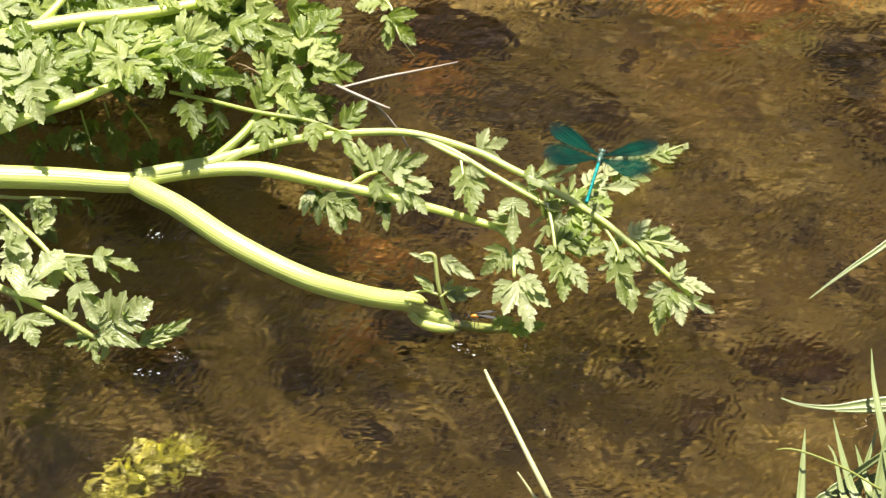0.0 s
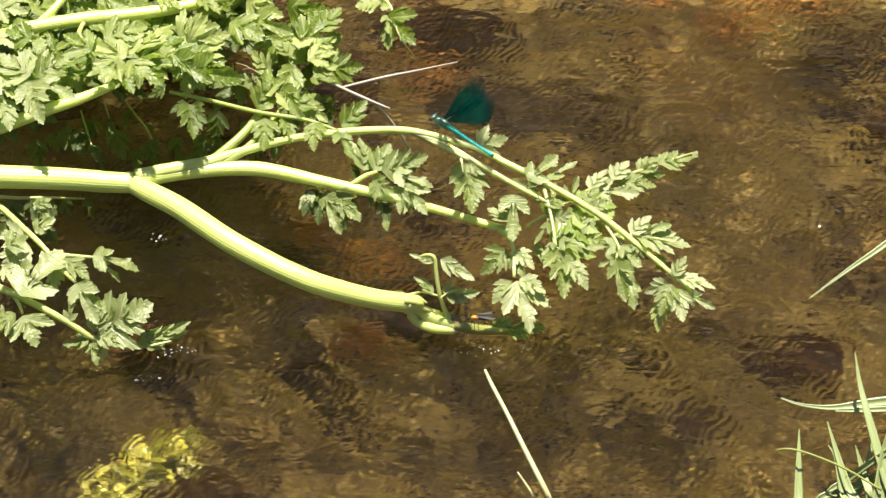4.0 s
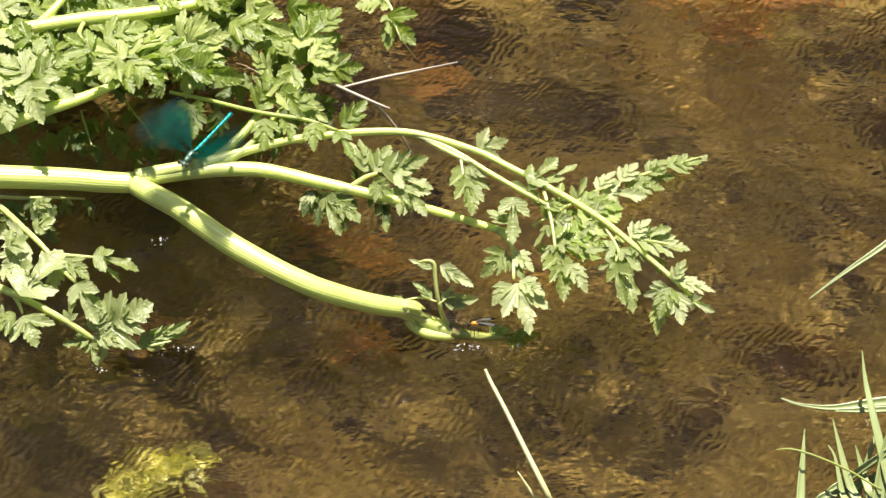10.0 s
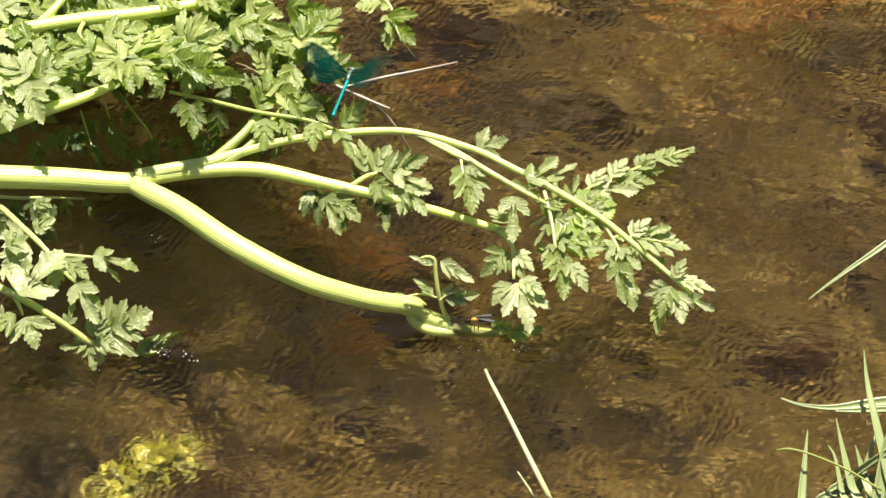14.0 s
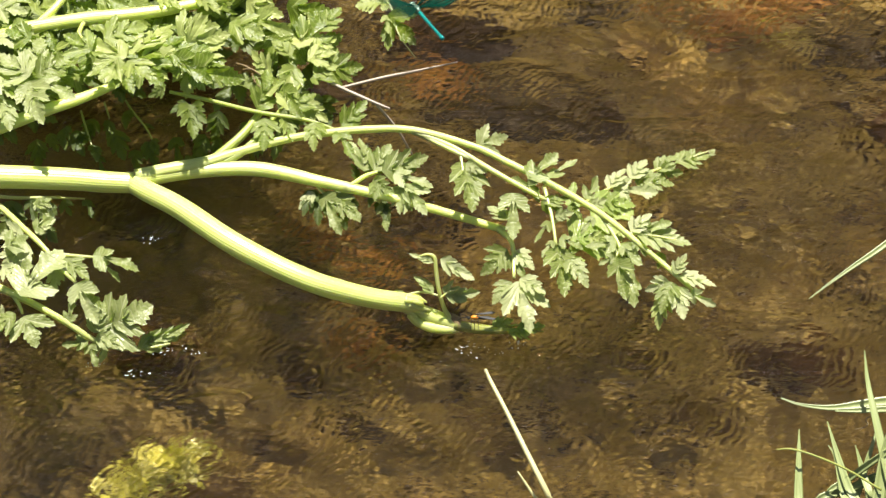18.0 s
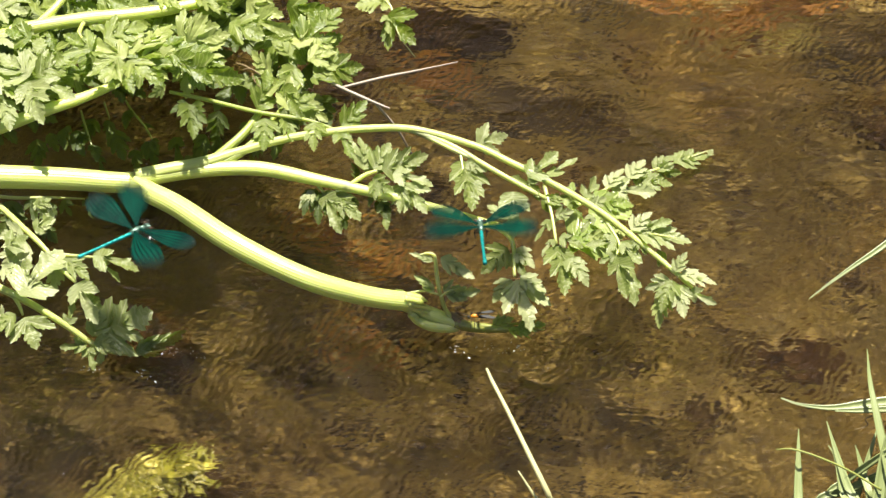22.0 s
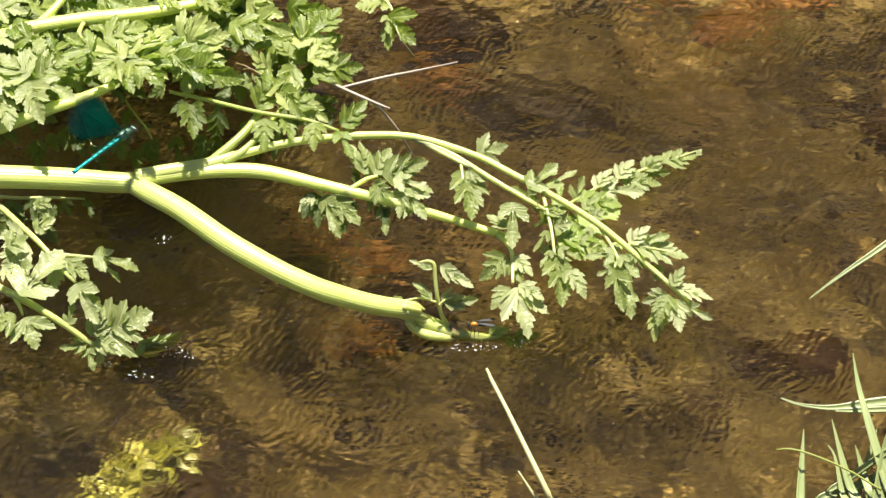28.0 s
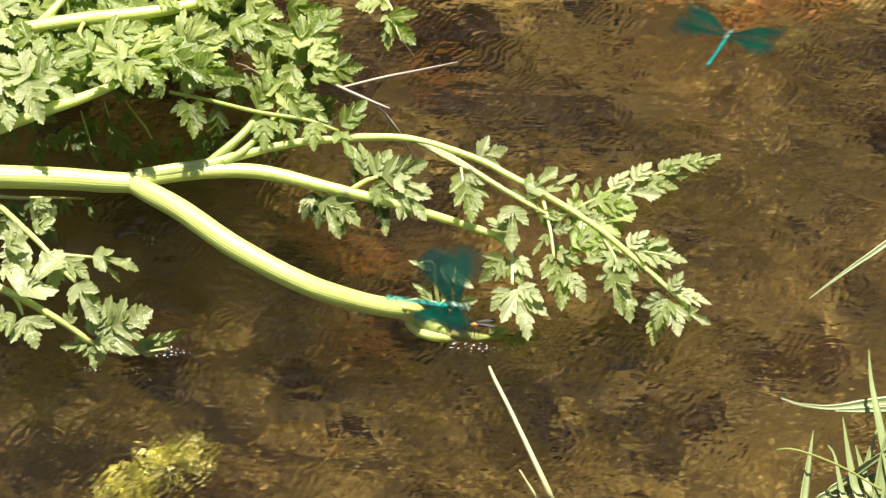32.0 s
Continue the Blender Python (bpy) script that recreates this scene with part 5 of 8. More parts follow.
part("blade", blades([((0.1977, -0.2278, 0.0400), .0030), ((0.2048, -0.2130, 0.0528), .0030), ((0.2121, -0.1954, 0.0665), .0018), ((0.2158, -0.1855, 0.0720), .0004)]), GRASS, tuft)
part("tendril", stems([((0.2151, -0.2191, 0.0665), .0006), ((0.1987, -0.2108, 0.0720), .0006), ((0.1819, -0.2060, 0.0775), .0006), ((0.1710, -0.2030, 0.0786), .0005), ((0.1639, -0.2025, 0.0775), .0003)], sides=6), TENDRIL, tuft, "thin yellowish curled grass stem")
part("dry_curl", stems([((0.2148, -0.1765, 0.0720), .0004), ((0.2111, -0.1782, 0.0709), .0004), ((0.2121, -0.1809, 0.0698), .0004), ((0.2086, -0.1826, 0.0693), .0003), ((0.2052, -0.1829, 0.0687), .0002)], sides=5), FRAY, tuft)

WEED_FOOT = (-0.2086, -0.1545, -0.0800)
weed = thing("water_weed", WEED_FOOT, "yellow-green water weed swaying under the surface", "water plant")
strand = part("strand", stems([((-0.2094, -0.1509, -0.0850), .0014), ((-0.1900, -0.1681, -0.0450), .0016), ((-0.1617, -0.1451, -0.0380), .0014), ((-0.1346, -0.1257, -0.0330), .0007)],
    [((-0.1952, -0.1641, -0.0600), .0012), ((-0.1759, -0.1546, -0.0420), .0012), ((-0.1458, -0.1340, -0.0350), .0008)], sides=7), WEED, weed)
weed_dice = random.Random(9)
for i in range(95):
    a = weed_dice.random() ** 0.8
    c = Vector((-0.1958, -0.1745, -0.0340)).lerp(Vector((-0.1391, -0.1230, -0.0300)), a) + Vector((weed_dice.gauss(0, 0.005), weed_dice.gauss(0, 0.0045), weed_dice.uniform(-0.010, 0.002)))
    w, size = weed_dice.gauss(0.6, 0.9), weed_dice.uniform(0.008, 0.018)
    d = Vector((math.cos(w), math.sin(w), weed_dice.uniform(-0.2, 0.3))) * size
    n = Vector((-d.y, d.x, 0)) * weed_dice.uniform(-0.5, 0.5)
    bm = bmesh.new()
    tube(bm, [(c, .0009), (c + d * 0.3 + n, weed_dice.uniform(.0014, .0026)), (c + d * 0.7 + n * 0.6, weed_dice.uniform(.0012, .0022)), (c + d, .0003)], 8, 0.0, 4, 0.45)
    part("weed_leaf", bm, WEED, strand)
moss = thing("water_weed", (0.2214, 0.2313, -0.0860), "small dull olive tuft of weed on the stream bed", "water plant")
moss_strand = part("strand", stems([((0.2026, 0.2250, -0.0860), .0010), ((0.2199, 0.2231, -0.0780), .0010), ((0.2377, 0.2194, -0.0780), .0006)], sides=6), WEED, moss)
for i in range(16):
    c = Vector((0.2217, 0.2231, -0.0780)) + Vector((weed_dice.gauss(0, 0.009), weed_dice.gauss(0, 0.005), 0))
    w = weed_dice.uniform(-0.9, 1.9)
    leaflet(moss_strand, c, c + Vector((math.cos(w), math.sin(w), 0.3)) * weed_dice.uniform(0.004, 0.009), 0.9, ROUND, WEED_DULL)


# ---- insects ----
def ball(bm, centre, size, detail=2, turn=None):
    m = Matrix.Translation(centre) @ (turn or Matrix()) @ Matrix.Diagonal((*size, 1))
    bmesh.ops.create_icosphere(bm, subdivisions=detail, radius=1.0, matrix=m)
    return bm


def wing_bm(length, width, side, sweep):
    """A broad rounded wing from the root outwards, slightly pleated; side -1 or 1, sweep in degrees forward."""
    bm = bmesh.new()
    uv = bm.loops.layers.uv.verify()
    rows, n, k = [], 16, 9
    for i in range(n + 1):
        s = i / n
        half = width * (0.10 + 0.90 * math.sin(min(1.0, s * 1.35) * math.pi / 2) ** 1.5) * (1 - max(0.0, (s - 0.62) / 0.38) ** 2.6) ** 0.5
        row = []
        for j in range(k):
            v = j / (k - 1)
            x, y = length * s, (0.42 - v) * 2 * half * (1.0 if v < 0.42 else 0.9)
            z = 0.0004 * (j % 2) - 0.05 * length * s * s
            a = radians(sweep)
            row.append((bm.verts.new((side * (x * math.cos(a) - y * math.sin(a)), x * math.sin(a) + y * math.cos(a), z)), s, v))
        rows.append(row)
    for a, b in zip(rows, rows[1:]):
        for j in range(k - 1):
            q = (a[j], a[j + 1], b[j + 1], b[j])
            f = bm.faces.new([w[0] for w in q])
            for lp, w in zip(f.loops, q):
                lp[uv].uv = (w[1], w[2])
    return bm


def demoiselle(label):
    """A demoiselle that faces +y, its thorax at the origin. Returns the thing and its four wings."""
    d = thing("demoiselle", (0, 0, 0), label, "damselfly", "demoiselles over the stream")
    part("thorax", ball(ball(bmesh.new(), (0, 0, 0), (0.0022, 0.0045, 0.0028)), (0, 0.0035, 0.0003), (0.0016, 0.0022, 0.0018)), BRONZE, d, "bronze-green metallic thorax")
    head = part("head", ball(bmesh.new(), (0, 0.0068, 0.0004), (0.0024, 0.0013, 0.0014)), BRONZE, d)
    for s in (-1, 1):
        part("eye", ball(bmesh.new(), (s * 0.0024, 0.0070, 0.0006), (0.0011, 0.0011, 0.0012)), EYE_DARK, head, "dark bulging eye")
        part("antenna", stems([((s * 0.0008, 0.0078, 0.0012), .00012), ((s * 0.0018, 0.0100, 0.0020), .00006)], sides=5), BLACK, head)
    rings = []
    for i in range(9):
        r = 0.00105 - 0.00005 * i if i < 6 else 0.00085 + 0.00012 * (i - 6)
        y = -0.0034 - 0.0037 * i
        rings += [((0, y, -0.0001 * i), r * 0.90), ((0, y - 0.0004, -0.0001 * i), r * 1.04), ((0, y - 0.0030, -0.0001 * i), r * 1.02)]
    bm = tube(bmesh.new(), rings, 10, 0.0, 2)
    part("abdomen", bm, TEAL, d, "slender bright turquoise abdomen")
    wings = []
    for y, length, width, sweep, back in ((0.0008, 0.0320, 0.0078, 40, 84), (-0.0022, 0.0305, 0.0086, -8, 45)):
        for s in (-1, 1):
            w = part("wing", wing_bm(length, width, s, sweep), WING, d, "broad dark metallic blue-green wing")
            w.location = (s * 0.0012, y, 0.0022)
            w["rest"] = tuple(w.location)
            wings.append((w, s, back))
    for s in (-1, 1):
        for j, y in enumerate((0.0030, 0.0015, 0.0002)):
            part("leg", stems([((s * 0.0010, y, -0.0018), .00022), ((s * 0.0032, y + 0.0012, -0.0035), .00016), ((s * 0.0028, y + 0.0020 - 0.001 * j, -0.0070), .00012)], sides=5), BLACK, d)
    return d, wings


flier, flier_wings = demoiselle("turquoise demoiselle with dark blue-green wings hovering over the plant")
rival, rival_wings = demoiselle("turquoise demoiselle with dark blue-green wings crossing the stream")

PERCH = (0.0166, -0.0658, 0.0100)
bug = thing("orange_insect", PERCH, "small black and orange insect resting on the torn stem", "insect")
P0 = Vector(PERCH)
part("thorax", ball(bmesh.new(), P0 + Vector((0.0005, 0, 0.002)), (0.0022, 0.0013, 0.0013)), ORANGE, bug, "orange thorax")
part("head", ball(bmesh.new(), P0 + Vector((-0.0026, -0.0002, 0.0016)), (0.0009, 0.0011, 0.0010)), BLACK, bug)
part("abdomen", ball(bmesh.new(), P0 + Vector((0.0058, 0.0002, 0.0014)), (0.0040, 0.0011, 0.0011)), BLACK, bug)
for s in (-1, 1):
    bm = wing_bm(0.011, 0.0010, 1, -8 if s < 0 else 12)
    bmesh.ops.translate(bm, verts=bm.verts, vec=P0 + Vector((0.0012, s * 0.0006, 0.0034)))
    part("wing", bm, BLACK, bug, "narrow dark folded wing")
    part("antenna", stems([(P0 + Vector((-0.0032, s * 0.0004, 0.0022)), .00018), (P0 + Vector((-0.0065, s * 0.0014, 0.0030)), .00014), (P0 + Vector((-0.0095, s * 0.0024, 0.0014)), .0001)], sides=5), BLACK, bug)
    for j in range(3):
        f = P0 + Vector((-0.0012 + 0.0018 * j, s * 0.0008, 0.0012))
        part("leg", stems([(f, .00020), (f + Vector((0, s * 0.0022, 0.0006)), .00016), (f + Vector((0.0006 * (j - 1), s * 0.0036, -0.0050)), .00012)], sides=5), BLACK, bug)


# ---- sun glints on bubbles and broken water, added as white specks where leaves and stem touch the stream ----
def glint_mesh(seed):
    rnd = random.Random(seed)
    bm = bmesh.new()
    for i in range(11):
        ball(bm, (rnd.gauss(0, 0.0034), rnd.gauss(0, 0.0016), 0), (0.0002 + 0.0009 * rnd.random() ** 3, 0.00015 + 0.0004 * rnd.random() ** 2, 0.0003), 1)
    me = bpy.data.meshes.new("bubbles")
    bm.to_mesh(me)
    bm.free()
    me.materials.append(GLINT)
    me.shade_smooth()
    return me


GLINT_MESHES = [glint_mesh(i) for i in range(5)]
bubbles = []
for i, place in enumerate(((0.0096, -0.0735, 0.0010), (0.0188, -0.0719, 0.0010), (0.0296, -0.0743, 0.0010), (0.0420, -0.0711, 0.0010), (-0.1875, -0.0862, 0.0010), (-0.1632, -0.0910, 0.0010), (-0.1519, -0.0783, 0.0010), (-0.1398, -0.0751, 0.0010), (-0.1596, 0.0081, 0.0010))):
    ob = new("foam_bubbles", GLINT_MESHES[i % 5])
    ob.location = place
    tagged(ob, "small white specks for sun glints on bubbles and broken water", "foam", "bubbles at the stem and leaves")
    bubbles.append((ob, Vector(place)))

# whatever lies under the surface takes the light that the waves gather
for ob in scene.objects:
    if ob.type == "MESH" and ob is not water:
        ob.cycles.is_caustics_receiver = True


# ---- everything that moves ----
def motions():
    # the stream
    walk(water, [(0.0, pose(0, 0, 0)), (32.0, pose(3.84, 0.0, 0))])
    # the plant's branches bob on the current, each about the fork
    walk(lower_stem, [
        (0, pose(0.1668, -0.1641, 0.1783, 0, -2.42, 0)), (0.5, pose(0.1668, -0.1641, 0.1783, 0, -2.59, 0)), (1, pose(0.1668, -0.1641, 0.1783, 0, -2.94, 0)), (1.5, pose(0.1668, -0.1641, 0.1783, 0, -3.11, 0)),
        (2, pose(0.1668, -0.1641, 0.1783, 0, -2.94, 0)), (2.5, pose(0.1668, -0.1641, 0.1783, 0, -2.07, 0)), (3, pose(0.1668, -0.1641, 0.1783, 0, -1.56, 0)), (3.5, pose(0.1668, -0.1641, 0.1783, 0, -2.07, 0)),
        (5.5, pose(0.1668, -0.1641, 0.1783, 0, -0.69, 0)), (6, pose(0.1668, -0.1641, 0.1783, 0, -0.17, 0)), (6.5, pose(0.1668, -0.1641, 0.1783, 0, -0.52, 0)), (7, pose(0.1668, -0.1641, 0.1783, 0, 0.35, 0)),
        (7.5, pose(0.1668, -0.1641, 0.1783, 0, 0.86, 0)), (8, pose(0.1668, -0.1641, 0.1783, 0, 0.52, 0)), (8.5, pose(0.1668, -0.1641, 0.1783, 0, 0.00, 0)), (9, pose(0.1668, -0.1641, 0.1783, 0, 0.00, 0)),
        (9.5, pose(0.1668, -0.1641, 0.1783, 0, 0.00, 0)), (10, pose(0.1668, -0.1641, 0.1783, 0, -0.17, 0)), (10.5, pose(0.1668, -0.1641, 0.1783, 0, 0.35, 0)), (11, pose(0.1668, -0.1641, 0.1783, 0, 0.35, 0)),
        (11.5, pose(0.1668, -0.1641, 0.1783, 0, 0.35, 0)), (12, pose(0.1668, -0.1641, 0.1783, 0, 0.00, 0)), (12.5, pose(0.1668, -0.1641, 0.1783, 0, -0.17, 0)), (13, pose(0.1668, -0.1641, 0.1783, 0, -0.69, 0)),
        (13.5, pose(0.1668, -0.1641, 0.1783, 0, -0.69, 0)), (14, pose(0.1668, -0.1641, 0.1783, 0, -1.38, 0)), (14.5, pose(0.1668, -0.1641, 0.1783, 0, -1.04, 0)), (16.5, pose(0.1668, -0.1641, 0.1783, 0, -1.56, 0)),
        (17, pose(0.1668, -0.1641, 0.1783, 0, -1.56, 0)), (17.5, pose(0.1668, -0.1641, 0.1783, 0, -2.42, 0)), (18, pose(0.1668, -0.1641, 0.1783, 0, -2.07, 0)), (18.5, pose(0.1668, -0.1641, 0.1783, 0, -2.42, 0)),
        (19, pose(0.1668, -0.1641, 0.1783, 0, -3.11, 0)), (19.5, pose(0.1668, -0.1641, 0.1783, 0, -2.94, 0)), (20, pose(0.1668, -0.1641, 0.1783, 0, -2.07, 0)), (20.5, pose(0.1668, -0.1641, 0.1783, 0, -1.90, 0)),
        (21, pose(0.1668, -0.1641, 0.1783, 0, -0.69, 0)), (21.5, pose(0.1668, -0.1641, 0.1783, 0, -1.04, 0)), (22, pose(0.1668, -0.1641, 0.1783, 0, -2.42, 0)), (22.5, pose(0.1668, -0.1641, 0.1783, 0, -2.42, 0)),
        (23, pose(0.1668, -0.1641, 0.1783, 0, -1.90, 0)), (23.5, pose(0.1668, -0.1641, 0.1783, 0, -1.38, 0)), (24, pose(0.1668, -0.1641, 0.1783, 0, -1.56, 0)), (24.5, pose(0.1668, -0.1641, 0.1783, 0, -1.38, 0)),
        (25, pose(0.1668, -0.1641, 0.1783, 0, -1.04, 0)), (25.5, pose(0.1668, -0.1641, 0.1783, 0, -1.21, 0)), (27.5, pose(0.1668, -0.1641, 0.1783, 0, -0.35, 0)), (28, pose(0.1668, -0.1641, 0.1783, 0, 0.00, 0)),
        (28.5, pose(0.1668, -0.1641, 0.1783, 0, 0.69, 0)), (29, pose(0.1668, -0.1641, 0.1783, 0, 0.69, 0)), (29.5, pose(0.1668, -0.1641, 0.1783, 0, 0.17, 0)), (30, pose(0.1668, -0.1641, 0.1783, 0, 0.17, 0)),
        (30.5, pose(0.1668, -0.1641, 0.1783, 0, 0.00, 0)), (31, pose(0.1668, -0.1641, 0.1783, 0, -0.17, 0)), (31.5, pose(0.1668, -0.1641, 0.1783, 0, 0.00, 0)), (32, pose(0.1668, -0.1641, 0.1783, 0, 0.17, 0)),
    ])
    walk(sprig, [
        (0, pose(0.1668, -0.1641, 0.1783, 0, -2.18, 0)), (0.5, pose(0.1668, -0.1641, 0.1783, 0, -2.34, 0)), (1, pose(0.1668, -0.1641, 0.1783, 0, -2.65, 0)), (1.5, pose(0.1668, -0.1641, 0.1783, 0, -2.81, 0)),
        (2, pose(0.1668, -0.1641, 0.1783, 0, -2.65, 0)), (2.5, pose(0.1668, -0.1641, 0.1783, 0, -1.87, 0)), (3, pose(0.1668, -0.1641, 0.1783, 0, -1.40, 0)), (3.5, pose(0.1668, -0.1641, 0.1783, 0, -1.87, 0)),
        (5.5, pose(0.1668, -0.1641, 0.1783, 0, -0.62, 0)), (6, pose(0.1668, -0.1641, 0.1783, 0, -0.16, 0)), (6.5, pose(0.1668, -0.1641, 0.1783, 0, -0.47, 0)), (7, pose(0.1668, -0.1641, 0.1783, 0, 0.31, 0)),
        (7.5, pose(0.1668, -0.1641, 0.1783, 0, 0.78, 0)), (8, pose(0.1668, -0.1641, 0.1783, 0, 0.47, 0)), (8.5, pose(0.1668, -0.1641, 0.1783, 0, 0.00, 0)), (9, pose(0.1668, -0.1641, 0.1783, 0, 0.00, 0)),
        (9.5, pose(0.1668, -0.1641, 0.1783, 0, 0.00, 0)), (10, pose(0.1668, -0.1641, 0.1783, 0, -0.16, 0)), (10.5, pose(0.1668, -0.1641, 0.1783, 0, 0.31, 0)), (11, pose(0.1668, -0.1641, 0.1783, 0, 0.31, 0)),
        (11.5, pose(0.1668, -0.1641, 0.1783, 0, 0.31, 0)), (12, pose(0.1668, -0.1641, 0.1783, 0, 0.00, 0)), (12.5, pose(0.1668, -0.1641, 0.1783, 0, -0.16, 0)), (13, pose(0.1668, -0.1641, 0.1783, 0, -0.62, 0)),
        (13.5, pose(0.1668, -0.1641, 0.1783, 0, -0.62, 0)), (14, pose(0.1668, -0.1641, 0.1783, 0, -1.25, 0)), (14.5, pose(0.1668, -0.1641, 0.1783, 0, -0.94, 0)), (16.5, pose(0.1668, -0.1641, 0.1783, 0, -1.40, 0)),
        (17, pose(0.1668, -0.1641, 0.1783, 0, -1.40, 0)), (17.5, pose(0.1668, -0.1641, 0.1783, 0, -2.18, 0)), (18, pose(0.1668, -0.1641, 0.1783, 0, -1.87, 0)), (18.5, pose(0.1668, -0.1641, 0.1783, 0, -2.18, 0)),
        (19, pose(0.1668, -0.1641, 0.1783, 0, -2.81, 0)), (19.5, pose(0.1668, -0.1641, 0.1783, 0, -2.65, 0)), (20, pose(0.1668, -0.1641, 0.1783, 0, -1.87, 0)), (20.5, pose(0.1668, -0.1641, 0.1783, 0, -1.72, 0)),
        (21, pose(0.1668, -0.1641, 0.1783, 0, -0.62, 0)), (21.5, pose(0.1668, -0.1641, 0.1783, 0, -0.94, 0)), (22, pose(0.1668, -0.1641, 0.1783, 0, -2.18, 0)), (22.5, pose(0.1668, -0.1641, 0.1783, 0, -2.18, 0)),
        (23, pose(0.1668, -0.1641, 0.1783, 0, -1.72, 0)), (23.5, pose(0.1668, -0.1641, 0.1783, 0, -1.25, 0)), (24, pose(0.1668, -0.1641, 0.1783, 0, -1.40, 0)), (24.5, pose(0.1668, -0.1641, 0.1783, 0, -1.25, 0)),
        (25, pose(0.1668, -0.1641, 0.1783, 0, -0.94, 0)), (25.5, pose(0.1668, -0.1641, 0.1783, 0, -1.09, 0)), (27.5, pose(0.1668, -0.1641, 0.1783, 0, -0.31, 0)), (28, pose(0.1668, -0.1641, 0.1783, 0, 0.00, 0)),
        (28.5, pose(0.1668, -0.1641, 0.1783, 0, 0.62, 0)), (29, pose(0.1668, -0.1641, 0.1783, 0, 0.62, 0)), (29.5, pose(0.1668, -0.1641, 0.1783, 0, 0.16, 0)), (30, pose(0.1668, -0.1641, 0.1783, 0, 0.16, 0)),
        (30.5, pose(0.1668, -0.1641, 0.1783, 0, 0.00, 0)), (31, pose(0.1668, -0.1641, 0.1783, 0, -0.16, 0)), (31.5, pose(0.1668, -0.1641, 0.1783, 0, 0.00, 0)), (32, pose(0.1668, -0.1641, 0.1783, 0, 0.16, 0)),
    ])
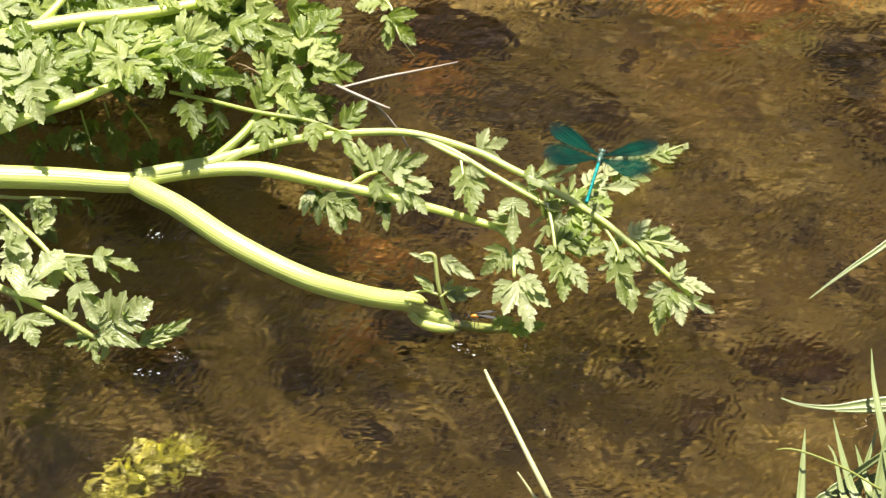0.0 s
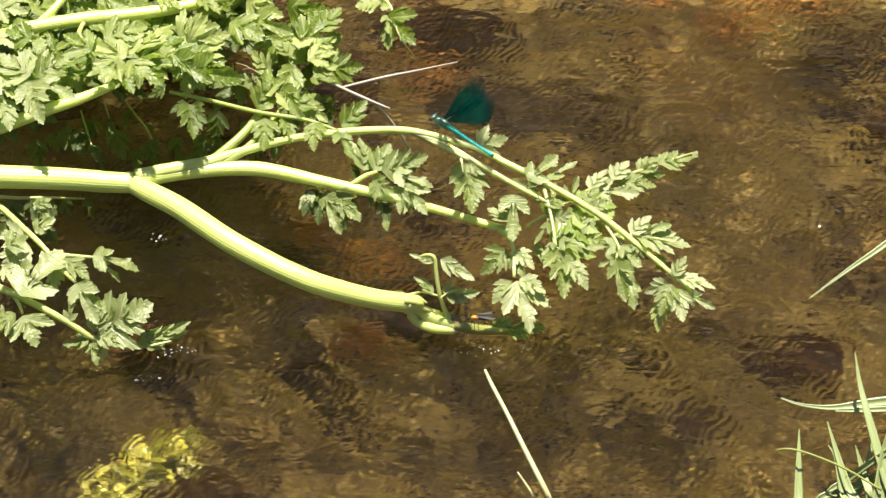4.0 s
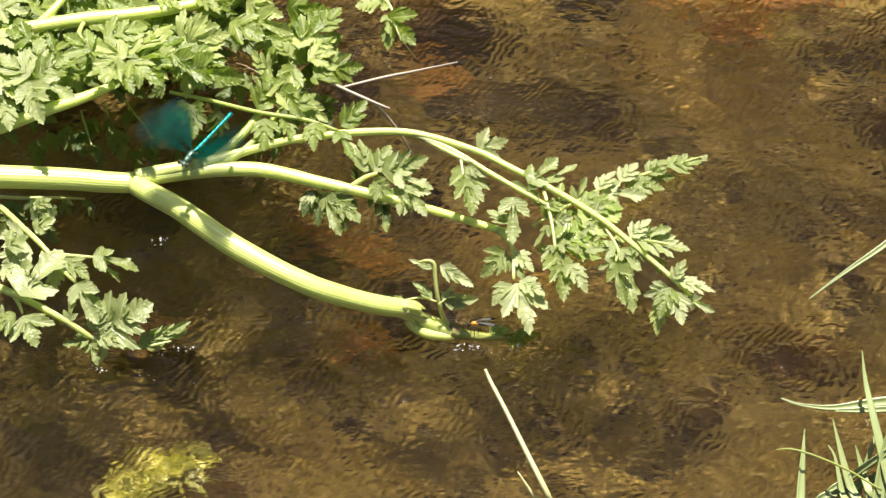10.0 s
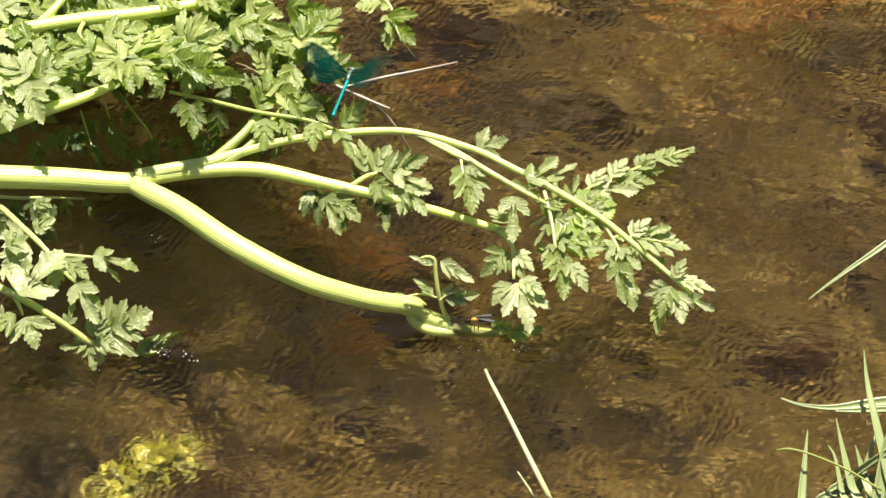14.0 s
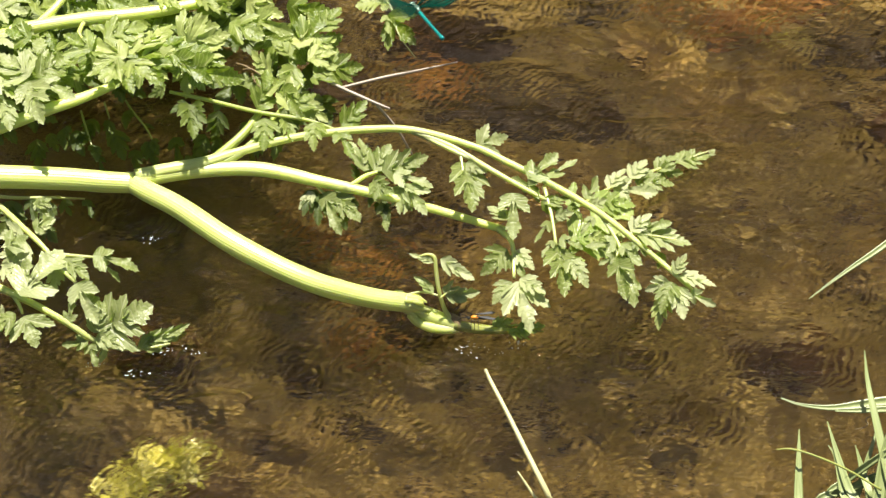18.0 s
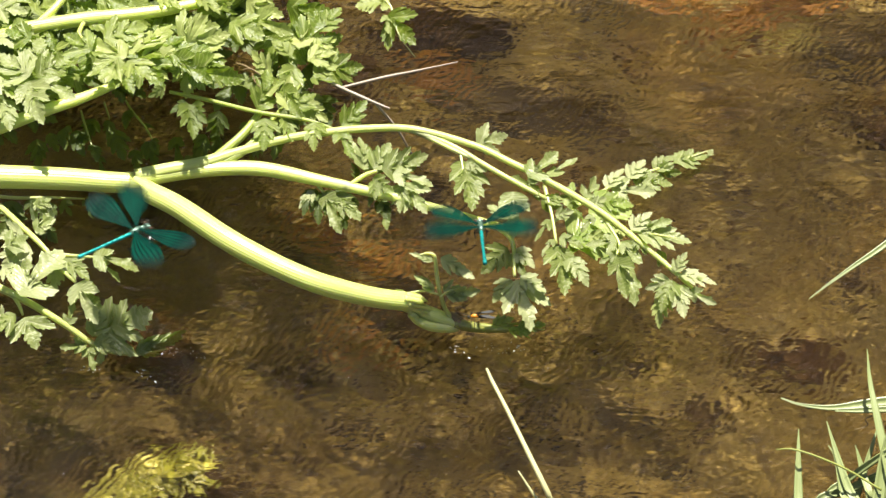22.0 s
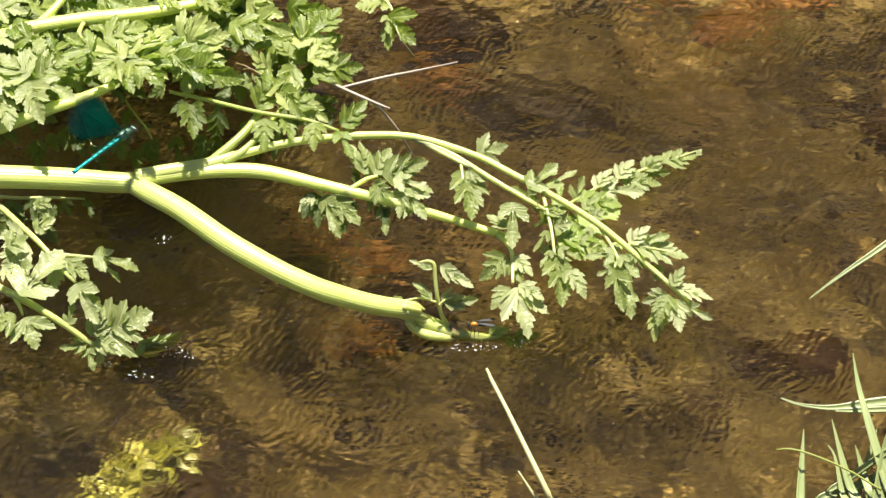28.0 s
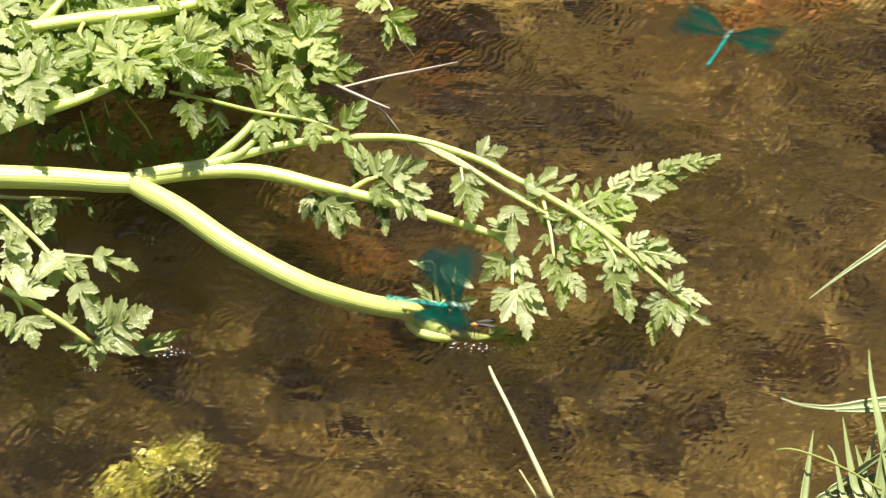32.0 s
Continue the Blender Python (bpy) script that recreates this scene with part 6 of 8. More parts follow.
    walk(middle_branch, [
        (0, pose(0.1668, -0.1641, 0.1783, 0, -1.17, 0)), (0.5, pose(0.1668, -0.1641, 0.1783, 0, -1.56, 0)), (1, pose(0.1668, -0.1641, 0.1783, 0, -1.82, 0)), (1.5, pose(0.1668, -0.1641, 0.1783, 0, -1.82, 0)),
        (2, pose(0.1668, -0.1641, 0.1783, 0, -1.82, 0)), (2.5, pose(0.1668, -0.1641, 0.1783, 0, -1.43, 0)), (3, pose(0.1668, -0.1641, 0.1783, 0, -0.39, 0)), (3.5, pose(0.1668, -0.1641, 0.1783, 0, -1.17, 0)),
        (5.5, pose(0.1668, -0.1641, 0.1783, 0, -0.65, 0)), (6, pose(0.1668, -0.1641, 0.1783, 0, -0.13, 0)), (6.5, pose(0.1668, -0.1641, 0.1783, 0, -0.13, 0)), (7, pose(0.1668, -0.1641, 0.1783, 0, -0.13, 0)),
        (7.5, pose(0.1668, -0.1641, 0.1783, 0, 0.78, 0)), (8, pose(0.1668, -0.1641, 0.1783, 0, 0.26, 0)), (8.5, pose(0.1668, -0.1641, 0.1783, 0, -0.39, 0)), (9, pose(0.1668, -0.1641, 0.1783, 0, 0.26, 0)),
        (9.5, pose(0.1668, -0.1641, 0.1783, 0, 0.00, 0)), (10, pose(0.1668, -0.1641, 0.1783, 0, -0.65, 0)), (10.5, pose(0.1668, -0.1641, 0.1783, 0, 0.26, 0)), (11, pose(0.1668, -0.1641, 0.1783, 0, 0.26, 0)),
        (11.5, pose(0.1668, -0.1641, 0.1783, 0, 0.00, 0)), (12, pose(0.1668, -0.1641, 0.1783, 0, 0.39, 0)), (12.5, pose(0.1668, -0.1641, 0.1783, 0, -0.39, 0)), (13, pose(0.1668, -0.1641, 0.1783, 0, -0.39, 0)),
        (13.5, pose(0.1668, -0.1641, 0.1783, 0, -0.13, 0)), (14, pose(0.1668, -0.1641, 0.1783, 0, -0.78, 0)), (14.5, pose(0.1668, -0.1641, 0.1783, 0, -0.65, 0)), (16.5, pose(0.1668, -0.1641, 0.1783, 0, -1.04, 0)),
        (17, pose(0.1668, -0.1641, 0.1783, 0, -0.78, 0)), (17.5, pose(0.1668, -0.1641, 0.1783, 0, -1.17, 0)), (18, pose(0.1668, -0.1641, 0.1783, 0, -1.04, 0)), (18.5, pose(0.1668, -0.1641, 0.1783, 0, -0.78, 0)),
        (19, pose(0.1668, -0.1641, 0.1783, 0, -1.56, 0)), (19.5, pose(0.1668, -0.1641, 0.1783, 0, -1.43, 0)), (20, pose(0.1668, -0.1641, 0.1783, 0, -1.04, 0)), (20.5, pose(0.1668, -0.1641, 0.1783, 0, -0.78, 0)),
        (21, pose(0.1668, -0.1641, 0.1783, 0, -0.39, 0)), (21.5, pose(0.1668, -0.1641, 0.1783, 0, 0.00, 0)), (22, pose(0.1668, -0.1641, 0.1783, 0, -1.43, 0)), (22.5, pose(0.1668, -0.1641, 0.1783, 0, -1.43, 0)),
        (23, pose(0.1668, -0.1641, 0.1783, 0, -0.65, 0)), (23.5, pose(0.1668, -0.1641, 0.1783, 0, -1.17, 0)), (24, pose(0.1668, -0.1641, 0.1783, 0, -0.52, 0)), (24.5, pose(0.1668, -0.1641, 0.1783, 0, -0.91, 0)),
        (25, pose(0.1668, -0.1641, 0.1783, 0, -0.52, 0)), (25.5, pose(0.1668, -0.1641, 0.1783, 0, -0.78, 0)), (27.5, pose(0.1668, -0.1641, 0.1783, 0, -0.52, 0)), (28, pose(0.1668, -0.1641, 0.1783, 0, 0.26, 0)),
        (28.5, pose(0.1668, -0.1641, 0.1783, 0, 0.26, 0)), (29, pose(0.1668, -0.1641, 0.1783, 0, 0.39, 0)), (29.5, pose(0.1668, -0.1641, 0.1783, 0, 0.26, 0)), (30, pose(0.1668, -0.1641, 0.1783, 0, -0.13, 0)),
        (30.5, pose(0.1668, -0.1641, 0.1783, 0, -0.13, 0)), (31, pose(0.1668, -0.1641, 0.1783, 0, 0.00, 0)), (31.5, pose(0.1668, -0.1641, 0.1783, 0, -0.13, 0)), (32, pose(0.1668, -0.1641, 0.1783, 0, 0.65, 0)),
    ])
    walk(arch_branch, [
        (0, pose(0.1668, -0.1641, 0.1783, 0, -0.79, 0)), (0.5, pose(0.1668, -0.1641, 0.1783, 0, -2.03, 0)), (1, pose(0.1668, -0.1641, 0.1783, 0, -1.85, 0)), (1.5, pose(0.1668, -0.1641, 0.1783, 0, -1.59, 0)),
        (2, pose(0.1668, -0.1641, 0.1783, 0, -1.85, 0)), (2.5, pose(0.1668, -0.1641, 0.1783, 0, -1.85, 0)), (3, pose(0.1668, -0.1641, 0.1783, 0, 0.00, 0)), (3.5, pose(0.1668, -0.1641, 0.1783, 0, -1.41, 0)),
        (5.5, pose(0.1668, -0.1641, 0.1783, 0, -0.79, 0)), (6, pose(0.1668, -0.1641, 0.1783, 0, 0.00, 0)), (6.5, pose(0.1668, -0.1641, 0.1783, 0, 0.26, 0)), (7, pose(0.1668, -0.1641, 0.1783, 0, -0.53, 0)),
        (7.5, pose(0.1668, -0.1641, 0.1783, 0, 0.97, 0)), (8, pose(0.1668, -0.1641, 0.1783, 0, 0.18, 0)), (8.5, pose(0.1668, -0.1641, 0.1783, 0, -0.53, 0)), (9, pose(0.1668, -0.1641, 0.1783, 0, 0.26, 0)),
        (9.5, pose(0.1668, -0.1641, 0.1783, 0, -0.09, 0)), (10, pose(0.1668, -0.1641, 0.1783, 0, -0.88, 0)), (10.5, pose(0.1668, -0.1641, 0.1783, 0, 0.18, 0)), (11, pose(0.1668, -0.1641, 0.1783, 0, 0.00, 0)),
        (11.5, pose(0.1668, -0.1641, 0.1783, 0, -0.09, 0)), (12, pose(0.1668, -0.1641, 0.1783, 0, 0.62, 0)), (12.5, pose(0.1668, -0.1641, 0.1783, 0, -0.79, 0)), (13, pose(0.1668, -0.1641, 0.1783, 0, -0.53, 0)),
        (13.5, pose(0.1668, -0.1641, 0.1783, 0, -0.53, 0)), (14, pose(0.1668, -0.1641, 0.1783, 0, -1.06, 0)), (14.5, pose(0.1668, -0.1641, 0.1783, 0, -0.79, 0)), (16.5, pose(0.1668, -0.1641, 0.1783, 0, -1.32, 0)),
        (17, pose(0.1668, -0.1641, 0.1783, 0, -1.06, 0)), (17.5, pose(0.1668, -0.1641, 0.1783, 0, -1.06, 0)), (18, pose(0.1668, -0.1641, 0.1783, 0, -1.76, 0)), (18.5, pose(0.1668, -0.1641, 0.1783, 0, -1.41, 0)),
        (19, pose(0.1668, -0.1641, 0.1783, 0, -2.29, 0)), (19.5, pose(0.1668, -0.1641, 0.1783, 0, -2.03, 0)), (20, pose(0.1668, -0.1641, 0.1783, 0, -1.41, 0)), (20.5, pose(0.1668, -0.1641, 0.1783, 0, -1.06, 0)),
        (21, pose(0.1668, -0.1641, 0.1783, 0, -0.88, 0)), (21.5, pose(0.1668, -0.1641, 0.1783, 0, 0.00, 0)), (22, pose(0.1668, -0.1641, 0.1783, 0, -2.03, 0)), (22.5, pose(0.1668, -0.1641, 0.1783, 0, -2.29, 0)),
        (23, pose(0.1668, -0.1641, 0.1783, 0, -0.35, 0)), (23.5, pose(0.1668, -0.1641, 0.1783, 0, -1.76, 0)), (24, pose(0.1668, -0.1641, 0.1783, 0, -0.53, 0)), (24.5, pose(0.1668, -0.1641, 0.1783, 0, -1.15, 0)),
        (25, pose(0.1668, -0.1641, 0.1783, 0, -0.53, 0)), (25.5, pose(0.1668, -0.1641, 0.1783, 0, -1.15, 0)), (27.5, pose(0.1668, -0.1641, 0.1783, 0, -0.88, 0)), (28, pose(0.1668, -0.1641, 0.1783, 0, 0.26, 0)),
        (28.5, pose(0.1668, -0.1641, 0.1783, 0, 0.18, 0)), (29, pose(0.1668, -0.1641, 0.1783, 0, 0.44, 0)), (29.5, pose(0.1668, -0.1641, 0.1783, 0, 0.26, 0)), (30, pose(0.1668, -0.1641, 0.1783, 0, -0.26, 0)),
        (30.5, pose(0.1668, -0.1641, 0.1783, 0, -0.35, 0)), (31, pose(0.1668, -0.1641, 0.1783, 0, 0.00, 0)), (31.5, pose(0.1668, -0.1641, 0.1783, 0, -0.53, 0)), (32, pose(0.1668, -0.1641, 0.1783, 0, 0.97, 0)),
    ])
    walk(frond, [
        (0, pose(0.3922, -0.1667, 0.1490, 0, 0, 5.74)), (1, pose(0.3973, -0.1667, 0.1490, 0, 0, 1.91)), (2, pose(0.4019, -0.1667, 0.1490, 0, 0, 4.64)),
        (3, pose(0.3922, -0.1667, 0.1490, 0, 0, 1.09)), (5.5, pose(0.3914, -0.1667, 0.1490, 0, 0, 3.00)), (6, pose(0.3909, -0.1667, 0.1490, 0, 0, 3.55)),
        (6.5, pose(0.3879, -0.1667, 0.1490, 0, 0, 3.82)), (7, pose(0.3897, -0.1667, 0.1490, 0, 0, 3.82)), (7.5, pose(0.3955, -0.1667, 0.1490, 0, 0, 1.37)),
        (8, pose(0.4022, -0.1667, 0.1490, 0, 0, -1.91)), (8.5, pose(0.4029, -0.1667, 0.1490, 0, 0, -4.64)), (9, pose(0.4016, -0.1667, 0.1490, 0, 0, -0.27)),
        (9.5, pose(0.3976, -0.1667, 0.1490, 0, 0, -0.82)), (10, pose(0.3948, -0.1667, 0.1490, 0, 0, -0.27)), (10.5, pose(0.3897, -0.1667, 0.1490, 0, 0, 0.82)),
        (11, pose(0.3937, -0.1667, 0.1490, 0, 0, 1.37)), (11.5, pose(0.3945, -0.1667, 0.1490, 0, 0, -1.09)), (12, pose(0.3991, -0.1667, 0.1490, 0, 0, -1.64)),
        (12.5, pose(0.3988, -0.1667, 0.1490, 0, 0, -0.27)), (13, pose(0.3994, -0.1667, 0.1490, 0, 0, 1.91)), (13.5, pose(0.3948, -0.1667, 0.1490, 0, 0, 2.46)),
        (14, pose(0.3930, -0.1667, 0.1490, 0, 0, 3.82)), (14.5, pose(0.3925, -0.1667, 0.1490, 0, 0, 2.19)), (16.5, pose(0.3937, -0.1667, 0.1490, 0, 0, 3.55)),
        (17, pose(0.4019, -0.1667, 0.1490, 0, 0, -1.09)), (17.5, pose(0.4034, -0.1667, 0.1490, 0, 0, -1.37)), (18, pose(0.4029, -0.1667, 0.1490, 0, 0, 2.46)),
        (19, pose(0.4011, -0.1667, 0.1490, 0, 0, 2.46)), (20, pose(0.3884, -0.1667, 0.1490, 0, 0, -0.27)), (21, pose(0.3960, -0.1667, 0.1490, 0, 0, -1.64)),
        (22, pose(0.4019, -0.1667, 0.1490, 0, 0, 2.46)), (23, pose(0.3884, -0.1667, 0.1490, 0, 0, 6.28)), (24, pose(0.3935, -0.1667, 0.1490, 0, 0, 2.46)),
        (25, pose(0.3960, -0.1667, 0.1490, 0, 0, 2.46)), (27.5, pose(0.3973, -0.1667, 0.1490, 0, 0, 1.09)), (28, pose(0.3953, -0.1667, 0.1490, 0, 0, 2.46)),
        (29, pose(0.3973, -0.1667, 0.1490, 0, 0, -0.27)), (30, pose(0.3999, -0.1667, 0.1490, 0, 0, 1.09)), (31, pose(0.3986, -0.1667, 0.1490, 0, 0, 1.09)),
        (32, pose(0.4032, -0.1667, 0.1490, 0, 0, 0.27)),
    ])
    walk(low_stalk, [
        (0, pose(0.0674, -0.1132, 0.1140, 0, -3.78, 0)), (0.5, pose(0.0674, -0.1132, 0.1140, 0, -5.04, 0)), (1, pose(0.0674, -0.1132, 0.1140, 0, 0.00, 0)), (1.5, pose(0.0674, -0.1132, 0.1140, 0, 0.84, 0)),
        (2, pose(0.0674, -0.1132, 0.1140, 0, -5.04, 0)), (2.5, pose(0.0674, -0.1132, 0.1140, 0, -0.84, 0)), (3, pose(0.0674, -0.1132, 0.1140, 0, -3.78, 0)), (3.5, pose(0.0674, -0.1132, 0.1140, 0, -2.52, 0)),
        (5.5, pose(0.0674, -0.1132, 0.1140, 0, -2.52, 0)), (6, pose(0.0674, -0.1132, 0.1140, 0, -5.04, 0)), (6.5, pose(0.0674, -0.1132, 0.1140, 0, -4.62, 0)), (7, pose(0.0674, -0.1132, 0.1140, 0, -2.10, 0)),
        (7.5, pose(0.0674, -0.1132, 0.1140, 0, -2.52, 0)), (8, pose(0.0674, -0.1132, 0.1140, 0, -0.84, 0)), (8.5, pose(0.0674, -0.1132, 0.1140, 0, 0.84, 0)), (9, pose(0.0674, -0.1132, 0.1140, 0, 0.84, 0)),
        (9.5, pose(0.0674, -0.1132, 0.1140, 0, 2.10, 0)), (10, pose(0.0674, -0.1132, 0.1140, 0, -2.52, 0)), (10.5, pose(0.0674, -0.1132, 0.1140, 0, -2.52, 0)), (11, pose(0.0674, -0.1132, 0.1140, 0, -5.04, 0)),
        (11.5, pose(0.0674, -0.1132, 0.1140, 0, 0.84, 0)), (12, pose(0.0674, -0.1132, 0.1140, 0, 0.84, 0)), (12.5, pose(0.0674, -0.1132, 0.1140, 0, 0.00, 0)), (13, pose(0.0674, -0.1132, 0.1140, 0, 0.84, 0)),
        (13.5, pose(0.0674, -0.1132, 0.1140, 0, 0.84, 0)), (14, pose(0.0674, -0.1132, 0.1140, 0, 2.10, 0)), (14.5, pose(0.0674, -0.1132, 0.1140, 0, -2.10, 0)), (16.5, pose(0.0674, -0.1132, 0.1140, 0, -0.84, 0)),
        (17, pose(0.0674, -0.1132, 0.1140, 0, 0.00, 0)), (17.5, pose(0.0674, -0.1132, 0.1140, 0, -4.62, 0)), (18, pose(0.0674, -0.1132, 0.1140, 0, -1.26, 0)), (18.5, pose(0.0674, -0.1132, 0.1140, 0, -3.78, 0)),
        (19, pose(0.0674, -0.1132, 0.1140, 0, -1.26, 0)), (19.5, pose(0.0674, -0.1132, 0.1140, 0, -1.26, 0)), (20, pose(0.0674, -0.1132, 0.1140, 0, -2.52, 0)), (20.5, pose(0.0674, -0.1132, 0.1140, 0, -1.26, 0)),
        (21, pose(0.0674, -0.1132, 0.1140, 0, -2.52, 0)), (21.5, pose(0.0674, -0.1132, 0.1140, 0, 0.00, 0)), (22, pose(0.0674, -0.1132, 0.1140, 0, 2.10, 0)), (22.5, pose(0.0674, -0.1132, 0.1140, 0, -3.78, 0)),
        (23, pose(0.0674, -0.1132, 0.1140, 0, 1.26, 0)), (23.5, pose(0.0674, -0.1132, 0.1140, 0, 0.00, 0)), (24, pose(0.0674, -0.1132, 0.1140, 0, -1.26, 0)), (24.5, pose(0.0674, -0.1132, 0.1140, 0, 0.00, 0)),
        (25, pose(0.0674, -0.1132, 0.1140, 0, 1.26, 0)), (25.5, pose(0.0674, -0.1132, 0.1140, 0, -2.52, 0)), (27.5, pose(0.0674, -0.1132, 0.1140, 0, -3.36, 0)), (28, pose(0.0674, -0.1132, 0.1140, 0, 2.52, 0)),
        (28.5, pose(0.0674, -0.1132, 0.1140, 0, -1.26, 0)), (29, pose(0.0674, -0.1132, 0.1140, 0, -2.10, 0)), (29.5, pose(0.0674, -0.1132, 0.1140, 0, 0.84, 0)), (30, pose(0.0674, -0.1132, 0.1140, 0, -2.10, 0)),
        (30.5, pose(0.0674, -0.1132, 0.1140, 0, 0.00, 0)), (31, pose(0.0674, -0.1132, 0.1140, 0, 0.84, 0)), (31.5, pose(0.0674, -0.1132, 0.1140, 0, 2.52, 0)), (32, pose(0.0674, -0.1132, 0.1140, 0, 1.26, 0)),
    ])
    walk(straw, [
        (0, pose(0.0638, -0.2241, 0.0300, 0, 0.66, 0)), (0.5, pose(0.0638, -0.2241, 0.0300, 0, -0.83, 0)), (1, pose(0.0638, -0.2241, 0.0300, 0, 1.49, 0)), (1.5, pose(0.0638, -0.2241, 0.0300, 0, 0.17, 0)),
        (2, pose(0.0638, -0.2241, 0.0300, 0, -1.33, 0)), (2.5, pose(0.0638, -0.2241, 0.0300, 0, 2.16, 0)), (3, pose(0.0638, -0.2241, 0.0300, 0, -0.33, 0)), (3.5, pose(0.0638, -0.2241, 0.0300, 0, 0.00, 0)),
        (5.5, pose(0.0638, -0.2241, 0.0300, 0, 2.49, 0)), (6, pose(0.0638, -0.2241, 0.0300, 0, 1.16, 0)), (6.5, pose(0.0638, -0.2241, 0.0300, 0, 0.50, 0)), (7, pose(0.0638, -0.2241, 0.0300, 0, 2.49, 0)),
        (7.5, pose(0.0638, -0.2241, 0.0300, 0, 0.00, 0)), (8, pose(0.0638, -0.2241, 0.0300, 0, 2.66, 0)), (8.5, pose(0.0638, -0.2241, 0.0300, 0, 2.99, 0)), (9, pose(0.0638, -0.2241, 0.0300, 0, 0.00, 0)),
        (9.5, pose(0.0638, -0.2241, 0.0300, 0, 2.99, 0)), (10, pose(0.0638, -0.2241, 0.0300, 0, 1.00, 0)), (10.5, pose(0.0638, -0.2241, 0.0300, 0, -0.33, 0)), (11, pose(0.0638, -0.2241, 0.0300, 0, 2.16, 0)),
        (11.5, pose(0.0638, -0.2241, 0.0300, 0, -0.33, 0)), (12, pose(0.0638, -0.2241, 0.0300, 0, -0.33, 0)), (12.5, pose(0.0638, -0.2241, 0.0300, 0, 0.50, 0)), (13, pose(0.0638, -0.2241, 0.0300, 0, 1.66, 0)),
        (13.5, pose(0.0638, -0.2241, 0.0300, 0, -1.83, 0)), (14, pose(0.0638, -0.2241, 0.0300, 0, 1.00, 0)), (14.5, pose(0.0638, -0.2241, 0.0300, 0, 1.99, 0)), (16.5, pose(0.0638, -0.2241, 0.0300, 0, 0.50, 0)),
        (17, pose(0.0638, -0.2241, 0.0300, 0, 2.49, 0)), (17.5, pose(0.0638, -0.2241, 0.0300, 0, 2.16, 0)), (18, pose(0.0638, -0.2241, 0.0300, 0, 1.16, 0)), (18.5, pose(0.0638, -0.2241, 0.0300, 0, 2.49, 0)),
        (19, pose(0.0638, -0.2241, 0.0300, 0, 1.16, 0)), (19.5, pose(0.0638, -0.2241, 0.0300, 0, -0.66, 0)), (20, pose(0.0638, -0.2241, 0.0300, 0, 2.49, 0)), (20.5, pose(0.0638, -0.2241, 0.0300, 0, 2.99, 0)),
        (21, pose(0.0638, -0.2241, 0.0300, 0, -0.66, 0)), (21.5, pose(0.0638, -0.2241, 0.0300, 0, 1.99, 0)), (22, pose(0.0638, -0.2241, 0.0300, 0, 2.16, 0)), (22.5, pose(0.0638, -0.2241, 0.0300, 0, 0.66, 0)),
        (23, pose(0.0638, -0.2241, 0.0300, 0, 1.49, 0)), (23.5, pose(0.0638, -0.2241, 0.0300, 0, 1.49, 0)), (24, pose(0.0638, -0.2241, 0.0300, 0, 0.50, 0)), (24.5, pose(0.0638, -0.2241, 0.0300, 0, 1.99, 0)),
        (25, pose(0.0638, -0.2241, 0.0300, 0, -0.66, 0)), (25.5, pose(0.0638, -0.2241, 0.0300, 0, 0.66, 0)), (27.5, pose(0.0638, -0.2241, 0.0300, 0, 1.00, 0)), (28, pose(0.0638, -0.2241, 0.0300, 0, 2.16, 0)),
        (28.5, pose(0.0638, -0.2241, 0.0300, 0, 1.66, 0)), (29, pose(0.0638, -0.2241, 0.0300, 0, 3.65, 0)), (29.5, pose(0.0638, -0.2241, 0.0300, 0, 3.65, 0)), (30, pose(0.0638, -0.2241, 0.0300, 0, 0.17, 0)),
        (30.5, pose(0.0638, -0.2241, 0.0300, 0, 2.99, 0)), (31, pose(0.0638, -0.2241, 0.0300, 0, 1.16, 0)), (31.5, pose(0.0638, -0.2241, 0.0300, 0, 1.66, 0)), (32, pose(0.0638, -0.2241, 0.0300, 0, 4.32, 0)),
    ])
